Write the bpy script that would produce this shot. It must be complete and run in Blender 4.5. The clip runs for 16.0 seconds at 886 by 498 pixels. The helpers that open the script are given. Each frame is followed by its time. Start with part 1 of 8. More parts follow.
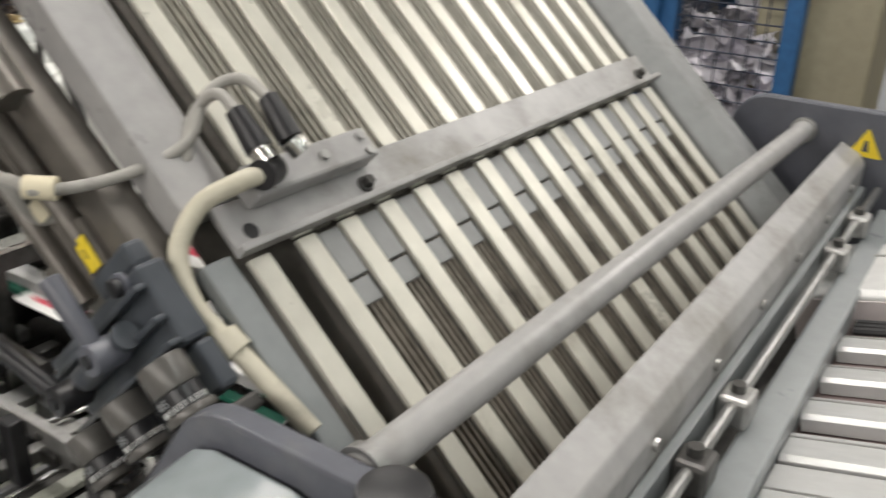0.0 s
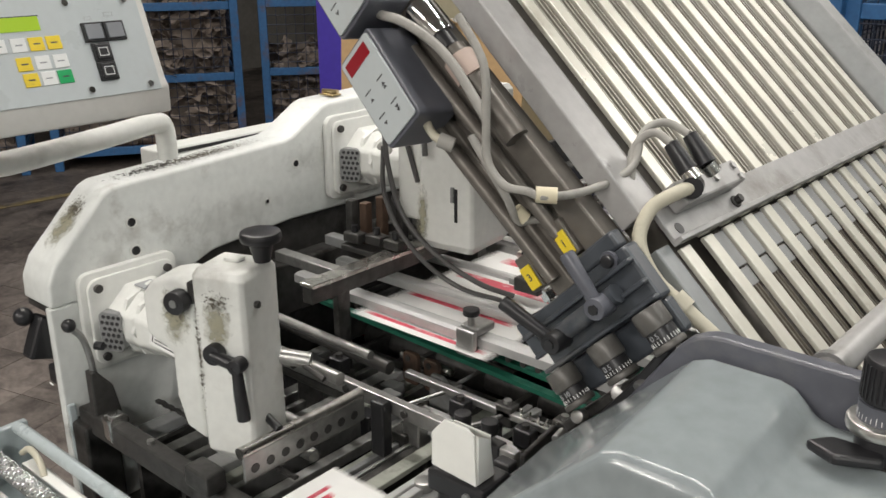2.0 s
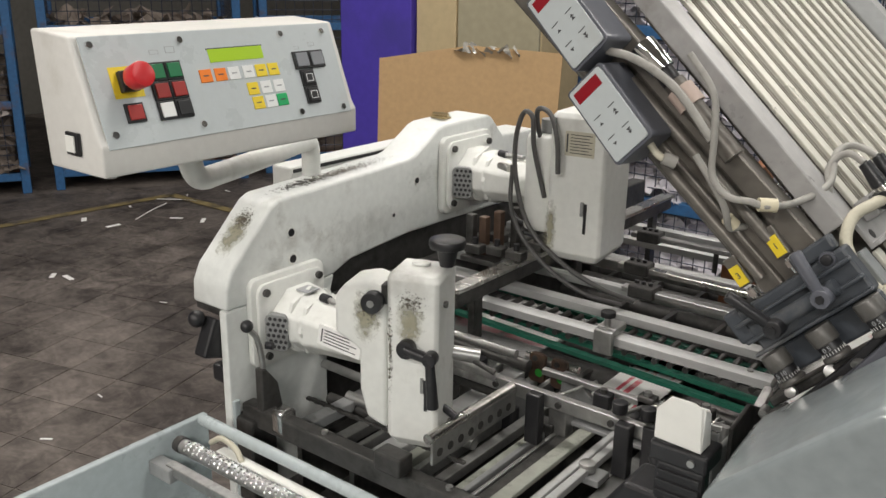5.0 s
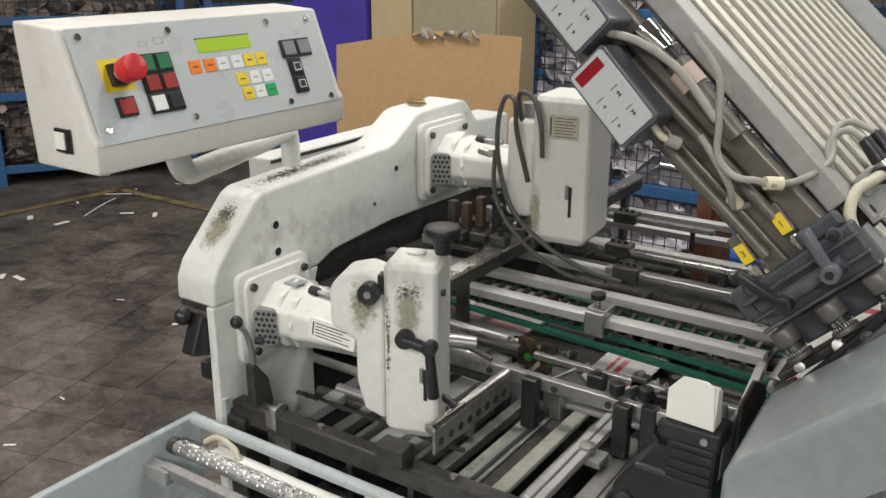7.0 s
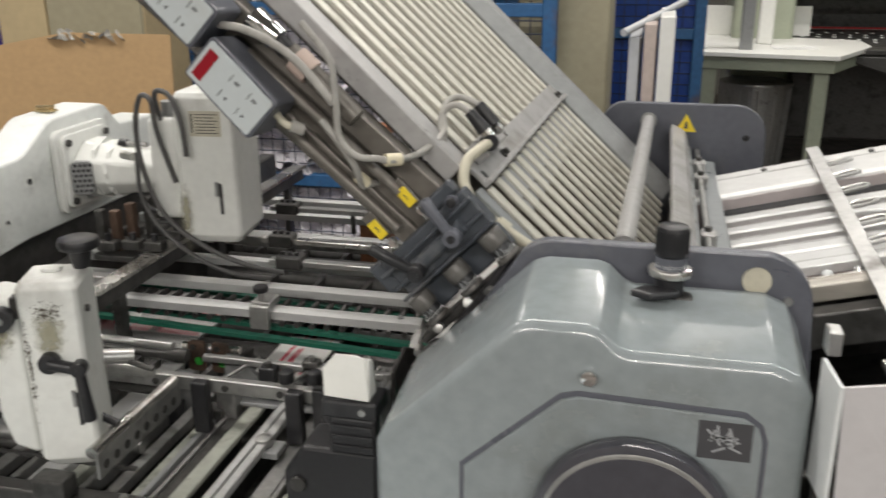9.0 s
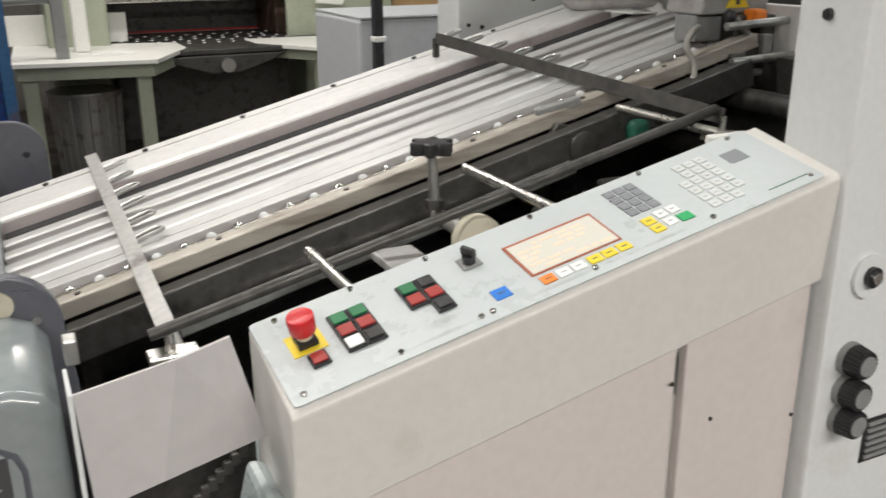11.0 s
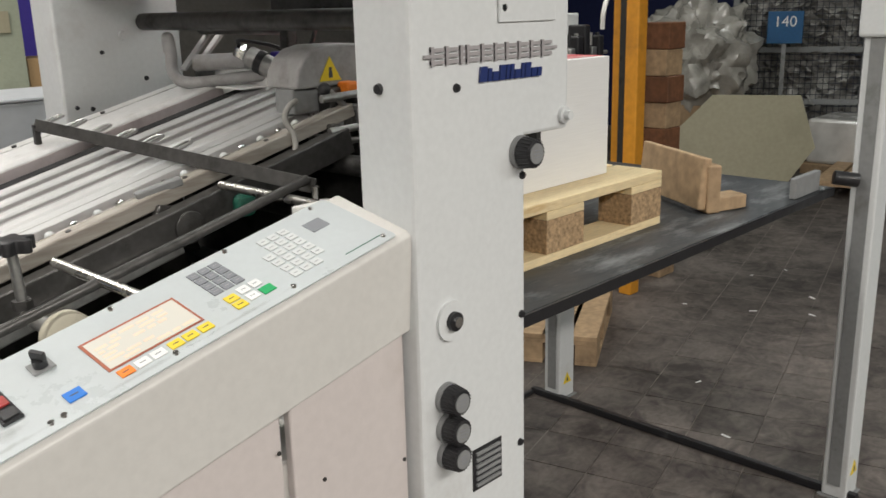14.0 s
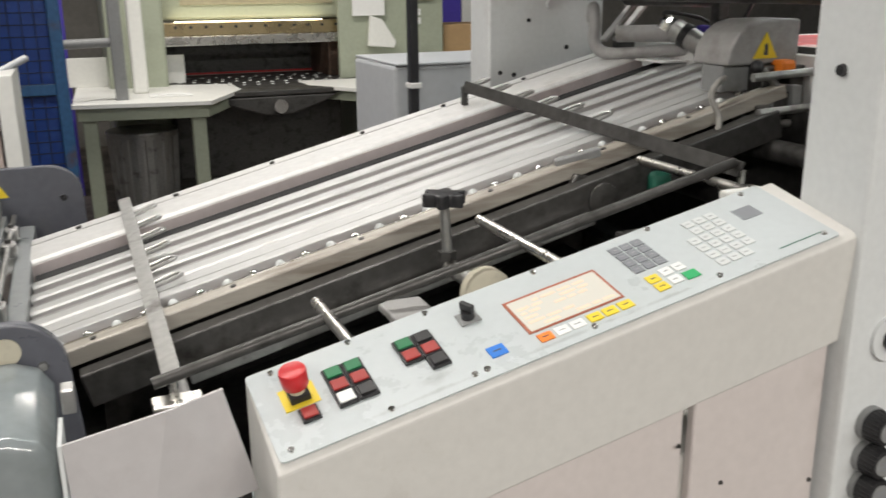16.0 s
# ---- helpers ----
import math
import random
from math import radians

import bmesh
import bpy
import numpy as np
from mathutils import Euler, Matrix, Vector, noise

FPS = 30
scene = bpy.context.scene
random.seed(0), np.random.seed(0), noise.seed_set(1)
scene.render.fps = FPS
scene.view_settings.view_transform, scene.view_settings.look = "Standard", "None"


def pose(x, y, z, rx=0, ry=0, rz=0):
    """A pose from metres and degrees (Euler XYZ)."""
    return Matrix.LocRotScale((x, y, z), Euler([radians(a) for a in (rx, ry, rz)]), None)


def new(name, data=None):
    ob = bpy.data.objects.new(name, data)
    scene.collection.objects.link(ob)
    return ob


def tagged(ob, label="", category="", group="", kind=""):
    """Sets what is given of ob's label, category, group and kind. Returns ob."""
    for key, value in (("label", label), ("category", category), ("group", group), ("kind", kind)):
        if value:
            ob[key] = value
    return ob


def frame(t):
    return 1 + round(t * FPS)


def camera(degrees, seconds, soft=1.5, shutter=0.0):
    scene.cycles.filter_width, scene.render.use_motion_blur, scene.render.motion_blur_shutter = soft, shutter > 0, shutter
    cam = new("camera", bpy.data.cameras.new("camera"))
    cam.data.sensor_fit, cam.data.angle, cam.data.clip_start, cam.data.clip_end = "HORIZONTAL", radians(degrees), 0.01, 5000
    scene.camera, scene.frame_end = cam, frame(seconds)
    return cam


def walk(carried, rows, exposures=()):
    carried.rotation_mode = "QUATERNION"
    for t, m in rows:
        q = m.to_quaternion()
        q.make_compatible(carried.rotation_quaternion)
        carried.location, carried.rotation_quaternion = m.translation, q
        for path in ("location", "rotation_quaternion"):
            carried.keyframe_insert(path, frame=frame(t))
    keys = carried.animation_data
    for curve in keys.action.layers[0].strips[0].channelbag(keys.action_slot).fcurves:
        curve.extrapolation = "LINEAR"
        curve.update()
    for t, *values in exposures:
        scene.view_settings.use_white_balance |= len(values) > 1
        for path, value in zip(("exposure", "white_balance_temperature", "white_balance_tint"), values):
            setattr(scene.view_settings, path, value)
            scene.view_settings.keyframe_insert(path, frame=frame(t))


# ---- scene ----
cam = camera(52.7, 16.0, shutter=0.25)
METRES, EYE, TILT, LEAN, TURN = 1.4, 1.55, 0.0, 0.0, 33.0
ROWS = [
    (0.0, 0.0, 0.0, 0.0, 0.78, -23.96, -1.75),
    (0.5, -0.0151, -0.0545, 0.0048, 12.64, -23.44, -0.59),
    (1.0, -0.0592, -0.1034, 0.0095, 13.28, -21.73, -1.77),
    (1.5, -0.1514, -0.1544, 0.0142, 7.75, -20.71, -0.12),
    (2.0, -0.1884, -0.2142, 0.0195, 7.6, -19.26, 0.22),
    (2.5, -0.2215, -0.2785, 0.0301, 7.27, -18.93, -0.8),
    (3.0, -0.305, -0.2887, 0.036, 3.53, -16.9, -0.92),
    (3.5, -0.3634, -0.3068, 0.034, 3.73, -16.7, -0.21),
    (4.0, -0.3708, -0.3347, 0.0385, 6.72, -16.77, -1.17),
    (6.5, -0.473, -0.3438, 0.0352, 0.71, -18.97, -0.54),
    (7.0, -0.4715, -0.3446, 0.0366, 0.89, -18.69, -0.2),
    (7.5, -0.4706, -0.3462, 0.0369, 0.97, -18.6, -0.03),
    (8.0, -0.4666, -0.3451, 0.0357, -0.94, -18.61, -0.24),
    (8.5, -0.4529, -0.3451, 0.0347, -8.47, -18.36, -0.67),
    (9.0, -0.4205, -0.3592, 0.0323, -19.55, -19.0, 0.38),
    (9.5, -0.3654, -0.3934, 0.0296, -27.9, -20.54, 0.82),
    (10.0, -0.3402, -0.4097, 0.0299, -39.36, -20.2, 0.69),
    (12.5, -0.315, -0.4814, 0.0451, -75.17, -16.15, 0.47),
    (13.0, -0.3057, -0.4993, 0.0472, -78.02, -15.58, 0.66),
    (13.5, -0.2987, -0.5182, 0.0488, -80.88, -15.26, 0.69),
    (14.0, -0.3005, -0.5265, 0.0496, -79.53, -15.22, 1.41),
    (14.5, -0.3017, -0.5186, 0.0502, -74.4, -15.35, 1.52),
    (15.0, -0.3012, -0.5061, 0.049, -69.63, -15.63, 1.37),
    (15.5, -0.3013, -0.4876, 0.0489, -63.57, -15.86, 0.74),
    (16.0, -0.2948, -0.468, 0.0464, -55.43, -16.4, 0.51),
]
walk(cam, [(t, pose(0, 0, EYE, TILT, LEAN, TURN) @ pose(METRES * x, METRES * y, METRES * z, 90 + pitch, roll, yaw)) for t, x, y, z, yaw, pitch, roll in ROWS])

# ---- light: a closed hall lit by rows of ceiling tubes ----
world = bpy.data.worlds.new("hall_air")
scene.world = world
world.use_nodes = True
world.node_tree.nodes["Background"].inputs[0].default_value = (0.9, 0.95, 1.0, 1)
world.node_tree.nodes["Background"].inputs[1].default_value = 0.10
scene.view_settings.exposure = 0.0


def tube_lamp(x, y, z, turn, power, long=2.4):
    data = bpy.data.lights.new("ceiling_tube_light", "AREA")
    data.shape, data.size, data.size_y = "RECTANGLE", long, 0.28
    data.energy, data.color = power, (1.0, 0.950, 0.895) if x < 1.0 else (0.965, 1.0, 0.965)
    lamp = new("ceiling_tube_light", data)
    lamp.matrix_basis = pose(x, y, z, 0, 0, turn)
    return lamp


for lx, ly, lz, lp in ((-3.6, 1.0, 3.9, 66), (-0.7, 1.2, 3.9, 66), (2.2, 0.9, 3.9, 34), (-2.4, -3.2, 3.3, 158), (0.9, -3.3, 3.3, 150), (3.8, -3.0, 3.3, 78),
                       (-4.0, 4.6, 3.9, 50), (0.6, 4.9, 3.9, 102), (4.6, 4.0, 3.9, 34), (6.8, 1.6, 3.9, 30)):
    tube_lamp(lx, ly, lz, 0, lp)


# ---- mesh helpers ----
def world_of(ob):
    m = Matrix.Identity(4)
    while ob:
        m = ob.matrix_basis @ m
        ob = ob.parent
    return m


def thing(name, x, y, z, label, category, group="", kind="", turn=0):
    ob = new(name)
    ob.empty_display_size = 0.05
    ob.matrix_basis = pose(x, y, z, 0, 0, turn)
    return tagged(ob, label, category, group, kind)


def part(name, bm, material, parent=None, label="", smooth=False):
    """Links a bmesh, written in world coordinates, as one mesh object under its thing or part."""
    if parent is not None:
        bm.transform(world_of(parent).inverted())
    bmesh.ops.recalc_face_normals(bm, faces=bm.faces)
    me = bpy.data.meshes.new(name)
    bm.to_mesh(me)
    bm.free()
    me.materials.append(material)
    if smooth:
        for p in me.polygons:
            p.use_smooth = True
        me.set_sharp_from_angle(angle=radians(38))
    ob = new(name, me)
    ob.parent = parent
    if label:
        tagged(ob, label)
    return ob


def solo(name, bm, material, label, category, group="", kind="", smooth=False):
    """A thing that is one mesh."""
    return tagged(part(name, bm, material, None, "", smooth), label, category, group, kind)


def bm_new():
    return bmesh.new()


def soften(bm, geom_faces, w, seg=2):
    es = {e for f in geom_faces for e in f.edges}
    bmesh.ops.bevel(bm, geom=list(es), offset=w, segments=seg, profile=0.5, affect="EDGES", clamp_overlap=True)


def box(x0, x1, y0, y1, z0, z1, bevel=0.0, bm=None, m=None, seg=2):
    own = bmesh.new()
    vs = [own.verts.new((x, y, z)) for x in (x0, x1) for y in (y0, y1) for z in (z0, z1)]
    for q in ((0, 1, 3, 2), (4, 6, 7, 5), (0, 4, 5, 1), (2, 3, 7, 6), (0, 2, 6, 4), (1, 5, 7, 3)):
        own.faces.new([vs[i] for i in q])
    if bevel:
        soften(own, own.faces[:], bevel, seg)
    return merged(own, bm, m)


def merged(own, bm, m=None):
    if m is not None:
        own.transform(m)
    if bm is None:
        return own
    tmp = bpy.data.meshes.new("tmp")
    own.to_mesh(tmp)
    own.free()
    bm.from_mesh(tmp)
    bpy.data.meshes.remove(tmp)
    return bm


def prism(pts, axis, a, b, bevel=0.0, bm=None, m=None, seg=2):
    """An outline pushed along an axis: for 'x' the outline is (y, z), for 'y' (x, z), for 'z' (x, y)."""
    own = bmesh.new()

    def at(p, d):
        return (d, p[0], p[1]) if axis == "x" else (p[0], d, p[1]) if axis == "y" else (p[0], p[1], d)
    lo = [own.verts.new(at(p, a)) for p in pts]
    hi = [own.verts.new(at(p, b)) for p in pts]
    own.faces.new(lo), own.faces.new(hi[::-1])
    n = len(pts)
    for i in range(n):
        own.faces.new((lo[i], hi[i], hi[(i + 1) % n], lo[(i + 1) % n]))
    bmesh.ops.recalc_face_normals(own, faces=own.faces)
    if bevel:
        soften(own, own.faces[:], bevel, seg)
    return merged(own, bm, m)


def rod(p0, p1, r, seg=16, bm=None, r2=None, bevel=0.0):
    own = bmesh.new()
    p0, p1 = Vector(p0), Vector(p1)
    d = p1 - p0
    bmesh.ops.create_cone(own, cap_ends=True, segments=seg, radius1=r, radius2=r if r2 is None else r2, depth=d.length)
    if bevel:
        caps = [f for f in own.faces if len(f.verts) > 4]
        soften(own, caps, bevel, 2)
    own.transform(Matrix.Translation((p0 + p1) / 2) @ d.to_track_quat("Z", "Y").to_matrix().to_4x4())
    return merged(own, bm)


def ball(c, r, bm=None, seg=14, squash=(1, 1, 1)):
    own = bmesh.new()
    bmesh.ops.create_uvsphere(own, u_segments=seg, v_segments=max(6, seg * 2 // 3), radius=r)
    own.transform(Matrix.Translation(c) @ Matrix.Diagonal((*squash, 1)))
    return merged(own, bm)


def glide(points, n=6):
    """A smooth line through points."""
    ps = [Vector(p) for p in points]
    ps = [2 * ps[0] - ps[1]] + ps + [2 * ps[-1] - ps[-2]]
    out = []
    for i in range(1, len(ps) - 2):
        a, b, c, d = ps[i - 1:i + 3]
        for k in range(n):
            t = k / n
            out.append(0.5 * (2 * b + (c - a) * t + (2 * a - 5 * b + 4 * c - d) * t * t + (3 * b - a - 3 * c + d) * t ** 3))
    return out + [ps[-2]]


def hose(points, r, seg=10, bm=None, n=6, ribs=0.0):
    """A round hose or cable through points."""
    line = glide(points, n) if n > 1 else [Vector(p) for p in points]
    own = bm or bmesh.new()
    rings, up = [], Vector((0.31, 0.17, 0.93))
    for i, p in enumerate(line):
        d = (line[min(i + 1, len(line) - 1)] - line[max(i - 1, 0)]).normalized()
        s = d.cross(up)
        if s.length < 0.05:
            s = d.cross(Vector((1, 0, 0)))
        s.normalize()
        up = s.cross(d).normalized()
        rr = r * (1 + (ribs if i % 2 else -ribs))
        rings.append([own.verts.new(p + rr * (math.cos(a) * s + math.sin(a) * up)) for a in (2 * math.pi * k / seg for k in range(seg))])
    for a, b in zip(rings, rings[1:]):
        for k in range(seg):
            own.faces.new((a[k], a[(k + 1) % seg], b[(k + 1) % seg], b[k]))
    own.faces.new(rings[0][::-1]), own.faces.new(rings[-1])
    return own


def rounded(w, h, r, n=5, cx=0.0, cy=0.0):
    """The outline of a rectangle with round corners."""
    pts = []
    for sx, sy, a0 in ((1, 1, 0), (-1, 1, 90), (-1, -1, 180), (1, -1, 270)):
        for k in range(n + 1):
            a = radians(a0 + 90 * k / n)
            pts.append((cx + sx * (w / 2 - r) + r * math.cos(a), cy + sy * (h / 2 - r) + r * math.sin(a)))
    return pts


def frame_of(origin, xdir, ydir):
    """A flat local frame: x and y along the surface, z out of it."""
    x = Vector(xdir).normalized()
    z = x.cross(Vector(ydir)).normalized()
    y = z.cross(x)
    m = Matrix((x, y, z)).transposed().to_4x4()
    return Matrix.Translation(origin) @ m


# ---- materials ----
def mat(name, colour, rough=0.5, metal=0.0, grain=40.0, vary=0.08, dirt=None, dirt_amount=0.0, dirt_scale=3.0, bump=0.05, coat=0.0,
        streak=None, rough_vary=0.1, random_hue=0.0):
    """A painted, cast or bare surface: base colour with fine grain, larger stains and a little relief."""
    m = bpy.data.materials.new(name)
    m.use_nodes = True
    nt = m.node_tree
    n, l = nt.nodes, nt.links
    b = n["Principled BSDF"]
    b.inputs["Metallic"].default_value = metal
    if coat:
        b.inputs["Coat Weight"].default_value = coat
        b.inputs["Coat Roughness"].default_value = 0.12
    tc = n.new("ShaderNodeTexCoord")
    mp = n.new("ShaderNodeMapping")
    if streak:
        mp.inputs["Scale"].default_value = streak
    geo = n.new("ShaderNodeNewGeometry")
    l.new(geo.outputs["Position"], mp.inputs["Vector"])
    fine = n.new("ShaderNodeTexNoise")
    fine.inputs["Scale"].default_value, fine.inputs["Detail"].default_value = grain, 6
    l.new(mp.outputs[0], fine.inputs["Vector"])
    big = n.new("ShaderNodeTexNoise")
    big.inputs["Scale"].default_value, big.inputs["Detail"].default_value, big.inputs["Roughness"].default_value = dirt_scale, 8, 0.65
    l.new(mp.outputs[0], big.inputs["Vector"])
    ramp = n.new("ShaderNodeMapRange")
    ramp.inputs["From Min"].default_value, ramp.inputs["From Max"].default_value = 0.3, 0.7
    ramp.inputs["To Min"].default_value, ramp.inputs["To Max"].default_value = 1 - vary, 1 + vary
    l.new(fine.outputs["Fac"], ramp.inputs["Value"])
    mul = n.new("ShaderNodeMix")
    mul.data_type, mul.blend_type = "RGBA", "MULTIPLY"
    mul.inputs["Factor"].default_value = 1
    mul.inputs["A"].default_value = (*colour, 1)
    l.new(ramp.outputs[0], mul.inputs["B"])
    last = mul.outputs["Result"]
    if random_hue:
        info = n.new("ShaderNodeObjectInfo")
        r2 = n.new("ShaderNodeMapRange")
        r2.inputs["To Min"].default_value, r2.inputs["To Max"].default_value = 1 - random_hue, 1 + random_hue
        l.new(info.outputs["Random"], r2.inputs["Value"])
        m2 = n.new("ShaderNodeMix")
        m2.data_type, m2.blend_type = "RGBA", "MULTIPLY"
        m2.inputs["Factor"].default_value = 1
        l.new(last, m2.inputs["A"]), l.new(r2.outputs[0], m2.inputs["B"])
        last = m2.outputs["Result"]
    if dirt:
        st = n.new("ShaderNodeMapRange")
        st.inputs["From Min"].default_value, st.inputs["From Max"].default_value = 0.62 - 0.3 * dirt_amount, 0.78 - 0.2 * dirt_amount
        l.new(big.outputs["Fac"], st.inputs["Value"])
        mx = n.new("ShaderNodeMix")
        mx.data_type = "RGBA"
        l.new(st.outputs[0], mx.inputs["Factor"])
        l.new(last, mx.inputs["A"])
        mx.inputs["B"].default_value = (*dirt, 1)
        last = mx.outputs["Result"]
    l.new(last, b.inputs["Base Color"])
    rr = n.new("ShaderNodeMapRange")
    rr.inputs["From Min"].default_value, rr.inputs["From Max"].default_value = 0.3, 0.7
    rr.inputs["To Min"].default_value, rr.inputs["To Max"].default_value = max(0.03, rough - rough_vary), min(1, rough + rough_vary)
    l.new(big.outputs["Fac"], rr.inputs["Value"])
    l.new(rr.outputs[0], b.inputs["Roughness"])
    if bump:
        bp = n.new("ShaderNodeBump")
        bp.inputs["Strength"].default_value, bp.inputs["Distance"].default_value = bump, 0.004
        l.new(fine.outputs["Fac"], bp.inputs["Height"])
        l.new(bp.outputs[0], b.inputs["Normal"])
    return m


def glow(name, colour, strength, rough=0.3):
    m = bpy.data.materials.new(name)
    m.use_nodes = True
    b = m.node_tree.nodes["Principled BSDF"]
    b.inputs["Base Color"].default_value = (*colour, 1)
    b.inputs["Emission Color"].default_value = (*colour, 1)
    b.inputs["Emission Strength"].default_value = strength
    b.inputs["Roughness"].default_value = rough
    return m


GRIME = (0.06, 0.055, 0.05)
M_white = mat("white_machine_paint", (0.72, 0.73, 0.70), 0.38, grain=60, vary=0.04, dirt=(0.42, 0.41, 0.37), dirt_amount=0.12, dirt_scale=4)
M_arm = mat("worn_white_paint", (0.70, 0.72, 0.70), 0.4, grain=60, vary=0.05, dirt=(0.36, 0.35, 0.32), dirt_amount=0.1, dirt_scale=7)
M_cream = mat("cream_panel_paint", (0.64, 0.63, 0.60), 0.45, grain=80, vary=0.03, dirt=(0.42, 0.40, 0.35), dirt_amount=0.05, dirt_scale=5)
M_wheel = mat("glossy_black_bakelite", (0.055, 0.055, 0.065), 0.2, grain=60, vary=0.1, coat=0.5)
M_beamlight = mat("pale_anodised_beam", (0.60, 0.60, 0.59), 0.42, 0.15, grain=60, vary=0.06, dirt=(0.44, 0.43, 0.41), dirt_amount=0.15, dirt_scale=7)
M_pillar = mat("pale_grey_paint", (0.665, 0.685, 0.685), 0.42, grain=90, vary=0.03, dirt=(0.5, 0.49, 0.47), dirt_amount=0.05, dirt_scale=3)
M_bluegrey = mat("blue_grey_paint", (0.40, 0.45, 0.46), 0.3, grain=70, vary=0.05, dirt=(0.27, 0.29, 0.28), dirt_amount=0.2, dirt_scale=5)
M_cover = mat("glossy_blue_grey_enamel", (0.245, 0.275, 0.284), 0.24, grain=50, vary=0.07, dirt=(0.17, 0.185, 0.178), dirt_amount=0.4, dirt_scale=4, coat=0.3, bump=0.03)
M_plate = mat("slate_grey_paint", (0.105, 0.11, 0.13), 0.35, grain=60, vary=0.08, dirt=(0.17, 0.17, 0.17), dirt_amount=0.12, dirt_scale=5)
M_darkblock = mat("dark_blue_grey_castings", (0.06, 0.068, 0.08), 0.38, grain=60, vary=0.12, dirt=(0.15, 0.15, 0.15), dirt_amount=0.2, dirt_scale=9)
M_midgrey = mat("mid_grey_painted_steel", (0.24, 0.245, 0.245), 0.42, grain=60, vary=0.08, dirt=(0.13, 0.13, 0.12), dirt_amount=0.15, dirt_scale=8)
M_beam = mat("grey_guard_paint", (0.235, 0.25, 0.255), 0.34, grain=60, vary=0.06, dirt=(0.15, 0.16, 0.16), dirt_amount=0.15, dirt_scale=6)
M_railgrey = mat("light_grey_frame_paint", (0.345, 0.34, 0.335), 0.36, grain=60, vary=0.08, dirt=(0.20, 0.19, 0.17), dirt_amount=0.35, dirt_scale=9)
M_steel = mat("bright_steel", (0.62, 0.61, 0.58), 0.28, 1.0, grain=90, vary=0.1, dirt=(0.3, 0.29, 0.27), dirt_amount=0.1, dirt_scale=12)
M_chrome = mat("polished_chrome", (0.8, 0.8, 0.79), 0.12, 1.0, grain=60, vary=0.05)
M_zinc = mat("dull_zinc_steel", (0.40, 0.40, 0.39), 0.4, 0.85, grain=70, vary=0.12, dirt=(0.12, 0.11, 0.1), dirt_amount=0.2, dirt_scale=10)
M_oily = mat("oily_dark_steel", (0.075, 0.073, 0.07), 0.42, 0.5, grain=60, vary=0.2, dirt=(0.02, 0.019, 0.017), dirt_amount=0.35, dirt_scale=14, bump=0.15)
M_carrier = mat("oily_brown_grey_plate", (0.15, 0.138, 0.122), 0.4, 0.35, grain=50, vary=0.15, dirt=(0.07, 0.064, 0.055), dirt_amount=0.35, dirt_scale=9)
M_slat = mat("ivory_plate_bars", (0.63, 0.615, 0.54), 0.34, 0.2, grain=40, vary=0.06, dirt=(0.36, 0.34, 0.28), dirt_amount=0.15, dirt_scale=9)
M_slatdark = mat("brown_steel_bars", (0.25, 0.225, 0.19), 0.5, 0.3, grain=90, vary=0.2, dirt=(0.05, 0.045, 0.04), dirt_amount=0.25, dirt_scale=12)
M_alu = mat("milled_aluminium", (0.51, 0.515, 0.51), 0.38, 0.3, grain=120, vary=0.06, dirt=(0.45, 0.45, 0.44), dirt_amount=0.1, dirt_scale=9, streak=(0.25, 1, 1))
M_black = mat("black_plastic", (0.018, 0.018, 0.02), 0.38, grain=120, vary=0.1, dirt=(0.06, 0.06, 0.06), dirt_amount=0.1, dirt_scale=12)
M_rubber = mat("matt_black_rubber", (0.025, 0.025, 0.026), 0.75, grain=120, vary=0.2)
M_greenbelt = mat("green_transport_belt", (0.014, 0.12, 0.078), 0.55, grain=90, vary=0.12, dirt=(0.02, 0.06, 0.045), dirt_amount=0.3, dirt_scale=8)
M_hose = mat("grey_hose_rubber", (0.33, 0.32, 0.295), 0.5, grain=60, vary=0.08, dirt=(0.15, 0.145, 0.13), dirt_amount=0.2, dirt_scale=20)
M_cable = mat("dark_grey_cable", (0.085, 0.083, 0.082), 0.45, grain=60, vary=0.1)
M_knobgrey = mat("greasy_grey_knob", (0.115, 0.11, 0.102), 0.4, 0.2, grain=60, vary=0.12, dirt=(0.05, 0.047, 0.042), dirt_amount=0.35, dirt_scale=12)
M_hosecream = mat("ivory_air_hose", (0.52, 0.49, 0.39), 0.42, grain=60, vary=0.06, dirt=(0.33, 0.31, 0.25), dirt_amount=0.2, dirt_scale=15)
M_tape = mat("cream_tape", (0.66, 0.6, 0.44), 0.55, grain=60, vary=0.06)
M_red = mat("red_plastic", (0.55, 0.02, 0.025), 0.32, grain=60, vary=0.05)
M_keyred = mat("red_key", (0.33, 0.03, 0.025), 0.4, vary=0.05)
M_keygreen = mat("green_key", (0.012, 0.16, 0.06), 0.4, vary=0.05)
M_bright_green = mat("bright_green_key", (0.01, 0.36, 0.11), 0.4, vary=0.04)
M_yellow = mat("yellow_label", (0.80, 0.60, 0.03), 0.45, vary=0.04, dirt=(0.5, 0.38, 0.06), dirt_amount=0.1, dirt_scale=30)
M_orange = mat("orange_key", (0.85, 0.22, 0.02), 0.45, vary=0.04)
M_blue = mat("blue_key", (0.01, 0.17, 0.62), 0.45, vary=0.04)
M_paper = mat("white_paper", (0.82, 0.82, 0.80), 0.7, grain=30, vary=0.03)
M_belt = mat("worn_flat_belt", (0.30, 0.31, 0.27), 0.6, grain=40, vary=0.12, dirt=(0.10, 0.10, 0.09), dirt_amount=0.3, dirt_scale=14)
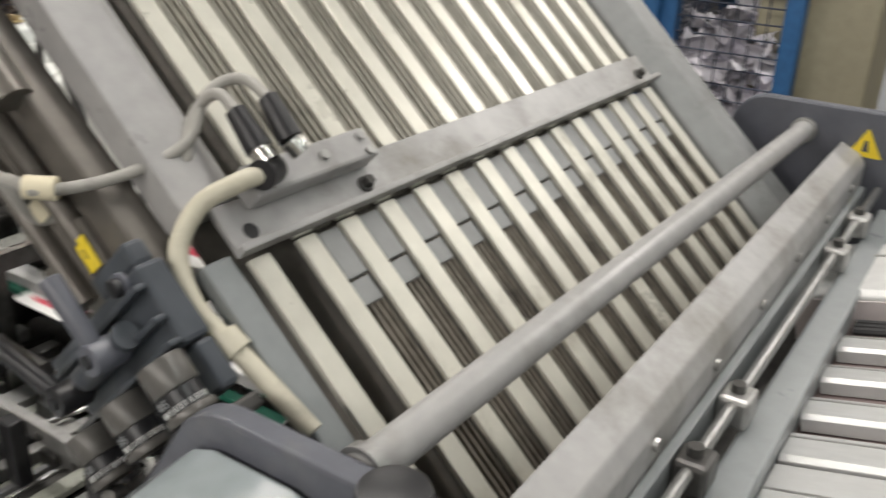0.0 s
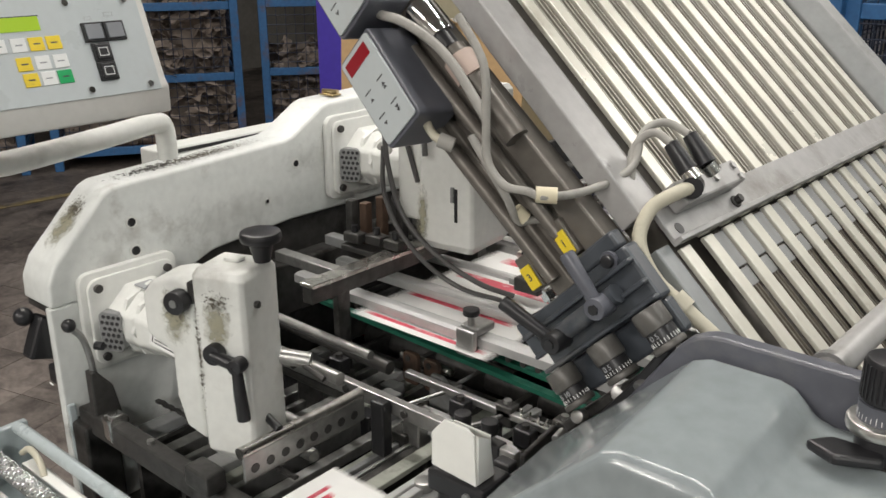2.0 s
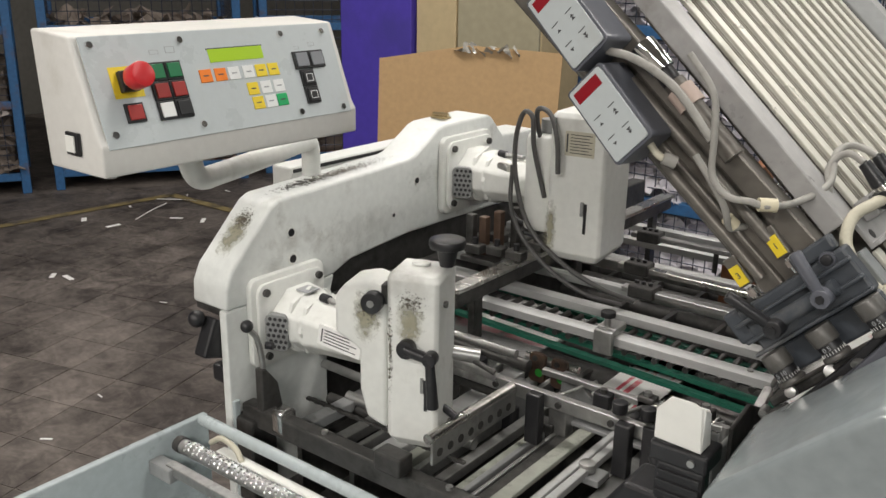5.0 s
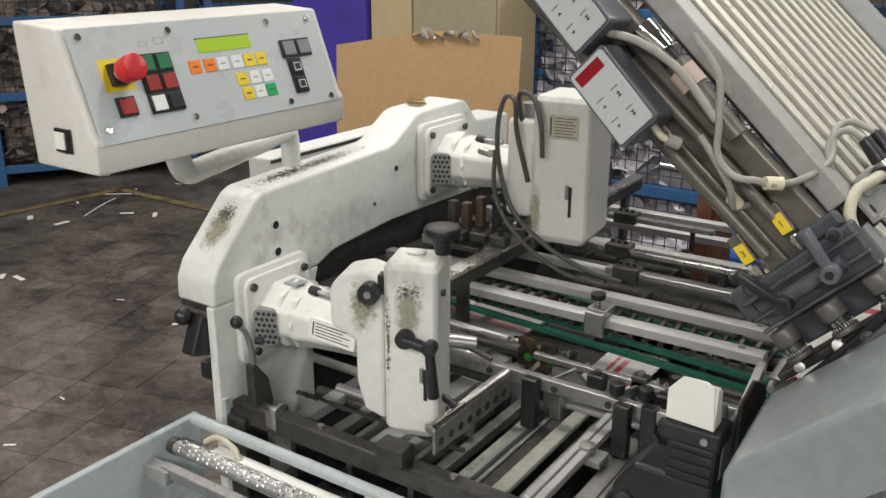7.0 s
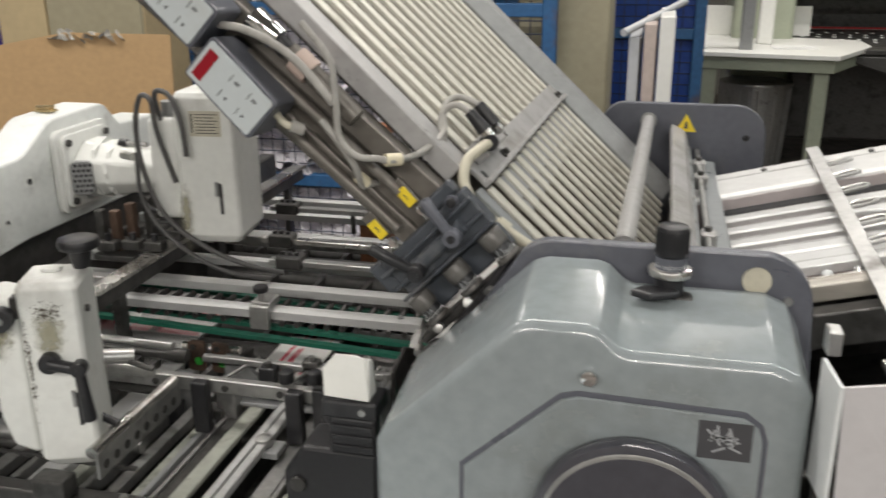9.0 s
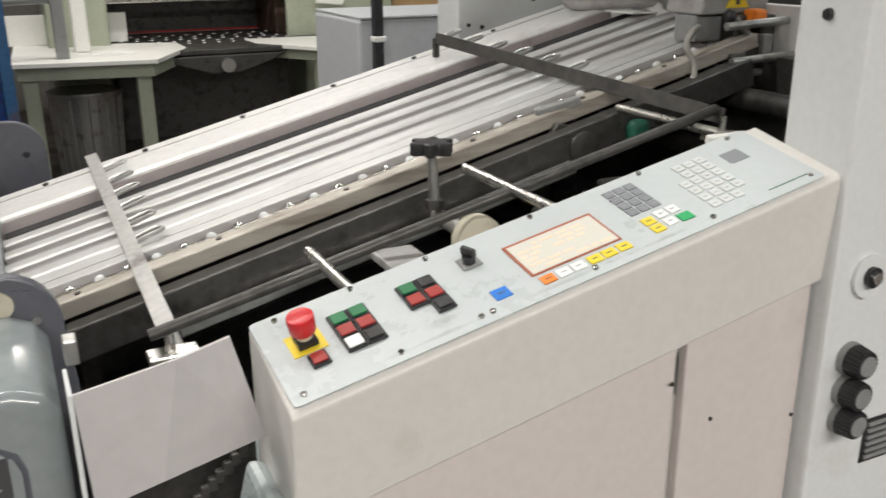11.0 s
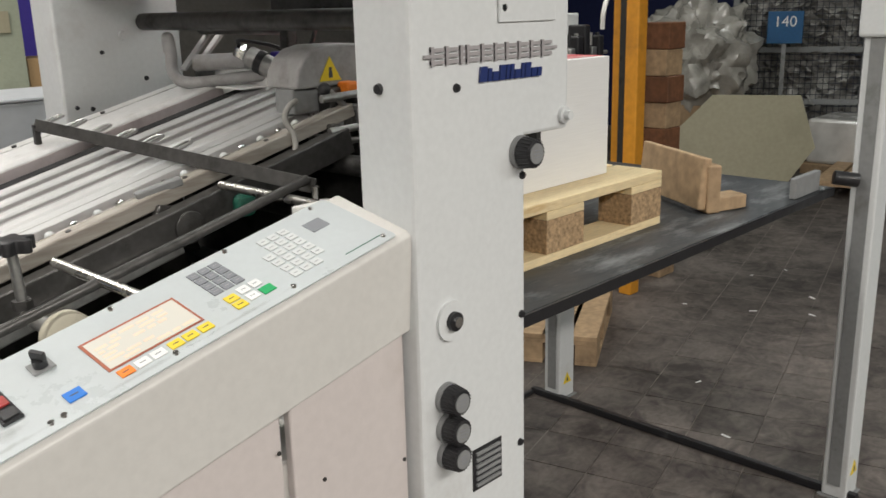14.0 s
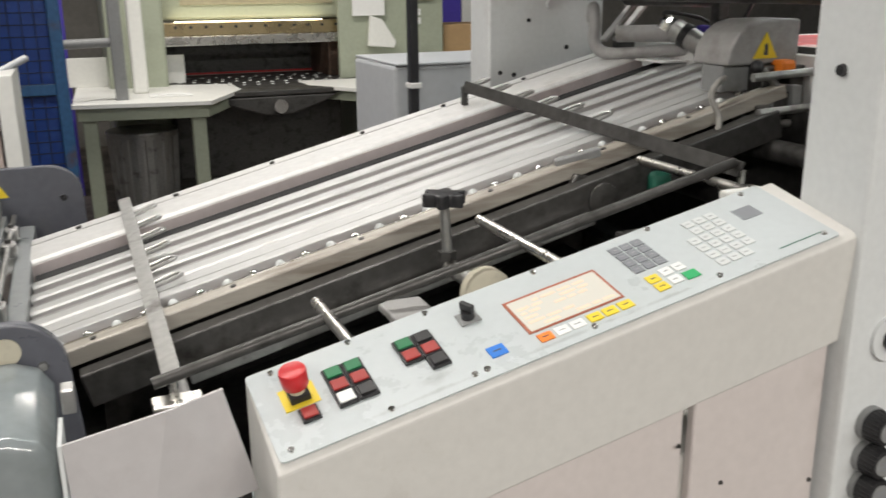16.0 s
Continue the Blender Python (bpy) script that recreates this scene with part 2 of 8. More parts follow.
M_keypale = mat("pale_foil_key", (0.60, 0.625, 0.62), 0.36, vary=0.03)
M_packs = mat("dusty_wrapped_packs", (0.42, 0.41, 0.385), 0.5, grain=9, vary=0.3, dirt=(0.14, 0.13, 0.12), dirt_amount=0.5, dirt_scale=7, random_hue=0.15)
M_panel = mat("grey_white_operating_foil", (0.50, 0.54, 0.55), 0.32, grain=80, vary=0.02, dirt=(0.45, 0.47, 0.46), dirt_amount=0.05, dirt_scale=8)
M_keywhite = mat("white_membrane_key", (0.78, 0.79, 0.78), 0.4, vary=0.03)
M_keygrey = mat("grey_membrane_key", (0.22, 0.23, 0.25), 0.4, vary=0.05)
M_ink = mat("dark_print", (0.06, 0.06, 0.065), 0.5, vary=0.05)
M_greyprint = mat("faint_grey_print", (0.33, 0.34, 0.35), 0.5, vary=0.05)
M_wood = mat("fresh_pine", (0.80, 0.645, 0.385), 0.6, grain=14, vary=0.09, streak=(2, 14, 14), dirt=(0.62, 0.43, 0.2), dirt_amount=0.1, dirt_scale=3, random_hue=0.06)
M_chip = mat("pressed_chip_block", (0.40, 0.27, 0.15), 0.8, grain=120, vary=0.4, bump=0.3)
M_oldwood = mat("weathered_pallet_wood", (0.40, 0.275, 0.16), 0.75, grain=30, vary=0.2, dirt=(0.2, 0.14, 0.09), dirt_amount=0.25, random_hue=0.12)
M_card = mat("brown_cardboard", (0.47, 0.31, 0.155), 0.7, grain=50, vary=0.06, dirt=(0.4, 0.26, 0.13), dirt_amount=0.15, dirt_scale=2)
M_purple = mat("violet_blue_panel", (0.075, 0.05, 0.40), 0.5, grain=30, vary=0.06, dirt=(0.06, 0.045, 0.3), dirt_amount=0.2, dirt_scale=2)
M_beige = mat("beige_door_paint", (0.52, 0.42, 0.25), 0.55, grain=30, vary=0.05, dirt=(0.42, 0.34, 0.21), dirt_amount=0.2, dirt_scale=2)
M_olive = mat("olive_beige_sheet", (0.36, 0.33, 0.23), 0.6, grain=30, vary=0.06, dirt=(0.29, 0.27, 0.19), dirt_amount=0.25, dirt_scale=2)
M_cage = mat("blue_cage_paint", (0.03, 0.115, 0.27), 0.5, grain=40, vary=0.15, dirt=(0.12, 0.06, 0.035), dirt_amount=0.25, dirt_scale=6)
M_brownblock = mat("brown_oiled_steel", (0.11, 0.07, 0.05), 0.5, 0.3, grain=50, vary=0.25, dirt=(0.04, 0.03, 0.025), dirt_amount=0.3, dirt_scale=14)
M_wire = mat("dark_wire_mesh", (0.05, 0.06, 0.09), 0.5, 0.4, grain=60, vary=0.15)
M_rust = mat("rusty_steel", (0.20, 0.085, 0.04), 0.75, grain=30, vary=0.25, dirt=(0.1, 0.05, 0.03), dirt_amount=0.3)
M_amber = mat("orange_lift_mast_paint", (0.72, 0.31, 0.03), 0.45, grain=30, vary=0.08, dirt=(0.4, 0.18, 0.03), dirt_amount=0.15)
M_liftplate = mat("scratched_black_plate", (0.05, 0.055, 0.06), 0.48, 0.2, grain=40, vary=0.25, dirt=(0.23, 0.24, 0.245), dirt_amount=0.42, dirt_scale=5, streak=(1, 3, 1))
M_green_cutter = mat("sage_green_enamel", (0.36, 0.39, 0.30), 0.45, grain=40, vary=0.05, dirt=(0.28, 0.3, 0.23), dirt_amount=0.15, dirt_scale=2)
M_laminate = mat("white_laminate", (0.80, 0.80, 0.76), 0.4, grain=40, vary=0.03)
M_navy = mat("navy_wall_paint", (0.012, 0.02, 0.09), 0.6, grain=20, vary=0.1)
M_wall = mat("grey_hall_plaster", (0.22, 0.21, 0.19), 0.8, grain=20, vary=0.08, dirt=(0.15, 0.14, 0.125), dirt_amount=0.3, dirt_scale=1)
M_ceil = mat("pale_ceiling_sheet", (0.42, 0.42, 0.40), 0.7, grain=20, vary=0.06)
M_film = mat("clear_wrapping_film", (0.36, 0.345, 0.31), 0.22, grain=9, vary=0.25, bump=0.6, coat=0.6, dirt=(0.26, 0.25, 0.23), dirt_amount=0.3, dirt_scale=6)
M_bale = mat("dusty_mixed_bales", (0.20, 0.165, 0.14), 0.8, grain=9, vary=0.3, dirt=(0.42, 0.38, 0.37), dirt_amount=0.15, dirt_scale=6, random_hue=0.15)
M_scrap = mat("waste_paper", (0.66, 0.64, 0.68), 0.7, grain=9, vary=0.2, dirt=(0.30, 0.28, 0.42), dirt_amount=0.2, dirt_scale=9, random_hue=0.1)
M_brass = mat("pale_brass", (0.58, 0.47, 0.28), 0.3, 1.0, grain=60, vary=0.1)
M_lcd = glow("green_lcd", (0.30, 0.46, 0.02), 0.25)
M_screen = glow("pale_peach_screen", (0.60, 0.58, 0.52), 0.12)
M_led = glow("red_led_window", (0.24, 0.004, 0.012), 0.08)
M_steelbox = mat("painted_steel_grey_box", (0.50, 0.52, 0.54), 0.45, grain=40, vary=0.04)


def floor_material():
    m = bpy.data.materials.new("dirty_brown_floor_tile")
    m.use_nodes = True
    nt = m.node_tree
    n, l = nt.nodes, nt.links
    b = n["Principled BSDF"]
    geo = n.new("ShaderNodeNewGeometry")
    info = n.new("ShaderNodeObjectInfo")
    a = n.new("ShaderNodeTexNoise")
    a.inputs["Scale"].default_value, a.inputs["Detail"].default_value, a.inputs["Roughness"].default_value = 1.4, 9, 0.68
    c = n.new("ShaderNodeTexNoise")
    c.inputs["Scale"].default_value, c.inputs["Detail"].default_value = 45, 5
    l.new(geo.outputs["Position"], a.inputs["Vector"]), l.new(geo.outputs["Position"], c.inputs["Vector"])
    ramp = n.new("ShaderNodeValToRGB")
    ramp.color_ramp.elements[0].position, ramp.color_ramp.elements[0].color = 0.41, (0.036, 0.029, 0.026, 1)
    ramp.color_ramp.elements[1].position, ramp.color_ramp.elements[1].color = 0.60, (0.185, 0.160, 0.142, 1)
    sc = n.new("ShaderNodeTexNoise")
    sc.inputs["Scale"].default_value, sc.inputs["Detail"].default_value, sc.inputs["Roughness"].default_value, sc.inputs["Distortion"].default_value = 7.0, 8, 0.7, 1.2
    l.new(geo.outputs["Position"], sc.inputs["Vector"])
    av = n.new("ShaderNodeMix")
    av.inputs["Factor"].default_value = 0.42
    l.new(a.outputs["Fac"], av.inputs["A"]), l.new(sc.outputs["Fac"], av.inputs["B"])
    l.new(av.outputs["Result"], ramp.inputs["Fac"])
    r2 = n.new("ShaderNodeMapRange")
    r2.inputs["To Min"].default_value, r2.inputs["To Max"].default_value = 0.82, 1.18
    l.new(info.outputs["Random"], r2.inputs["Value"])
    r3 = n.new("ShaderNodeMapRange")
    r3.inputs["From Min"].default_value, r3.inputs["From Max"].default_value = 0.3, 0.7
    r3.inputs["To Min"].default_value, r3.inputs["To Max"].default_value = 0.85, 1.15
    l.new(c.outputs["Fac"], r3.inputs["Value"])
    mm = n.new("ShaderNodeMath")
    mm.operation = "MULTIPLY"
    l.new(r2.outputs[0], mm.inputs[0]), l.new(r3.outputs[0], mm.inputs[1])
    mx = n.new("ShaderNodeMix")
    mx.data_type, mx.blend_type = "RGBA", "MULTIPLY"
    mx.inputs["Factor"].default_value = 1
    l.new(ramp.outputs["Color"], mx.inputs["A"]), l.new(mm.outputs[0], mx.inputs["B"])
    l.new(mx.outputs["Result"], b.inputs["Base Color"])
    b.inputs["Roughness"].default_value = 0.6
    bp = n.new("ShaderNodeBump")
    bp.inputs["Strength"].default_value, bp.inputs["Distance"].default_value = 0.12, 0.004
    l.new(c.outputs["Fac"], bp.inputs["Height"]), l.new(bp.outputs[0], b.inputs["Normal"])
    return m


M_tile = floor_material()
M_joint = mat("pale_dirty_joint", (0.25, 0.225, 0.20), 0.85, grain=30, vary=0.3, dirt=(0.07, 0.06, 0.053), dirt_amount=0.4, dirt_scale=2)
M_linepaint = mat("worn_yellow_floor_paint", (0.20, 0.155, 0.065), 0.7, grain=12, vary=0.25, dirt=(0.07, 0.058, 0.05), dirt_amount=0.6, dirt_scale=7)


# ---- the hall ----
solo("floor", box(-9.6, 10.6, -5.6, 9.6, -0.2, -0.004), M_joint, "dark dirty joints of the tiled hall floor", "floor", kind="structure")
FLOOR = bpy.data.objects["floor"]
for nm, b in (("wall_west", (-9.6, -9.4, -5.4, 9.4, 0, 5)), ("wall_east", (10.4, 10.6, -5.4, 9.4, 0, 5)),
              ("wall_south", (-9.6, 10.6, -5.6, -5.4, 0, 5)), ("wall_north", (-9.6, 10.6, 9.4, 9.6, 0, 5))):
    solo(nm, box(*b), M_navy if nm == "wall_east" else M_wall, "plain painted wall of the hall", "wall", kind="structure")
solo("ceiling", box(-9.6, 10.6, -5.6, 9.6, 5.0, 5.2), M_ceil, "pale sheet ceiling of the hall", "ceiling", kind="structure")


def floor_line(x0, y0, x1, y1, w=0.07):
    d = Vector((x1 - x0, y1 - y0, 0))
    m = frame_of((x0, y0, 0.004), d, Vector((-d.y, d.x, 0)))
    return solo("floor_line", box(0, d.length, -w / 2, w / 2, 0, 0.002, m=m), M_linepaint, "worn yellow marking line painted on the floor", "floor marking", kind="structure")


floor_line(-5.62, 1.7, -5.47, 2.96)
floor_line(-5.47, 2.96, -4.0, 2.97)


# ---- wire cages with waste paper ----
def wire_wall(bm, a, b, z0, z1, step, r=0.0028):
    """A welded mesh between two uprights."""
    a, b = Vector(a), Vector(b)
    n = max(2, round((b - a).length / step))
    for i in range(n + 1):
        p = a.lerp(b, i / n)
        rod((p.x, p.y, z0), (p.x, p.y, z1), r, 4, bm)
    k = max(2, round((z1 - z0) / step))
    for i in range(k + 1):
        z = z0 + (z1 - z0) * i / k
        rod((a.x, a.y, z), (b.x, b.y, z), r, 4, bm)


def crumple(bm, c, s, rnd):
    """A bent scrap of paper."""
    m = Matrix.Translation(c) @ Euler([rnd.uniform(-0.9, 0.9), rnd.uniform(-0.9, 0.9), rnd.uniform(0, 6.3)]).to_matrix().to_4x4()
    g = 3
    vs = [[bm.verts.new(m @ Vector(((i / g - 0.5) * s, (j / g - 0.5) * s * 0.7, rnd.uniform(-0.12, 0.12) * s))) for j in range(g + 1)] for i in range(g + 1)]
    for i in range(g):
        for j in range(g):
            bm.faces.new((vs[i][j], vs[i + 1][j], vs[i + 1][j + 1], vs[i][j + 1]))


def cage(x, y, turn, w=1.2, d=0.9, h=1.6, seed=1, fill=1.0, frame_mat=None, step=0.055, shelves=(0.62, 1.12), label="", heap=None):
    rnd = random.Random(seed)
    c = thing("mesh_cage", x, y, 0, label or "blue steel mesh cage on feet heaped with waste paper", "wire cage", "mesh cages of waste paper", turn=turn)
    M = c.matrix_basis
    fm = frame_mat or M_cage
    for sx in (0, w):
        for sy in (0, d):
            part("post", box(sx - 0.03, sx + 0.03, sy - 0.03, sy + 0.03, 0, h, 0.006, m=M), fm, c)
    for z in (0.12, *shelves, h - 0.03):
        if z > h:
            continue
        b = box(0.03, w - 0.03, -0.022, 0.022, z - 0.028, z + 0.028, 0.004, m=M)
        box(0.03, w - 0.03, d - 0.022, d + 0.022, z - 0.028, z + 0.028, 0.004, b, M)
        box(-0.022, 0.022, 0.03, d - 0.03, z - 0.028, z + 0.028, 0.004, b, M)
        box(w - 0.022, w + 0.022, 0.03, d - 0.03, z - 0.028, z + 0.028, 0.004, b, M)
        part("rail", b, fm, c)
    bm = bm_new()
    wire_wall(bm, (0.03, -0.015, 0), (w - 0.03, -0.015, 0), 0.14, h - 0.04, step)
    wire_wall(bm, (w - 0.0, 0.03, 0), (w - 0.0, d - 0.03, 0), 0.14, h - 0.04, step)
    wire_wall(bm, (0.0, 0.03, 0), (0.0, d - 0.03, 0), 0.14, h - 0.04, step)
    bm.transform(M)
    part("wire_mesh", bm, M_wire, c)
    part("bottom", box(0.03, w - 0.03, 0.03, d - 0.03, 0.10, 0.13, m=M), M_rust, c)
    if fill:
        bm = bm_new()
        top = 0.15 + (h - 0.25) * fill
        for i in range(int(520 * fill)):
            edge = rnd.random() < 0.72
            px = rnd.uniform(0.05, w - 0.05)
            py = rnd.uniform(0.03, 0.09) if edge else rnd.uniform(0.08, d - 0.05)
            pz = rnd.uniform(0.16, top) if edge else top + rnd.uniform(-0.06, 0.05)
            crumple(bm, (px, py, pz), rnd.uniform(0.08, 0.2), rnd)
        box(0.05, w - 0.05, 0.12, d - 0.05, 0.13, top - 0.06, 0.03, bm)
        bm.transform(M)
        tagged(part("waste_paper", bm, heap or M_scrap, c, "crumpled white and violet printed waste paper"), kind="stuff")
    return c


cage(-2.35, 3.05, 0, 1.2, 0.9, 1.75, 3, 1.0, shelves=(0.55, 1.32))
cage(-1.10, 3.10, 0, 0.42, 0.9, 1.75, 4, 0.55, shelves=(0.55, 1.32), label="rusty blue mesh cage half filled with waste paper")
cage(-6.9, 1.2, 62, 1.3, 0.9, 1.9, 5, 0.45, step=0.07, heap=M_bale)
cage(-6.2, 2.55, 58, 1.3, 0.9, 1.9, 6, 0.6, step=0.07, heap=M_bale)
cage(-5.5, 3.9, 52, 1.3, 0.9, 1.9, 7, 0.35, step=0.07, heap=M_bale)
cage(-4.65, 5.05, 40, 1.3, 0.9, 1.9, 8, 0.5, step=0.07, heap=M_bale)
cage(-7.6, -0.2, 62, 1.3, 0.9, 1.9, 9, 0.5, step=0.07, heap=M_bale)
blue_cage = cage(-0.58, 4.3, 0, 0.55, 0.8, 1.9, 10, 0.0, step=0.06, label="blue steel mesh cage lined with blue sheets beside the cutter")
part("lining", box(-0.55, -0.06, 4.33, 4.35, 0.15, 1.85), mat("blue_plastic_lining", (0.014, 0.06, 0.30), 0.4, grain=12, vary=0.15, dirt=(0.05, 0.12, 0.36), dirt_amount=0.3, dirt_scale=4), blue_cage, "blue plastic lining")
cage(8.70, 3.35, -69, 1.2, 0.9, 2.1, 11, 0.9, frame_mat=M_midgrey, heap=M_packs, label="grey mesh container filled with wrapped printed packs")

# ---- stored boards and doors ----
solo("violet_panel", box(-3.46, -3.0, 2.62, 2.68, 0, 2.2, 0.004), M_purple, "tall violet blue board standing upright on the floor", "panel")
cab = thing("cupboard", -2.65, 2.8, 0, "tall beige metal cupboard with two doors", "cupboard")
part("body", box(-2.99, -2.30, 2.66, 3.0, 0, 2.1, 0.006), M_beige, cab)
part("door", box(-2.985, -2.752, 2.642, 2.66, 0.05, 2.05, 0.004), M_beige, cab)
part("door", box(-2.742, -2.305, 2.642, 2.66, 0.05, 2.05, 0.004), M_olive, cab, "olive door")
cbo = thing("cardboard_sheet", -2.36, 2.2, 0, "large brown cardboard sheet leaning against the cupboard with torn tape", "cardboard")
MC = frame_of((-2.75, 2.06, 0.0), (0.74, 0.22, 0), (-0.02, 0.07, 1))
part("board", prism([(0.0, 0.0), (0.76, 0.0), (0.785, 1.272), (0.40, 1.285), (0.0, 1.215)], "z", -0.004, 0.004, m=MC), M_card, cbo)
rnd = random.Random(21)
tp = bm_new()
for i in range(9):
    crumple(tp, MC @ Vector((0.36 + 0.03 * i, 1.272 + rnd.uniform(-0.012, 0.008), 0.006)), 0.05, rnd)
part("torn_tape", tp, M_film, cbo, "crinkled clear tape")
solo("concrete_column", box(-0.83, -0.44, 3.2, 3.6, 0, 5.0, 0.01), M_olive, "square olive grey painted hall column", "column", kind="structure")

# stack of boards with a handle rail, beside the column
bst = thing("board_trolley", -0.28, 2.9, 0, "upright trolley holding white and pinkish boards", "trolley")
part("board", box(-0.40, -0.36, 2.75, 3.2, 0.1, 1.25, 0.004), M_steelbox, bst)
part("board", box(-0.345, -0.30, 2.72, 3.2, 0.1, 1.30, 0.004), mat("pinkish_board", (0.5, 0.42, 0.38), 0.6), bst)
part("board", box(-0.29, -0.235, 2.70, 3.2, 0.1, 1.33, 0.004), M_laminate, bst)
part("base", box(-0.43, -0.2, 2.68, 3.25, 0.02, 0.1, 0.006), M_midgrey, bst)
part("handle", rod((-0.42, 2.70, 1.27), (-0.2, 3.1, 1.36), 0.014, 12), M_steelbox, bst, smooth=True)
bst.location.x += 0.06


# ---- paper cutter with side tables ----
def cutter():
    c = thing("paper_cutter", 1.0, 6.2, 0, "sage green guillotine paper cutter with lit knife gap and drilled table", "paper cutter")
    part("table_bed", box(0.72, 2.18, 5.75, 7.2, 0.86, 0.90, 0.008), M_oily, c, "drilled dark steel cutting table")
    ab = None
    for i in range(12):
        for j in range(5):
            p = (0.80 + 0.11 * i + 0.03 * (j % 2), 6.2 + 0.17 * j, 0.9)
            if ab is None:
                ab, p0 = part("air_ball", rod(p, (p[0], p[1], 0.905), 0.014, 8), M_keywhite, c), Vector(p)
            else:
                o = new("air_ball", ab.data)
                o.parent, o.location = c, Vector(p) - p0
    part("housing", box(0.35, 2.35, 6.6, 7.3, 1.37, 1.85, 0.03), M_green_cutter, c)
    part("side_column", box(0.28, 0.70, 6.3, 7.3, 0, 1.85, 0.03), M_green_cutter, c)
    part("side_column", box(2.20, 2.60, 6.42, 7.3, 0, 1.85, 0.03), M_green_cutter, c)
    cb = part("clamp_bar", prism([(0.70, 1.262), (2.20, 1.262), (2.20, 1.30), (2.13, 1.36), (0.70, 1.36)], "y", 6.50, 6.58, 0.004), M_brass, c, "brass coloured clamp with bolts")
    for i in range(12):
        part("clamp_bolt", rod((0.80 + 0.115 * i, 6.5, 1.325), (0.80 + 0.115 * i, 6.495, 1.325), 0.012, 10), M_oily, cb)
    part("knife_bar", box(0.70, 2.20, 6.43, 6.49, 1.19, 1.261, 0.006), M_steel, c)
    part("back_gauge", box(0.72, 2.18, 7.2, 7.28, 0.905, 1.18, 0.004), M_oily, c)
    part("gap_side", box(2.02, 2.19, 6.6, 7.2, 0.905, 1.36, 0.004), M_brownblock, c)
    part("fence_line", box(0.72, 2.02, 7.188, 7.198, 0.905, 0.92), M_red, c, "thin red edge of the back gauge")
    part("work_lamp", box(0.80, 1.95, 6.50, 6.56, 1.362, 1.369), glow("warm_lamp_strip", (1.0, 0.88, 0.62), 5.0), c, "glowing work lamp strip")
    part("guard_rail", rod((-0.35, 5.3, 1.28), (0.3, 5.6, 1.28), 0.03, 12), M_midgrey, c, smooth=True)
    part("guard_post", box(0.28, 0.36, 5.55, 5.63, 0.9, 1.75, 0.01, m=None), M_midgrey, c)
    part("lamp_arm", box(0.42, 0.52, 5.9, 6.0, 0.905, 1.6, 0.015), M_laminate, c, "white upright arm")
    part("under_frame", box(0.7, 2.0, 6.2, 7.0, 0.2, 0.80, 0.02), M_oily, c)
    part("front_casting", prism([(0.95, 0.855), (1.85, 0.855), (1.75, 0.80), (1.50, 0.72), (1.30, 0.72), (1.05, 0.80)], "y", 5.75, 5.95, 0.01), M_oily, c)
    part("foot_bar", rod((1.40, 5.66, 0.79), (1.40, 5.745, 0.79), 0.05, 20), M_chrome, c, smooth=True)
    cp = part("control_plate", box(0.86, 2.07, 6.585, 6.6, 1.49, 1.80, 0.004), M_olive, c, "olive control plate with button blocks")
    for x0, n, m_ in ((1.16, 3, M_black), (1.34, 4, M_keyred), (1.56, 5, M_black), (1.78, 4, M_keygrey)):
        for i in range(n):
            part("push_button", box(x0 + 0.036 * i, x0 + 0.026 + 0.036 * i, 6.578, 6.585, 1.53, 1.555, 0.002), m_ if i % 2 == 0 else M_black, cp)
    part("apron", box(2.05, 2.95, 6.36, 6.41, 0.9, 1.85, 0.004), M_green_cutter, c)
    part("apron_box", box(2.70, 2.86, 6.34, 6.36, 1.50, 1.66, 0.004), M_olive, c)
    for pz in (1.385, 1.315):
        part("notice", box(2.64, 2.75, 6.35, 6.36, pz, pz + 0.05), M_paper, c)
    part("hanging_sheet", box(2.16, 2.43, 6.33, 6.345, 1.39, 1.85), M_paper, c)
    part("white_lever", prism([(2.28, 1.15), (2.50, 1.13), (2.52, 1.18), (2.40, 1.36), (2.30, 1.39)], "y", 6.30, 6.355, 0.01), M_laminate, c)
    t = thing("side_table", 0.35, 5.6, 0, "white laminate side table of the cutter with green steel legs", "table", "cutter side tables")
    part("tabletop", prism([(0.0, 5.42), (0.86, 5.28), (1.16, 5.9), (1.16, 6.3), (0.05, 6.6)], "z", 0.875, 0.905, 0.004), M_laminate, t)
    part("edge_frame", prism([(0.03, 5.46), (0.84, 5.33), (1.12, 5.92), (1.1, 6.2), (0.1, 6.5)], "z", 0.79, 0.874, 0.004), M_green_cutter, t)
    for lx, ly in ((0.1, 5.52), (0.78, 5.42), (0.12, 6.4)):
        part("leg", box(lx - 0.045, lx + 0.045, ly - 0.045, ly + 0.045, 0, 0.79, 0.006), M_green_cutter, t)
    part("back_board", box(0.0, 0.85, 6.55, 6.58, 0.905, 1.12, 0.003), M_laminate, t)
    t2 = thing("side_table", 2.0, 5.9, 0, "white laminate side table of the cutter with green steel legs", "table", "cutter side tables")
    part("tabletop", prism([(1.68, 5.98), (2.0, 5.45), (2.9, 5.45), (2.9, 6.2), (1.68, 6.3)], "z", 0.875, 0.905, 0.004), M_laminate, t2)
    part("edge_frame", prism([(1.72, 5.99), (2.02, 5.5), (2.86, 5.5), (2.86, 6.1), (1.75, 6.2)], "z", 0.80, 0.874, 0.004), M_green_cutter, t2)
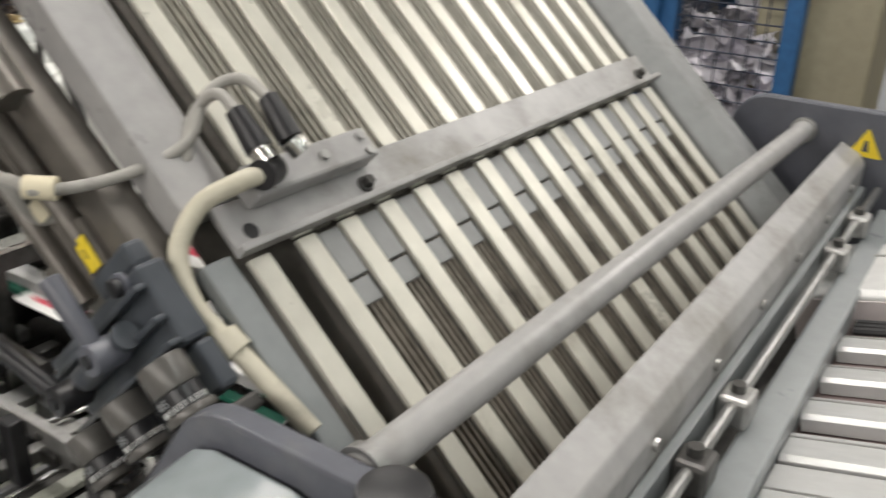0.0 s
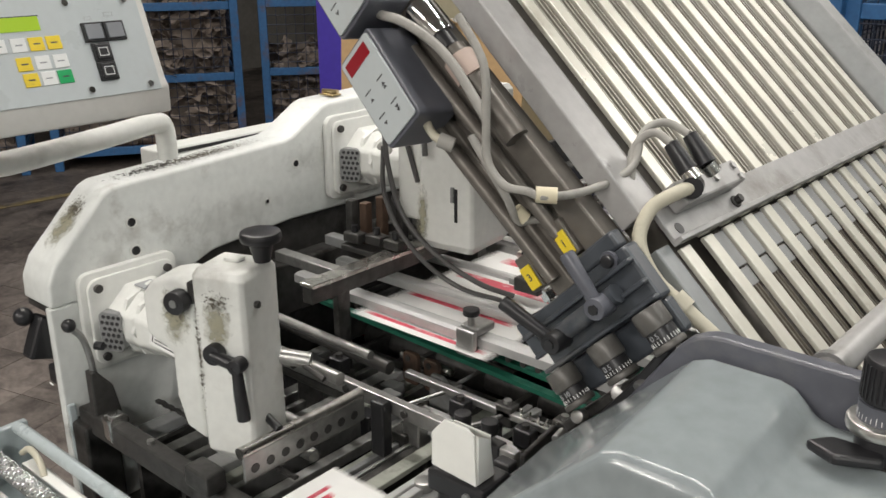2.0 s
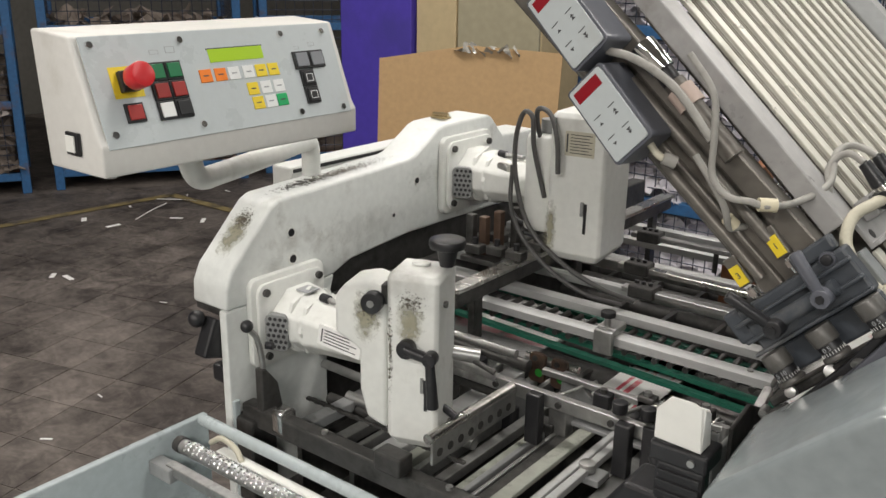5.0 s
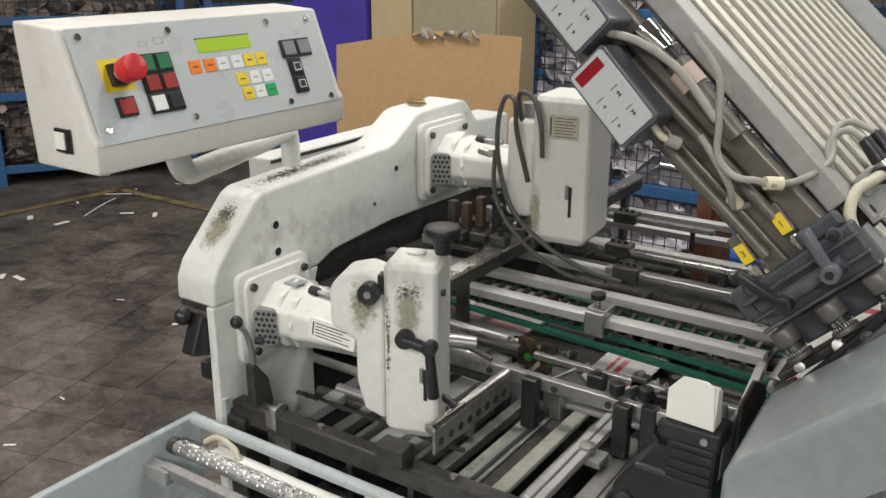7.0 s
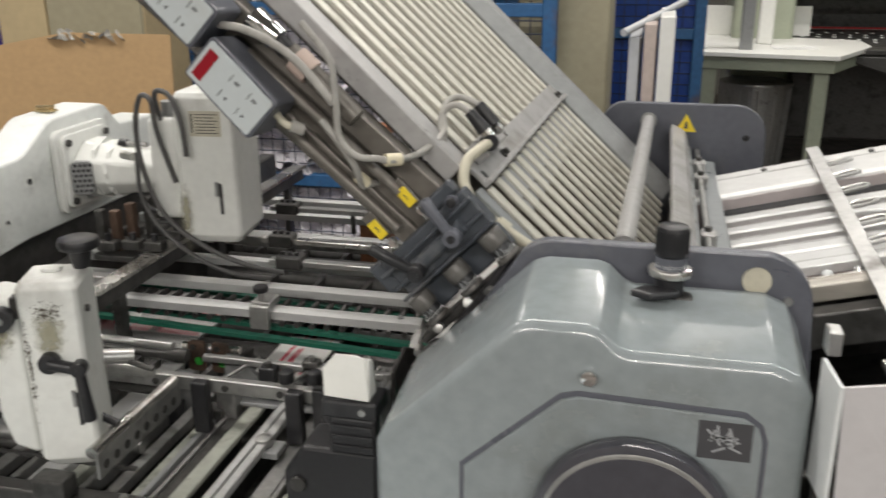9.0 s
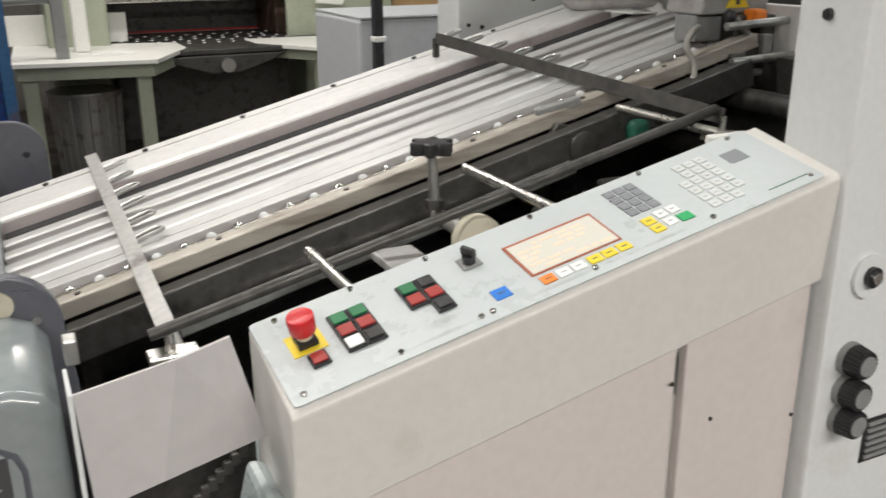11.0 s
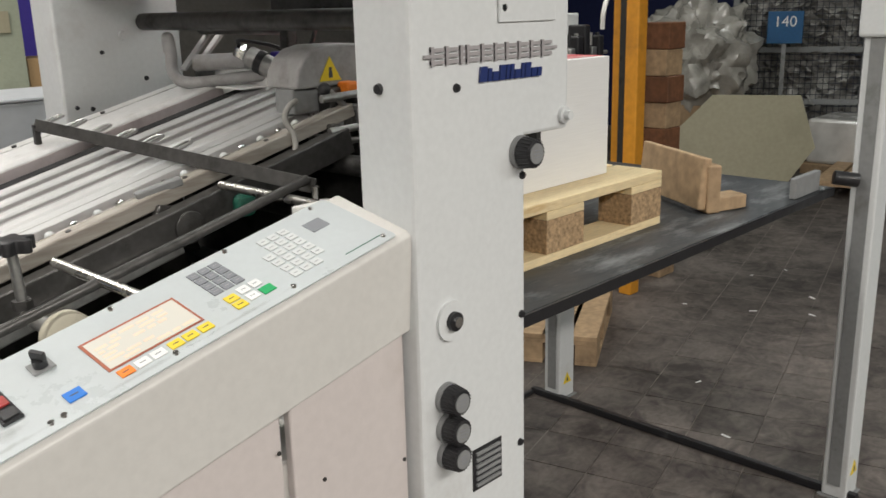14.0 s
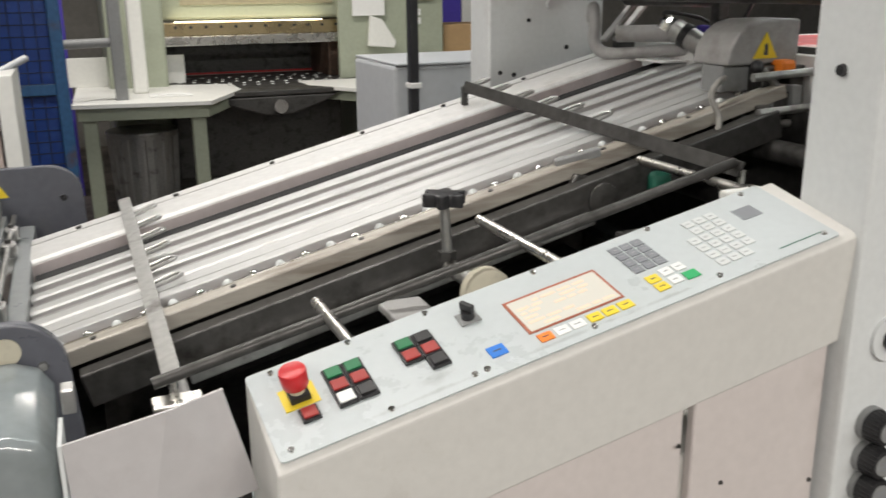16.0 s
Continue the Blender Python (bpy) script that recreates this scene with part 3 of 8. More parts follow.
    for lx, ly in ((2.05, 5.56), (2.8, 5.56)):
        part("leg", box(lx - 0.045, lx + 0.045, ly - 0.045, ly + 0.045, 0, 0.80, 0.006), M_green_cutter, t2)
    wbn = thing("waste_bin", 0.45, 6.0, 0, "ribbed steel waste bin under the white table", "waste bin")
    part("body", rod((0.45, 6.0, 0.0), (0.45, 6.0, 0.62), 0.21, 28, r2=0.24), M_zinc, wbn, smooth=True)
    part("rim", rod((0.45, 6.0, 0.62), (0.45, 6.0, 0.645), 0.25, 28, bevel=0.006), M_zinc, wbn, smooth=True)
    for k in range(24):
        a = 2 * math.pi * k / 24
        part("rib", rod((0.45 + 0.213 * math.cos(a), 6 + 0.213 * math.sin(a), 0.03), (0.45 + 0.24 * math.cos(a), 6 + 0.24 * math.sin(a), 0.6), 0.008, 6), M_zinc, wbn)
    pb = bm_new()
    box(0.5, 0.78, 5.62, 5.8, 0.906, 0.912, 0, pb), box(0.56, 0.74, 5.66, 5.78, 0.913, 0.918, 0, pb)
    solo("loose_paper", pb, M_paper, "few loose papers on the white table", "papers")


cutter()
solo("purple_wall_panel", box(-0.2, 0.02, 6.9, 7.0, 0, 2.2, 0.005), M_purple, "violet blue panel behind the cutter", "panel")
pd = thing("purple_door", 3.6, 7.6, 0, "violet blue double door panel with a white strip", "panel")
part("leaf", box(3.2, 3.66, 7.6, 7.66, 0, 2.2, 0.005), M_purple, pd)
part("strip", box(3.665, 3.785, 7.59, 7.65, 0, 2.2, 0.005), M_laminate, pd)
part("leaf", box(3.79, 4.3, 7.6, 7.66, 0, 2.2, 0.005), M_purple, pd)
solo("carton", box(2.98, 3.55, 6.42, 6.9, 0.99, 1.30, 0.006), M_card, "brown open carton beside the cutter", "carton")
solo("carton_table", box(2.62, 3.6, 6.415, 7.2, 0, 0.988, 0.01), M_oldwood, "brown wooden stand under the carton", "stand")
# grey switch cabinet with a black pole in front
sc = thing("switch_cabinet", 1.0, 1.6, 0, "light grey steel switch cabinet behind the feeder", "cabinet")
part("body", box(0.85, 1.35, 1.62, 2.0, 0, 1.40, 0.01), M_steelbox, sc)
part("lid", box(0.855, 1.355, 1.615, 2.005, 1.40, 1.408, 0.003), M_steelbox, sc)
pl = thing("black_pole", 0.89, 1.55, 0, "thin black steel pole with a white clip", "pole")
part("pole", box(0.873, 0.898, 1.55, 1.58, 0, 2.3, 0.003), M_black, pl)
part("clip", box(0.87, 0.903, 1.545, 1.585, 1.345, 1.36, 0.002), M_paper, pl)


# ---- pile feeder: pillars, lift plate, pallet, paper ----
def screw(bm, c, r, axis, h=0.004):
    d = Vector(axis).normalized()
    c = Vector(c)
    rod(c, c + d * h, r, 12, bm, r2=r * 0.8)
    rod(c + d * h, c + d * (h + 0.0006), r * 0.45, 6, bm)


def letters(name, text, size, m, material, parent, depth=0.0004, bold=0.0):
    cu = bpy.data.curves.new(name, "FONT")
    cu.body, cu.size, cu.extrude, cu.offset = text, size, depth, bold
    cu.align_x, cu.align_y = "CENTER", "CENTER"
    tmp = bpy.data.objects.new(name, cu)
    scene.collection.objects.link(tmp)
    me = bpy.data.meshes.new_from_object(tmp.evaluated_get(bpy.context.evaluated_depsgraph_get()))
    bpy.data.objects.remove(tmp)
    bpy.data.curves.remove(cu)
    bm = bmesh.new()
    bm.from_mesh(me)
    bpy.data.meshes.remove(me)
    bm.transform(m)
    return part(name, bm, material, parent)


PY = -0.02
pil = thing("feeder_pillar", 0.98, 0.04, 0, "pale grey sheet steel feeder pillar with knobs and a vent", "machine pillar")
body = prism([(0.858, 0.0), (1.092, 0.0), (1.092, 1.43), (1.20, 1.43), (1.20, 2.1), (0.858, 2.1)], "y", PY, 0.088, 0.006)
part("body", body, M_pillar, pil)
part("upper_plate", prism([(1.03, 1.595), (1.16, 1.595), (1.16, 2.05), (1.03, 2.05)], "y", PY - 0.004, PY - 0.0005, 0.001), M_pillar, pil)
for x, z in ((1.096 - 0.012, 1.372), (1.082, 1.153), (1.078, 0.935), (0.943, 1.512), (1.042, 1.615)):
    b = bm_new()
    screw(b, (x, PY, z), 0.0065, (0, -1, 0), 0.004)
    part("screw", b, M_black, pil)
b = bm_new()
screw(b, (0.858, 0.04, 1.515), 0.008, (-1, 0, 0), 0.005)
part("screw", b, M_black, pil)
b = rod((1.185, PY, 1.452), (1.185, PY - 0.006, 1.452), 0.013, 20)
rod((1.185, PY - 0.006, 1.452), (1.185, PY - 0.016, 1.452), 0.007, 14, b)
part("bolt_cover", b, M_pillar, pil, smooth=True)


def knob(x, z, r, parent, name="knob"):
    k = part(name, rod((x, PY - 0.008, z), (x, PY - 0.032, z), r, 28, r2=r * 0.86, bevel=0.002), M_black, parent, "black ribbed turning knob", True)
    part("collar", rod((x, PY - 0.0005, z), (x, PY - 0.009, z), r * 1.08, 28), M_midgrey, k, smooth=True)
    part("cap", rod((x, PY - 0.032, z), (x, PY - 0.0335, z), r * 0.66, 24), M_midgrey, k, "dark printed cap")
    rb = bm_new()
    for i in range(22):
        a = 2 * math.pi * i / 22
        rod((x + r * 0.985 * math.cos(a), PY - 0.010, z + r * 0.985 * math.sin(a)), (x + r * 0.87 * math.cos(a), PY - 0.031, z + r * 0.87 * math.sin(a)), 0.0014, 4, rb)
    part("ribs", rb, M_black, k)
    pr = bm_new()
    for i in range(3):
        box(x - r * 0.3, x + r * 0.3, PY - 0.0341, PY - 0.0336, z - 0.006 + 0.005 * i, z - 0.0045 + 0.005 * i, 0, pr)
    part("print", pr, M_keygrey, k)
    return k


knob(1.078, 1.408, 0.023, pil)
for z in (1.073, 1.026, 0.984):
    knob(0.908, z, 0.0215, pil)
b = rod((0.922, PY, 1.187), (0.922, PY - 0.005, 1.187), 0.030, 32)
k = part("lock_ring", b, M_pillar, pil, smooth=True)
part("lock", rod((0.922, PY - 0.005, 1.187), (0.922, PY - 0.012, 1.187), 0.014, 24), M_black, k, smooth=True)
part("key_core", rod((0.922, PY - 0.012, 1.187), (0.922, PY - 0.017, 1.187), 0.008, 18), M_chrome, k, smooth=True)
vb = part("vent", box(0.962, 1.03, PY - 0.002, PY - 0.0004, 0.895, 0.965, 0.0005), M_black, pil, "black vent grille")
for i in range(6):
    part("slat", box(0.968, 1.024, PY - 0.006, PY - 0.002, 0.902 + 0.0105 * i, 0.907 + 0.0105 * i, 0.0006), M_midgrey, vb)
# emblem bars: a broken grey band and a blue band, as plain shapes
M_emblem = mat("grey_emblem_print", (0.36, 0.34, 0.345), 0.4, vary=0.04)
M_emblue = mat("navy_emblem_print", (0.02, 0.035, 0.14), 0.4, vary=0.04)
em = bm_new()
x0 = 0.893
for w in (0.026, 0.026, 0.010, 0.028, 0.026, 0.022, 0.026, 0.026, 0.024, 0.026):
    w *= 0.98
    for zz in (1.546, 1.5535, 1.561):
        box(x0, x0 + w, PY - 0.004, PY - 0.0005, zz, zz + 0.0045, 0, em)
    box(x0, x0 + 0.0055, PY - 0.0042, PY - 0.0004, 1.544, 1.5675, 0, em)
    x0 += w + 0.0035
box(0.880, 0.893, PY - 0.004, PY - 0.0005, 1.554, 1.558, 0, em)
box(x0 - 0.004, x0 + 0.009, PY - 0.004, PY - 0.0005, 1.554, 1.558, 0, em)
em.transform(Matrix.Translation((0.893, 0, 1.556)) @ Matrix.Diagonal((0.97, 1, 1.06, 1)) @ Matrix.Translation((-0.893, 0, -1.556)))
part("emblem", em, M_emblem, pil, "grey raised band emblem")
em = bm_new()
x0 = 0.988
for w, h in ((0.014, 0.021), (0.007, 0.018), (0.012, 0.013), (0.011, 0.021), (0.006, 0.021), (0.007, 0.021), (0.012, 0.013), (0.005, 0.021), (0.012, 0.021), (0.011, 0.013), (0.009, 0.013)):
    prism([(x0, 1.516), (x0 + w, 1.516), (x0 + w + h * 0.14, 1.516 + h), (x0 + h * 0.14, 1.516 + h)], "y", PY - 0.004, PY - 0.0005, 0, em)
    x0 += w + 0.0032
part("emblem", em, M_emblue, pil, "navy slanted emblem")

far = thing("feeder_pillar", 1.03, 1.2, 0, "grey sheet steel feeder pillar at the far side", "machine pillar")
part("body", box(0.938, 1.25, 1.19, 1.30, 0, 2.1, 0.006), M_pillar, far)
for x, z, r in ((1.099, 1.571, 0.011), (1.043, 1.534, 0.005), (0.968, 1.413, 0.0055), (1.005, 1.407, 0.006), (1.148, 1.468, 0.006)):
    b = bm_new()
    screw(b, (x, 1.19, z), r, (0, -1, 0))
    part("screw", b, M_black if r < 0.01 else M_pillar, far)
solo("cross_tie", box(1.0, 1.18, 0.09, 1.188, 1.66, 1.74, 0.006), M_pillar, "grey cross tie between the two feeder pillars", "machine tie")

# lift plate and its posts
lp = thing("lift_plate", 2.05, 0.7, 1.0, "scratched black steel pile lift plate", "lift plate")
part("plate", box(1.15, 2.86, 0.165, 1.2, 1.026, 1.046, 0.002), M_liftplate, lp)
part("edge", box(1.15, 2.86, 0.158, 0.1645, 1.020, 1.045, 0.001), M_black, lp)
for y in (0.35, 1.05):
    part("bearer", box(1.15, 2.8, y - 0.03, y + 0.03, 0.97, 1.025, 0.004), M_oily, lp)
for px, py, lab in ((2.90, 0.07, "white steel lift post with warning triangles near the aisle"), (2.925, 1.25, "white steel lift post with a warning triangle at the back")):
    po = thing("lift_post", px, py, 0, lab, "post", "lift posts")
    part("post", box(px - 0.05, px + 0.05, py - 0.04, py + 0.04, 0.006, 1.58, 0.006), M_pillar, po)
    part("foot", box(px - 0.06, px + 0.06, py - 0.05, py + 0.05, 0, 0.006), M_midgrey, po)
    if py < 1:
        part("head", box(px - 0.065, px + 0.065, py - 0.055, py + 0.055, 1.50, 1.62, 0.01), M_pillar, po)
    part("guide", box(px - 0.054, px - 0.0505, py - 0.02, py + 0.02, 0.05, 1.5), M_midgrey, po)
    for zz in ((0.09, 1.44) if py < 1 else (0.07,)):
        s = part("warning_sign", prism([(px - 0.026, zz), (px + 0.026, zz), (px, zz + 0.046)], "y", py - 0.0425, py - 0.0405), M_yellow, po, "yellow warning triangle")
        part("mark", prism([(px - 0.006, zz + 0.008), (px + 0.006, zz + 0.008), (px + 0.003, zz + 0.026), (px - 0.003, zz + 0.026)], "y", py - 0.0432, py - 0.0426), M_ink, s)
solo("floor_rail", box(2.86, 2.885, 0.0, 1.35, 0.002, 0.03, 0.003), M_black, "black steel rail on the floor between the posts", "rail")
solo("floor_rail", box(1.4, 2.86, 1.335, 1.355, 0.002, 0.02, 0.003), M_black, "black steel rail on the floor between the posts", "rail")
arm = thing("side_stop", 2.62, 0.2, 1.05, "dark sliding side stop on the lift plate", "side stop")
part("block", box(2.6, 2.78, 0.175, 0.195, 1.047, 1.11, 0.004), M_midgrey, arm)
part("grip", rod((2.79, 0.14, 1.09), (2.83, 0.08, 1.08), 0.022, 16, bevel=0.004), M_black, arm, smooth=True)


def pallet(x, y, z, turn, w=1.2, d=0.8, label="", plank=None, group="pallets", fresh=True):
    p = thing("pallet", x, y, z, label, "pallet", group, turn=turn)
    M = p.matrix_basis
    wd = plank or M_wood
    for k in range(3):
        yy = k * (d - 0.1) / 2
        part("bottom_board", box(0, w, yy, yy + 0.1, 0, 0.02, 0.002, m=M), wd, p)
        for j in range(3):
            xx = j * (w - 0.145) / 2
            part("block", box(xx, xx + 0.145, yy, yy + 0.1, 0.0205, 0.0995, 0.002, m=M), M_chip if fresh else M_oldwood, p)
    for j in range(3):
        xx = j * (w - 0.145) / 2
        part("stringer", box(xx, xx + 0.145, 0, d, 0.10, 0.12, 0.002, m=M), wd, p)
    for k in range(5):
        yy = k * (d - 0.14) / 4
        part("top_board", box(0, w, yy, yy + 0.14, 0.1205, 0.143, 0.002, m=M), wd, p)
    return p


pallet(1.27, 0.338, 1.046, 0, 0.85, 0.75, "new pale pine pallet with chipboard blocks on the lift plate", group="pallets on the feeder")
st = thing("paper_stack", 1.6, 0.7, 1.19, "tall stack of white paper sheets with a red top sheet", "paper stack")
part("paper_block", box(1.25, 2.0, 0.43, 1.05, 1.1895, 1.488, 0.002), mat("stacked_paper_edges", (0.80, 0.80, 0.79), 0.7, grain=30, vary=0.03, streak=(0.4, 0.4, 14)), st)
part("top_sheet", box(1.3, 2.0, 0.45, 1.0, 1.4886, 1.4892), mat("red_printed_sheet", (0.55, 0.08, 0.09), 0.5, grain=6, vary=0.3, dirt=(0.8, 0.78, 0.76), dirt_amount=0.4, dirt_scale=9), st)
# offcut of a broken pallet lying on the plate
br = thing("broken_pallet_end", 2.33, 0.35, 1.046, "broken brown pallet end leaning on the lift plate", "pallet end")
Mb = pose(2.27, 0.30, 1.047, 0, 0, 58)
part("board", box(0, 0.36, -0.012, 0.012, 0.012, 0.155, 0.004, m=Mb @ pose(0, 0, 0, 6, 0, 0)), M_oldwood, br)
part("block", box(-0.008, 0.06, -0.055, -0.014, 0.001, 0.135, 0.006, m=Mb), M_oldwood, br)
part("splinter", prism([(0.0, -0.05), (0.03, -0.16), (0.10, -0.15), (0.07, -0.05)], "z", 0.002, 0.04, 0.003, m=Mb), M_oldwood, br)
pallet(3.28, 1.3, 0, 28, 0.8, 0.6, "worn grey brown pallet lying on the floor", M_oldwood, "pallets on the floor", False)
pallet(7.6, 1.2, 0, 10, 1.2, 0.8, "worn grey brown pallet lying on the floor", M_oldwood, "pallets on the floor", False)

# lift mast, packs and wrapping behind
ms = thing("lift_mast", 4.4, 1.8, 0, "orange painted mast of a stacker truck", "lift mast")
part("upright", box(4.27, 4.36, 1.74, 1.82, 0, 2.8, 0.008), M_amber, ms)
part("upright", box(4.55, 4.62, 2.0, 2.08, 0, 2.8, 0.008), M_amber, ms)
part("cross", box(4.27, 4.62, 1.83, 1.88, 2.2, 2.3, 0.008), M_amber, ms)
part("chain_guard", box(4.40, 4.50, 1.84, 1.94, 0.3, 1.9, 0.006), M_oily, ms)
for i in range(10):
    rnd2 = random.Random(i)
    solo("stacked_block", box(4.66 + rnd2.uniform(-0.012, 0.012), 4.84, 1.78 + rnd2.uniform(-0.01, 0.01), 1.98, 0.15 * i, 0.15 * i + 0.148, 0.006), M_rust if i % 2 else M_oldwood, "brown wooden block in a tall stack", "wooden block", "stacked wooden blocks")
vl = thing("valve_bank", 2.9, 1.1, 1.35, "dark valve and cable assembly on the back lift post", "valve bank")
part("bracket", box(2.72, 2.98, 1.16, 1.209, 1.445, 1.465, 0.003), M_zinc, vl)
for i in range(5):
    part("valve", box(2.74 + 0.045 * i, 2.775 + 0.045 * i, 1.08, 1.158, 1.37 + 0.02 * (i % 2), 1.46 + 0.04 * (i % 3), 0.006), M_black if i % 3 else M_zinc, vl)
    part("fitting", rod((2.757 + 0.045 * i, 1.10, 1.465), (2.757 + 0.045 * i, 1.10, 1.51), 0.008, 10), M_zinc if i % 2 else M_black, vl, smooth=True)
part("rod", rod((2.70, 1.12, 1.44), (3.0, 1.10, 1.435), 0.007, 10), M_zinc, vl, smooth=True)
part("cable", hose([(2.98, 1.12, 1.75), (3.03, 1.12, 1.66), (2.99, 1.11, 1.58), (3.0, 1.12, 1.52)], 0.009), M_laminate, vl, smooth=True)
fm = bm_new()
bmesh.ops.create_icosphere(fm, subdivisions=5, radius=1.0)
for v in fm.verts:
    n0 = noise.noise(v.co * 2.1) * 0.34 + noise.noise(v.co * 5.3) * 0.2 + abs(noise.noise(v.co * 11)) * 0.14 + abs(noise.noise(v.co * 23)) * 0.06
    v.co = v.co * (1 + n0)
    v.co = Vector((v.co.x * 0.5, v.co.y * 0.52, max(-0.9, v.co.z) * 0.55))
fm.transform(Matrix.Translation((8.15, 3.5, 1.05)))
solo("plastic_film", fm, M_film, "crumpled heap of clear plastic wrapping film", "plastic film", smooth=True)
solo("film_crate", box(7.75, 8.55, 3.0, 4.0, 0, 0.66, 0.01), M_oldwood, "wooden crate under the plastic film", "crate")
Ml = frame_of((7.30, 3.25, 0.0), (0.43, -0.90, 0), (0.16, 0.08, 0.98))
solo("leaning_board", prism([(0.0, 0.02), (1.02, 0.02), (1.24, 0.35), (1.10, 0.80), (0.36, 0.80), (0.0, 0.42)], "z", 0, 0.02, 0.003, m=Ml), M_olive, "olive grey cardboard sheet with cut corners standing upright", "board")
wp = thing("wrapped_pack", 8.75, 2.1, 0, "pallet load of white paper wrapped in film", "wrapped pack")
part("pallet_base", box(8.45, 9.3, 1.55, 2.5, 0, 0.10, 0.01), M_oldwood, wp)
part("load", box(8.48, 9.27, 1.58, 2.47, 0.101, 0.52, 0.03), mat("wrapped_white_paper", (0.62, 0.6, 0.57), 0.25, grain=7, vary=0.15, bump=0.5, coat=0.5), wp)
bs = thing("sign_board", 8.72, 2.85, 0, "blue printed board with pale digits on the container", "sign")
Ms = frame_of((8.66, 2.83, 1.34), (0.36, -0.93, 0), (0, 0, 1))
part("board", box(-0.16, 0.16, -0.15, 0.15, 0, 0.012, 0.003, m=Ms), mat("sign_blue", (0.016, 0.10, 0.24), 0.5), bs)
letters("digits", "140", 0.14, Ms @ pose(0, 0.05, 0.0125), M_keywhite, bs)
part("strut", box(-0.02, 0.02, -1.34, -0.15, -0.02, -0.002, m=Ms), M_midgrey, bs)


# ---- first fold unit: side plates, cover, fold plate ----
def arc(cx, cz, r, a0, a1, n=8):
    return [(cx + r * math.cos(radians(a0 + (a1 - a0) * k / n)), cz + r * math.sin(radians(a0 + (a1 - a0) * k / n))) for k in range(n + 1)]


near = thing("side_plate", -0.2, 0.3, 0.3, "slate grey steel side plate with rounded top and a pale cap", "side plate", "side plates of the fold unit")
part("plate", prism([(-0.46, 0.3), (-0.46, 1.10), *arc(-0.33, 1.20, 0.052, 140, 90, 4), *arc(-0.09, 1.19, 0.062, 80, 0, 6), (-0.02, 1.08), (-0.02, 0.3)], "y", 0.288, 0.306, 0.003), M_plate, near)
part("cap", rod((-0.093, 0.2885, 1.219), (-0.093, 0.2855, 1.219), 0.0165, 28), M_hosecream, near, "cream round cap", True)
b = bm_new()
screw(b, (-0.056, 0.288, 1.196), 0.006, (0, -1, 0))
screw(b, (-0.118, 0.288, 1.197), 0.004, (0, -1, 0))
part("screw", b, M_zinc, near)
farp = thing("side_plate", -0.15, 1.26, 0.3, "slate grey steel side plate with scuffs and a warning triangle", "side plate", "side plates of the fold unit")
part("plate", prism([(-0.38, 0.3), (-0.38, 1.10), *arc(-0.29, 1.215, 0.045, 160, 90, 5), *arc(-0.055, 1.195, 0.065, 90, 0, 6), (0.012, 1.04), (0.012, 0.3)], "y", 1.25, 1.268, 0.003), M_plate, farp)
w = part("warning_sign", prism([(-0.178, 1.20), (-0.135, 1.20), (-0.1565, 1.238)], "y", 1.2475, 1.2495), M_yellow, farp, "yellow warning triangle")
part("mark", prism([(-0.161, 1.207), (-0.152, 1.207), (-0.1545, 1.222), (-0.1585, 1.222)], "y", 1.2468, 1.2474), M_ink, w)
for x, z in ((-0.23, 1.215), (-0.185, 1.19), (-0.03, 1.19)):
    b = bm_new()
    screw(b, (x, 1.25, z), 0.007, (0, -1, 0))
    part("screw", b, M_black, farp)

CV = [(-0.515, 0.30), (-0.512, 1.045), (-0.500, 1.065), (-0.352, 1.208), (-0.335, 1.214), (-0.275, 1.214), (-0.262, 1.210), (-0.243, 1.192), (-0.23, 1.188), (-0.085, 1.188), (-0.06, 1.178), (-0.046, 1.155), (-0.042, 0.30)]


def cover_body():
    """The enamelled guard: its outline leans back and rises to the side plate, with a rolled front edge."""
    bm = bm_new()
    rings = []
    for y, inset, lift in ((0.118, 0.020, 0.0), (0.120, 0.008, 0.0), (0.127, 0.0, 0.001), (0.20, 0.0, 0.010), (0.284, 0.0, 0.020)):
        ring = []
        for i, (x, z) in enumerate(CV):
            cx, cz = -0.275, 0.85
            d = Vector((x - cx, z - cz))
            k = 1 - inset / max(0.2, d.length)
            ring.append(bm.verts.new((cx + d.x * k, y, (cz + d.y * k) + (lift if z > 0.9 else 0))))
        rings.append(ring)
    n = len(CV)
    for a, b in zip(rings, rings[1:]):
        for i in range(n):
            bm.faces.new((a[i], b[i], b[(i + 1) % n], a[(i + 1) % n]))
    bm.faces.new(rings[0]), bm.faces.new(rings[-1][::-1])
    return bm


cov = thing("drive_guard", -0.28, 0.2, 0.3, "glossy blue grey enamelled drive guard with a hand wheel", "machine guard")
g = part("shell", cover_body(), M_cover, cov, smooth=True)
md = g.modifiers.new("round", "BEVEL")
md.width, md.segments, md.limit_method, md.angle_limit = 0.012, 4, "ANGLE", radians(20)
inner = [(-0.405, 0.33), (-0.405, 1.035), (-0.298, 1.132), (-0.28, 1.137), (-0.11, 1.132), (-0.096, 1.122), (-0.09, 1.105), (-0.092, 0.33)]
groove = [(-0.410, 0.32), (-0.410, 1.037), (-0.300, 1.137), (-0.281, 1.142), (-0.109, 1.137), (-0.092, 1.125), (-0.085, 1.106), (-0.087, 0.32)]
part("panel_joint", prism(groove, "y", 0.1168, 0.1179), M_plate, cov, "dark panel joint")
part("raised_panel", prism(inner, "y", 0.1125, 0.1167, 0.0025), M_cover, cov)
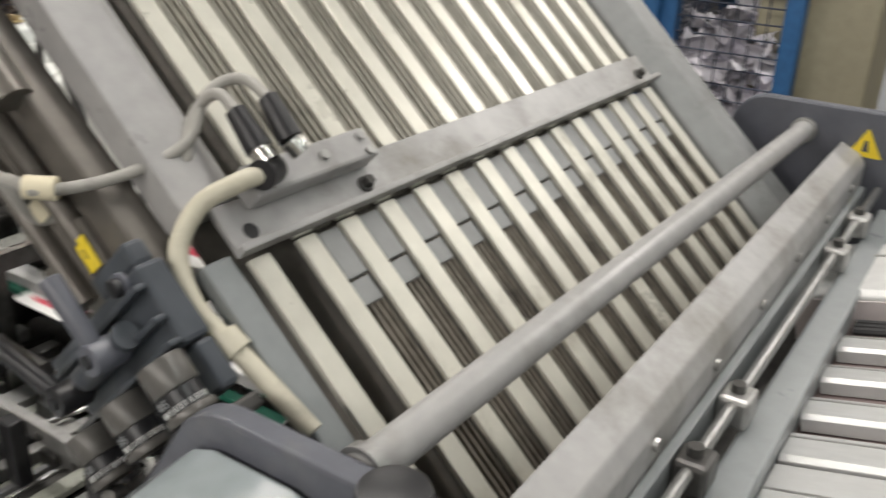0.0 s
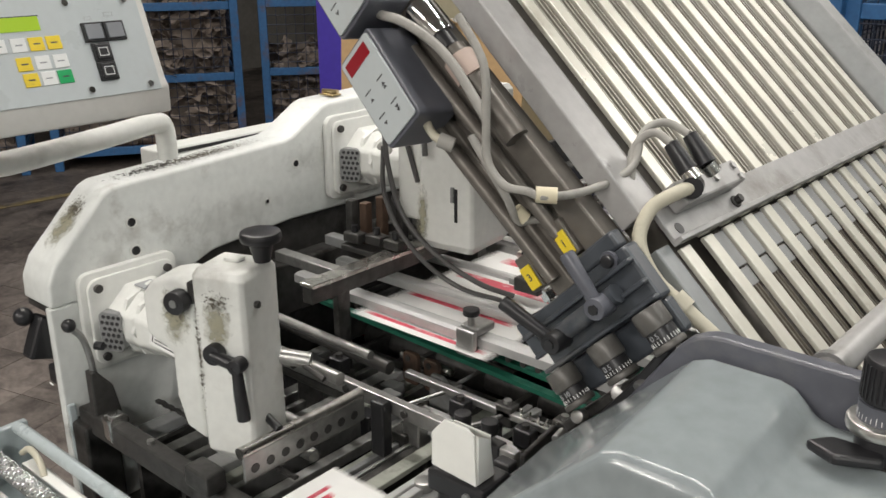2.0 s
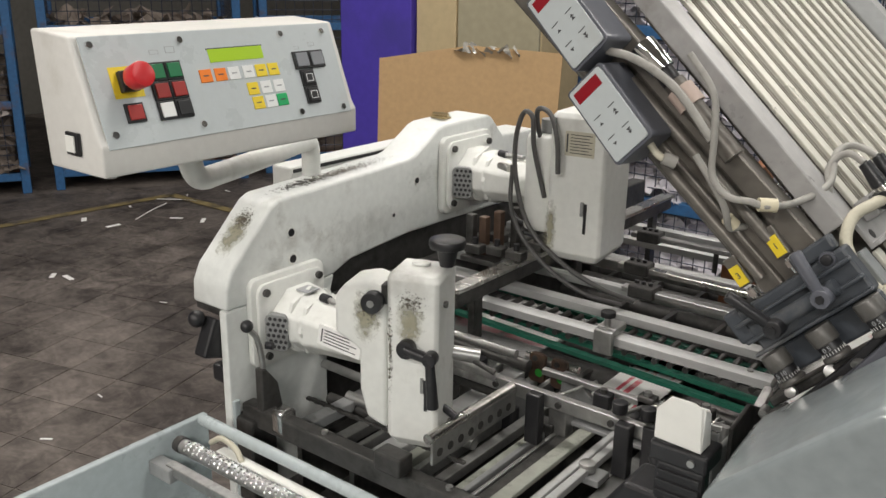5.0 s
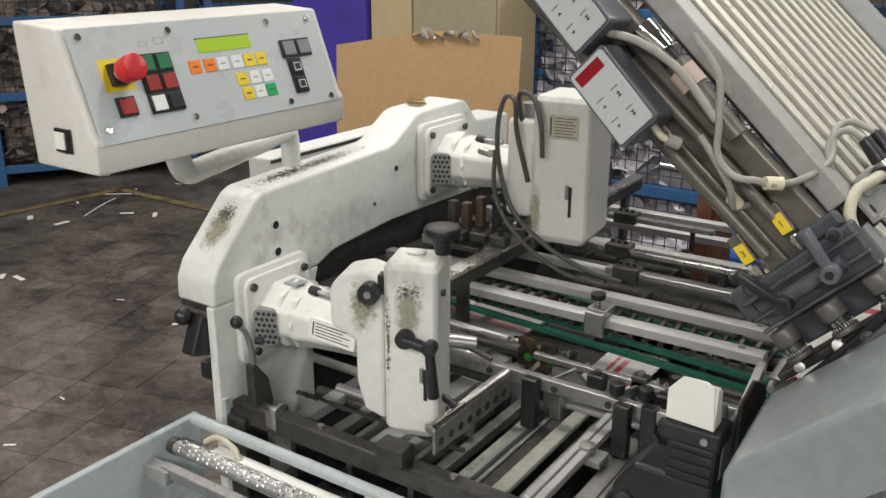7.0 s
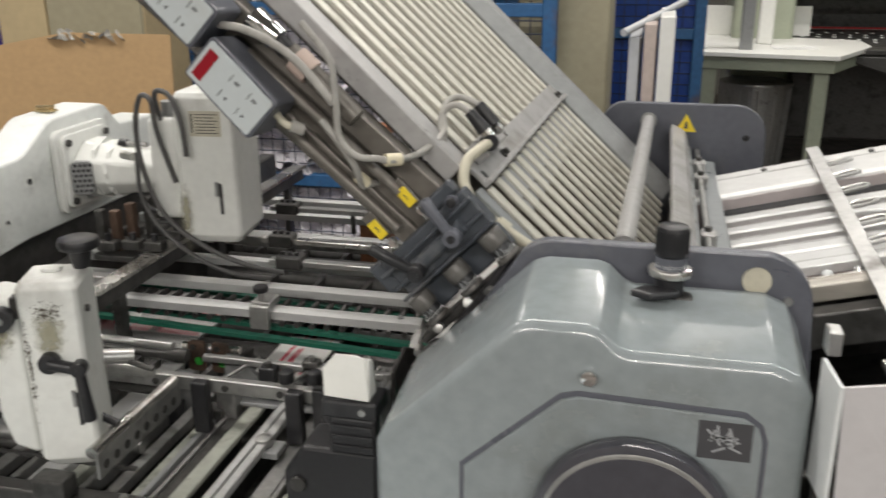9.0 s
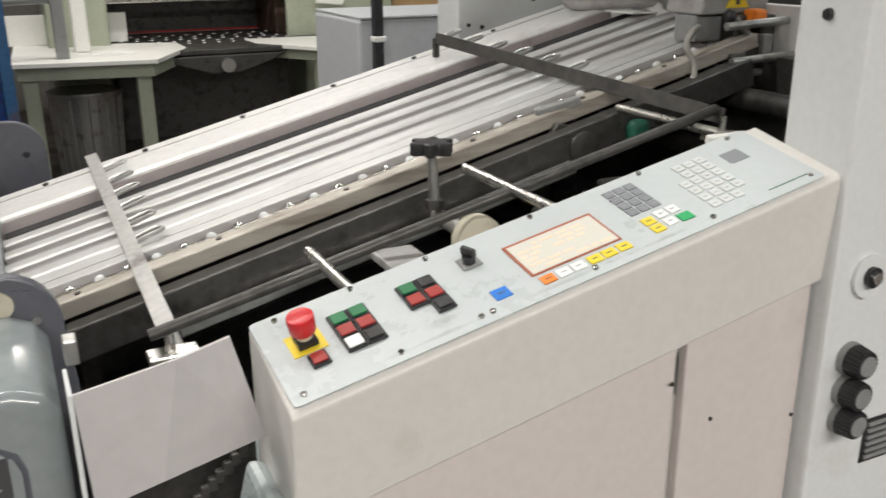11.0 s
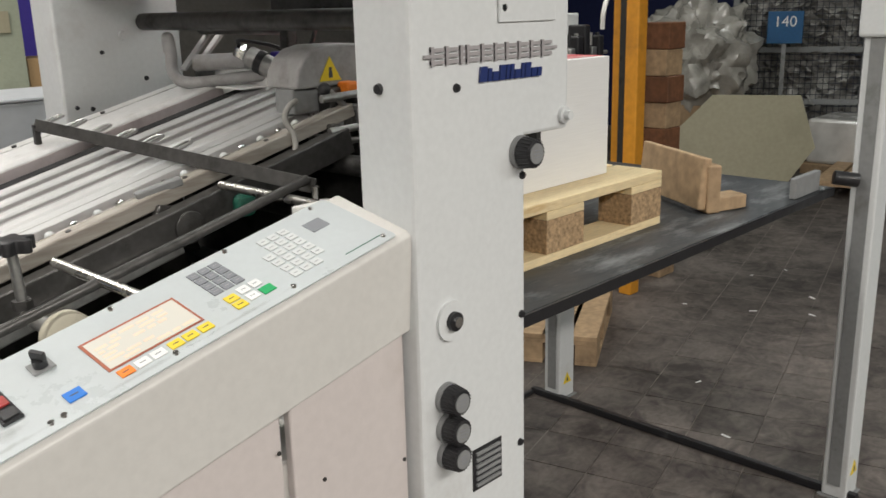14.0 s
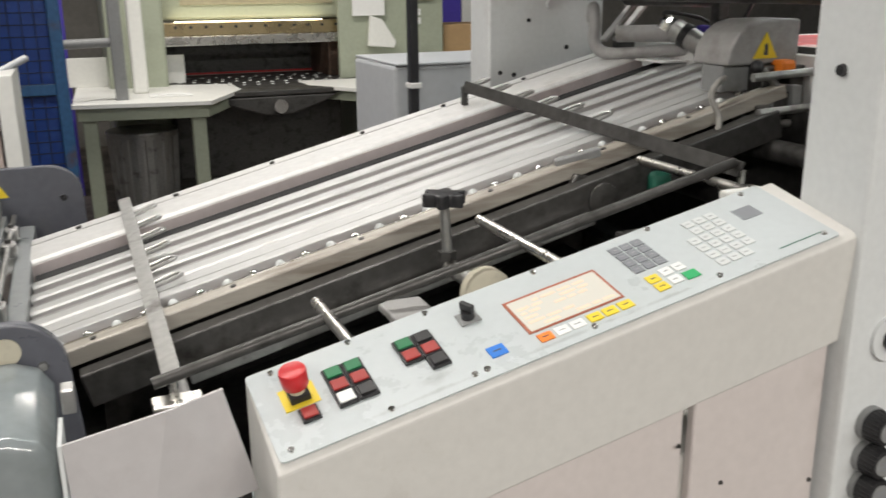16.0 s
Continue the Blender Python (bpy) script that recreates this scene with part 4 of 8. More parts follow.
part("screw", rod((-0.27, 0.117, 1.160), (-0.27, 0.110, 1.160), 0.009, 20, bevel=0.002), M_chrome, cov, smooth=True)
lb = part("label", box(-0.155, -0.101, 0.1118, 0.1128, 1.082, 1.126), M_ink, cov, "black square label with grey marks")
b = bm_new()
rnd = random.Random(3)
for i in range(13):
    m = Matrix.Translation((-0.128 + rnd.uniform(-0.014, 0.014), 0.1114, 1.104 + rnd.uniform(-0.011, 0.011))) @ Matrix.Rotation(rnd.uniform(0, 3.1), 4, "Y")
    box(-0.007, 0.007, -0.0002, 0.0002, -0.0012, 0.0012, 0, b, m)
part("marks", b, M_greyprint, lb)
wh = part("hand_wheel", rod((-0.216, 0.1122, 0.992), (-0.216, 0.085, 0.992), 0.110, 64, bevel=0.009), M_wheel, cov, "dark grey hand wheel with a ring for its rim highlight", True)
# pale metal ring modelled in place of the highlight along the dark wheel's rim
part("rim", rod((-0.216, 0.0848, 0.992), (-0.216, 0.0835, 0.992), 0.100, 64, r2=0.097), M_zinc, wh, smooth=True)
part("face", rod((-0.216, 0.0834, 0.992), (-0.216, 0.0825, 0.992), 0.095, 64), M_wheel, wh, smooth=True)
part("hub", rod((-0.216, 0.0825, 0.992), (-0.216, 0.066, 0.992), 0.031, 32, bevel=0.004), M_zinc, wh, "dull steel hub", True)
part("hub_screw", rod((-0.203, 0.066, 1.005), (-0.203, 0.064, 1.005), 0.006, 12), M_black, wh)

dl = thing("index_dial", -0.19, 0.25, 1.2, "black ribbed dial with a chrome ring on a bracket", "dial")
DX, DY = -0.192, 0.262
part("grip", rod((DX, DY, 1.252), (DX, DY, 1.288), 0.018, 32, bevel=0.003), M_black, dl, smooth=True)
rb = bm_new()
for i in range(26):
    a = 2 * math.pi * i / 26
    rod((DX + 0.018 * math.cos(a), DY + 0.018 * math.sin(a), 1.256), (DX + 0.018 * math.cos(a), DY + 0.018 * math.sin(a), 1.283), 0.0011, 4, rb)
part("ribs", rb, M_black, dl)
sc_ = part("scale_ring", rod((DX, DY, 1.238), (DX, DY, 1.252), 0.0185, 32), M_plate, dl, smooth=True)
tk = bm_new()
for i in range(30):
    a = 2 * math.pi * i / 30
    box(-0.0003, 0.0003, -0.0186, -0.0184, 0.0, 0.004 + 0.002 * (i % 5 == 0), 0, tk, Matrix.Translation((DX, DY, 1.2395)) @ Matrix.Rotation(a, 4, "Z"))
part("ticks", tk, M_keywhite, sc_)
part("ring", rod((DX, DY, 1.228), (DX, DY, 1.238), 0.0255, 36, bevel=0.003), M_steel, dl, "steel clamping ring", True)
part("neck", rod((DX, DY, 1.205), (DX, DY, 1.228), 0.017, 24), M_black, dl, smooth=True)
part("bracket", box(DX - 0.03, DX + 0.028, DY - 0.016, DY + 0.02, 1.196, 1.206, 0.004), M_oily, dl)
part("thumb_lever", prism([(DX - 0.044, DY - 0.03), (DX - 0.02, DY - 0.042), (DX + 0.012, DY - 0.026), (DX + 0.006, DY - 0.01), (DX - 0.03, DY - 0.012)], "z", 1.209, 1.218, 0.003), M_black, dl)

# inclined fold plate: x across, y up the slope, z out of it
A = radians(41)
AP = radians(43)
FP = pose(-0.455, 0.0, 1.277, 0, 0, 0) @ frame_of((0, 0, 0), (0.03, 1, 0), (-math.cos(AP), 0, math.sin(AP)))
fp = thing("fold_plate", -0.455, 0.84, 1.277, "inclined buckle fold plate of ivory steel bars in a grey frame", "fold plate")


def fbox(x0, x1, y0, y1, z0, z1, bevel=0.0, bm=None):
    return box(x0, x1, y0, y1, z0, z1, bevel, bm, FP)


part("side_rail", prism([(0.385, -0.02), (0.442, -0.02), (0.442, 0.004), (0.430, 0.010), (0.385, 0.010)], "y", 0.041, 0.62, 0.002, m=FP), M_railgrey, fp)
part("side_sheet", fbox(0.378, 0.404, -0.30, 0.004, -0.012, 0.004, 0.002), M_beam, fp, "blue grey side sheet")
part("side_rail", prism([(1.128, -0.02), (1.205, -0.02), (1.205, 0.035), (1.158, 0.035), (1.128, 0.01)], "y", -0.30, 0.62, 0.003, m=FP), M_midgrey, fp)
part("header", fbox(0.44, 1.127, 0.41, 0.455, -0.002, 0.022, 0.003), M_railgrey, fp)
for i in range(23):
    part("header_bolt", rod(FP @ Vector((0.458 + 0.029 * i, 0.432, 0.022)), FP @ Vector((0.458 + 0.029 * i, 0.432, 0.0245)), 0.0042, 10), M_steel, fp)
part("crossbar", prism([(-0.003, 0.006), (0.039, 0.006), (0.039, 0.012), (0.003, 0.012), (0.003, 0.020), (-0.003, 0.020)], "x", 0.405, 1.165, 0.0012, m=FP), M_railgrey, fp, "grey angle crossbar")
for xx in (0.553, 1.10):
    b = rod(FP @ Vector((xx, 0.012, 0.012)), FP @ Vector((xx, 0.012, 0.015)), 0.0075, 18, bevel=0.001)
    rod(FP @ Vector((xx, 0.012, 0.015)), FP @ Vector((xx, 0.012, 0.022)), 0.0050, 6, b)
    part("bolt", b, M_oily, fp)
part("hole", rod(FP @ Vector((0.425, 0.012, 0.0118)), FP @ Vector((0.425, 0.012, 0.0126)), 0.0065, 16), M_black, fp)
PITCH, N_SLAT = 0.0492, 14
lo, up, dk = fbox(0.4625, 0.4825, -0.305, -0.006, 0.0, 0.006, 0.0012), fbox(0.4625, 0.4825, -0.004, 0.41, 0.0, 0.006, 0.0012), fbox(0.4870, 0.4892, -0.305, -0.006, -0.012, -0.002)
first = [part("bar", lo, M_slat, fp), part("bar", up, M_slat, fp)]
thin = [part("thin_bar", dk, M_slatdark, fp)]
inv = FP.to_3x3() @ Vector((1, 0, 0))
edge_bar = new("bar", first[0].data)
edge_bar.parent, edge_bar.location = fp, inv * -PITCH
for i in range(1, N_SLAT):
    for src in first:
        o = new(src.name.split(".")[0], src.data)
        o.parent = fp
        o.location = inv * PITCH * i
for i in range(N_SLAT):
    for k in range(4):
        if i == 0 and k == 0:
            continue
        o = new("thin_bar", thin[0].data)
        o.parent = fp
        o.location = inv * (PITCH * i + 0.0071 * k)
part("backing", fbox(0.405, 1.127, -0.30, 0.41, -0.030, -0.024), M_carrier, fp, "dark brown lower plate")
ed = bm_new()
for i in range(N_SLAT):
    for k in range(3):
        fbox(0.4880 + PITCH * i + 0.0080 * k, 0.4900 + PITCH * i + 0.0080 * k, -0.003, 0.41, -0.006, 0.003, 0, ed)
part("upper_edges", ed, mat("dull_narrow_bar_edges", (0.40, 0.385, 0.33), 0.4, 0.3, grain=60, vary=0.15), fp, "narrow bar edges")
# stop fingers below the crossbar
tooth = fbox(0.4855, 0.5090, -0.052, -0.008, -0.004, 0.003, 0.001)
fbox(0.4855, 0.5090, -0.076, -0.054, -0.006, 0.001, 0.001, tooth)
t0 = part("stop_finger", tooth, M_midgrey, fp, "grey paper stop finger")
for i in range(1, N_SLAT - 1):
    o = new("stop_finger", t0.data)
    o.parent = fp
    o.location = inv * PITCH * i
    tagged(o, "grey paper stop finger")
vbk = part("valve_block", fbox(0.432, 0.568, 0.026, 0.054, 0.0125, 0.034, 0.003), M_railgrey, fp, "grey sensor block with plugs")
for p0, p1, p2 in (((-0.438, 0.442, 1.343), (-0.446, 0.441, 1.351), (-0.468, 0.441, 1.376)), ((-0.430, 0.468, 1.346), (-0.437, 0.464, 1.355), (-0.460, 0.466, 1.382))):
    part("plug", rod(p0, p1, 0.009, 16), M_steel, vbk, smooth=True)
    part("boot", rod(p1, p2, 0.0105, 16, r2=0.0078), M_black, vbk, smooth=True)
for xx, yy in ((0.558, 0.046), (0.558, 0.031), (0.51, 0.040), (0.448, 0.032)):
    part("block_screw", rod(FP @ Vector((xx, yy, 0.034)), FP @ Vector((xx, yy, 0.037)), 0.0042, 10), M_zinc, vbk)

# cross tube and roller guards between the side plates
ctb = thing("cross_tube", -0.242, 0.78, 1.22, "thick grey painted cross tube between the side plates", "tube")
part("tube", rod((-0.248, 0.307, 1.240), (-0.236, 1.249, 1.222), 0.0132, 32), M_railgrey, ctb, smooth=True)
part("end_collar", rod((-0.2479, 0.307, 1.240), (-0.2478, 0.315, 1.2398), 0.017, 28), M_zinc, ctb, smooth=True)
part("end_collar", rod((-0.2361, 1.241, 1.2222), (-0.236, 1.249, 1.222), 0.017, 28), M_zinc, ctb, smooth=True)
rg = thing("roller_guard", -0.165, 0.78, 1.15, "long blue grey guard beam over the fold rollers", "guard beam")
part("beam", prism([(-0.182, 1.13), (-0.152, 1.13), (-0.152, 1.192), (-0.160, 1.204), (-0.186, 1.217), (-0.190, 1.205)], "y", 0.308, 1.246, 0.002), M_railgrey, rg)
part("lip", box(-0.151, -0.143, 0.32, 1.23, 1.125, 1.166, 0.001), M_beam, rg)
part("rod", rod((-0.130, 0.31, 1.160), (-0.130, 1.245, 1.160), 0.005, 14), M_zinc, rg, smooth=True)
part("channel", box(-0.122, -0.092, 0.32, 1.235, 1.095, 1.140, 0.003), M_beam, rg)
for y in (0.52, 0.62, 0.98, 1.1):
    part("clamp", box(-0.142, -0.116, y, y + 0.03, 1.141, 1.168, 0.004), M_zinc if y > 0.6 else M_oily, rg)
    part("clamp_screw", rod((-0.130, y + 0.015, 1.168), (-0.130, y + 0.015, 1.175), 0.006, 10), M_oily, rg)
for i in range(7):
    part("beam_screw", rod((-0.152, 0.38 + 0.13 * i, 1.182), (-0.148, 0.38 + 0.13 * i, 1.182), 0.005, 10), M_zinc, rg)
fr = thing("fold_rollers", -0.26, 0.78, 1.0, "dark steel fold rollers between the side plates", "rollers")
for x, z in ((-0.30, 1.02), (-0.22, 0.99), (-0.15, 1.03)):
    part("roller", rod((x, 0.31, z), (x, 1.248, z), 0.036, 24), M_oily, fr, smooth=True)
part("pan", box(-0.42, 0.0, 0.31, 1.245, 0.86, 0.88), M_oily, fr)

# lower beam of the plate carrier, seen on its outer side
cr = thing("plate_carrier", -0.6, 0.36, 1.2, "grey steel side beam that carries the fold plates", "carrier beam")
CA = frame_of((-0.455, 0.36, 1.245), (-math.cos(A), 0, math.sin(A)), (-math.sin(A), 0, -math.cos(A)))
part("upper_beam", box(0.0, 0.62, -0.012, 0.02, -0.03, 0.0, 0.003, m=CA), M_carrier, cr)
part("lower_beam", box(-0.02, 0.62, 0.055, 0.085, -0.03, 0.0, 0.003, m=CA), M_carrier, cr)
part("web", box(0.0, 0.62, 0.02, 0.055, -0.026, -0.01, m=CA), M_carrier, cr)
part("spindle", rod(CA @ Vector((0.09, 0.03, 0.004)), CA @ Vector((0.36, 0.03, 0.004)), 0.008, 20), M_carrier, cr, smooth=True)
part("spindle", rod(CA @ Vector((0.06, 0.070, 0.006)), CA @ Vector((0.50, 0.070, 0.006)), 0.008, 20), M_carrier, cr, smooth=True)
for cx, cz, n_ in ((-0.533, 1.277, "1"), (-0.574, 1.229, "3")):
    TG = frame_of((cx, 0.352, cz), (0.68, 0, -0.73), (0.73, 0, 0.68))
    tg = part("tag", box(-0.0135, 0.0135, -0.0075, 0.0075, 0.0, 0.003, 0.001, m=TG), M_yellow, cr, "yellow numbered tag")
    letters("number", n_, 0.012, TG @ pose(0, 0, 0.0032, 0, 0, 90), M_ink, tg)
    part("tag_holder", box(-0.026, 0.016, -0.0095, 0.0095, -0.018, -0.0005, 0.002, m=TG), M_carrier, cr)
    b = rod(TG @ Vector((0.019, 0, -0.008)), TG @ Vector((0.048, 0, -0.008)), 0.0048, 14)
    rod(TG @ Vector((0.022, 0, -0.008)), TG @ Vector((0.031, 0, -0.008)), 0.0085, 6, b)
    part("adjust_screw", b, M_chrome, cr)

# dark adjuster block with levers and scale knobs
bk = thing("adjuster_block", -0.49, 0.3, 1.2, "dark blue grey adjuster block with levers and scale knobs", "adjuster")
BA = frame_of((-0.495, 0.33, 1.215), (0.707, 0, 0.707), (-0.707, 0, 0.707))
part("body", box(-0.070, 0.088, -0.032, 0.030, -0.024, 0.0, 0.004, m=BA), M_darkblock, bk)
part("top_block", box(0.022, 0.080, 0.0305, 0.050, -0.024, -0.006, 0.004, m=BA), M_darkblock, bk)
part("end_block", box(-0.094, -0.0705, -0.010, 0.034, -0.04, -0.008, 0.004, m=BA), M_darkblock, bk)
for k, yy in enumerate((0.012, -0.012, -0.030)):
    part("rib", box(-0.078, 0.090, yy, yy + 0.005, 0.0005, 0.011, 0.002, m=BA), M_darkblock, bk)
part("lower_body", box(-0.060, 0.086, -0.070, -0.0325, -0.024, -0.008, 0.004, m=BA), M_darkblock, bk)
part("bolt", rod(BA @ Vector((0.066, 0.026, 0.0)), BA @ Vector((0.066, 0.026, 0.010)), 0.0068, 18, bevel=0.002), M_black, bk, smooth=True)
part("bolt_washer", rod(BA @ Vector((0.066, 0.026, 0.0)), BA @ Vector((0.066, 0.026, 0.004)), 0.0095, 18), M_plate, bk, smooth=True)
part("shaft", rod(BA @ Vector((-0.03, -0.004, 0.014)), BA @ Vector((0.06, -0.004, 0.014)), 0.010, 20), M_darkblock, bk, smooth=True)


def lever(p0, p1, material):
    p0, p1 = BA @ Vector(p0), BA @ Vector(p1)
    out_ = BA.to_3x3() @ Vector((0, 0, 1))
    lv = part("clamp_lever", rod(p0, p1, 0.0068, 16, r2=0.0082, bevel=0.003), material, bk, "long clamping lever", True)
    part("boss", rod(p0 - out_ * 0.018, p0 + out_ * 0.009, 0.0115, 20, bevel=0.002), material, lv, smooth=True)
    part("screw", rod(p0 + out_ * 0.009, p0 + out_ * 0.011, 0.0055, 6), M_black, lv)


lever((0.044, -0.006, 0.030), (0.052, 0.054, 0.034), M_plate)
lever((-0.026, -0.008, 0.030), (-0.042, 0.056, 0.044), M_black)
for k, sx in enumerate((-0.054, 0.011, 0.077)):
    sy = -0.032
    kn = part("scale_knob", rod(BA @ Vector((sx, sy, 0.016)), BA @ Vector((sx, sy - 0.022, 0.016)), 0.0165, 32, bevel=0.002), M_knobgrey, bk, "grey scale knob", True)
    part("scale_band", rod(BA @ Vector((sx, sy - 0.022, 0.016)), BA @ Vector((sx, sy - 0.036, 0.016)), 0.0145, 32), M_black, kn, smooth=True)
    tb = bm_new()
    for i in range(24):
        a = 2 * math.pi * i / 24
        p = Vector((sx + 0.0146 * math.cos(a), sy - 0.035, 0.016 + 0.0146 * math.sin(a)))
        rod(BA @ p, BA @ (p + Vector((0, 0.004, 0))), 0.0004, 4, tb)
    part("ticks", tb, M_keywhite, kn)
    letters("digits", ("5 10", "0 5", "0 5")[k], 0.008, BA @ pose(sx, sy - 0.027, 0.0307), M_greyprint, kn)
    part("collar", rod(BA @ Vector((sx, sy - 0.036, 0.016)), BA @ Vector((sx, sy - 0.043, 0.016)), 0.0175, 28, bevel=0.002), M_knobgrey, kn, smooth=True)
# greasy linkage under the knobs
lk = thing("linkage", -0.44, 0.30, 1.12, "greasy dark lever linkage behind the drive guard", "linkage")
rnd = random.Random(4)
part("bar", box(-0.10, 0.085, -0.092, -0.080, -0.03, 0.010, 0.003, m=BA), M_oily, lk)
part("bar", box(-0.12, 0.08, -0.125, -0.110, -0.05, 0.0, 0.003, m=BA), M_oily, lk)
part("long_lever", prism([(-0.15, -0.118), (0.02, -0.096), (0.08, -0.078), (0.08, -0.068), (0.01, -0.084), (-0.15, -0.108)], "z", 0.012, 0.024, 0.003, m=BA), M_black, lk)
for i in range(12):
    sx = -0.115 + 0.0165 * i
    p = BA @ Vector((sx, -0.088 - 0.016 * (i % 3) + rnd.uniform(-0.004, 0.004), rnd.uniform(-0.006, 0.014)))
    q = p + BA.to_3x3() @ Vector((rnd.uniform(-0.008, 0.008), rnd.uniform(-0.004, 0.004), 0.016))
    part("pin", rod(p, q, rnd.uniform(0.006, 0.0115), 14, bevel=0.001), M_oily if i % 3 else M_zinc, lk, smooth=True)
for i in range(7):
    sx = -0.11 + 0.034 * i
    part("link", box(sx, sx + 0.03, -0.108, -0.096, 0.0, 0.010, 0.003, m=BA @ pose(0, 0, 0, 0, 0, rnd.uniform(-6, 6))), M_oily, lk)


# digital display boxes
def display(px, pz, py=0.30):
    d = thing("display_box", px, py, pz, "dark display box with red window and arrow keys", "display box", "fold plate displays")
    DA = frame_of((px, py, pz), (0.72, -0.08, -0.69), (0.69, 0.0, 0.72))
    w, h = 0.112, 0.058
    part("housing", prism(rounded(w + 0.008, h + 0.008, 0.006, 3), "z", -0.062, -0.0015, 0.003, m=DA), M_plate, d)
    f = part("front", prism(rounded(w, h, 0.004, 3), "z", -0.001, 0.0015, 0.0005, m=DA), M_panel, d, "pale grey front foil")
    part("window", box(-w * 0.45, -w * 0.31, -h * 0.40, h * 0.34, 0.0016, 0.0022, m=DA), M_led, f, "dark red display window")
    for cx, cy, two in ((0.004, 0.012, True), (0.036, 0.012, True), (0.004, -0.014, False), (0.036, -0.014, False)):
        b = bm_new()
        sg = 1 if cx > 0.03 else -1
        for s in ((-0.002, 0.002) if two else (0,)):
            prism([(cx + s - 0.002 * sg, cy - 0.0032), (cx + s - 0.002 * sg, cy + 0.0032), (cx + s + 0.002 * sg, cy)], "z", 0.0016, 0.002, 0, b, DA)
        box(cx - 0.0105, cx - 0.0093, cy - 0.006, cy + 0.006, 0.0016, 0.002, 0, b, DA)
        part("arrow", b, M_ink, f, "black arrow symbol")
    part("arm", rod(DA @ Vector((0.0, 0.0, -0.060)), DA @ Vector((0.01, 0.012, -0.095)), 0.016, 16), M_carrier, d, smooth=True)
    return d


display(-0.748, 1.421)
display(-0.818, 1.533)
mo = thing("adjust_motor", -0.73, 0.35, 1.45, "small chrome and brass adjusting motor above the display", "motor")
MA = frame_of((-0.70, 0.35, 1.475), (0.72, 0, -0.69), (0.69, 0, 0.72))
part("can", rod(MA @ Vector((-0.045, 0, 0)), MA @ Vector((0.0, 0, 0)), 0.017, 24, bevel=0.002), M_chrome, mo, smooth=True)
part("end", rod(MA @ Vector((0.0, 0, 0)), MA @ Vector((0.018, 0, 0)), 0.013, 20), M_black, mo, smooth=True)
part("tape", rod(MA @ Vector((0.03, 0, -0.004)), MA @ Vector((0.058, 0, -0.004)), 0.018, 20), mat("skin_coloured_tape", (0.48, 0.38, 0.33), 0.6), mo, smooth=True)
part("gear_case", rod(MA @ Vector((0.018, 0, -0.004)), MA @ Vector((0.14, 0, -0.004)), 0.014, 20), M_carrier, mo, smooth=True)


# ---- sloping feed table between feeder and fold unit ----
SL = math.atan(0.25)
# x along the table (up towards the feeder), y across, z out of it; origin over x = 0
TB = frame_of((0, 0, 1.137), (math.cos(SL), 0, math.sin(SL)), (0, 1, 0))
K = 1 / math.cos(SL)


def tbox(x0, x1, y0, y1, z0, z1, bevel=0.0, bm=None):
    return box(x0 * K, x1 * K, y0, y1, z0, z1, bevel, bm, TB)


# darker pinkish tone: the shade on the side beam's inner face, put into colour
M_faceshade = mat("pinkish_beam_shade", (0.50, 0.45, 0.445), 0.4, 0.1, grain=50, vary=0.05, dirt=(0.33, 0.28, 0.27), dirt_amount=0.2, dirt_scale=7)
ft = thing("feed_table", 0.5, 0.8, 1.2, "sloping aluminium feed table with long guide rails", "feed table")
part("bed", tbox(-0.10, 1.26, 0.53, 0.942, -0.03, -0.0095), mat("pinkish_steel_bed", (0.20, 0.15, 0.145), 0.4, 0.2, grain=60, vary=0.06, streak=(0.3, 2, 1), dirt=(0.24, 0.185, 0.18), dirt_amount=0.25, dirt_scale=5), ft, "pinkish steel bed sheet")
for y, w in ((0.637, 0.046), (0.707, 0.042), (0.779, 0.038), (0.848, 0.038)):
    rl = part("guide_rail", prism([(y, -0.009), (y + w, -0.009), (y + w, 0.003), (y + w - 0.006, 0.006), (y + 0.006, 0.006), (y, 0.003)], "x", -0.09 * K, 1.25 * K, 0.0006, m=TB), M_alu, ft, "bright aluminium guide rail")
    part("rail_groove", tbox(-0.09, 1.25, y + w * 0.72, y + w * 0.72 + 0.0022, 0.0061, 0.0066), M_zinc, rl)
rl = part("guide_rail", tbox(-0.09, 1.25, 0.563, 0.628, -0.009, 0.006, 0.0015), M_alu, ft, "broad bright aluminium edge rail")
part("rail_groove", tbox(-0.09, 1.25, 0.590, 0.5925, 0.0061, 0.0066), M_zinc, rl)
for y in (0.911, 0.921, 0.931):
    part("cord_belt", rod(TB @ Vector((-0.09, y, -0.002)), TB @ Vector((1.28, y, -0.002)), 0.0042, 8), M_rubber, ft, smooth=True)
part("far_beam", prism([(0.943, -0.03), (1.113, -0.03), (1.113, 0.022), (1.108, 0.026), (0.958, 0.026), (0.950, 0.020)], "x", -0.15 * K, 1.20 * K, 0.002, m=TB), M_beamlight, ft, "grey aluminium side beam")
# thin strip that shades the beam's inner face against its bright top
part("beam_face_shade", tbox(-0.15, 1.20, 0.9395, 0.9425, -0.029, 0.019), M_faceshade, ft, "pinkish strip shading the inner face of the side beam")
part("beam_groove", tbox(-0.15, 1.20, 1.062, 1.067, 0.0262, 0.0268), M_zinc, ft)
for x in (0.0, 0.19, 0.39, 0.59, 0.78, 0.98):
    part("beam_screw", rod(TB @ Vector((x * K, 1.078, 0.026)), TB @ Vector((x * K, 1.078, 0.030)), 0.0055, 10), M_oily, ft)
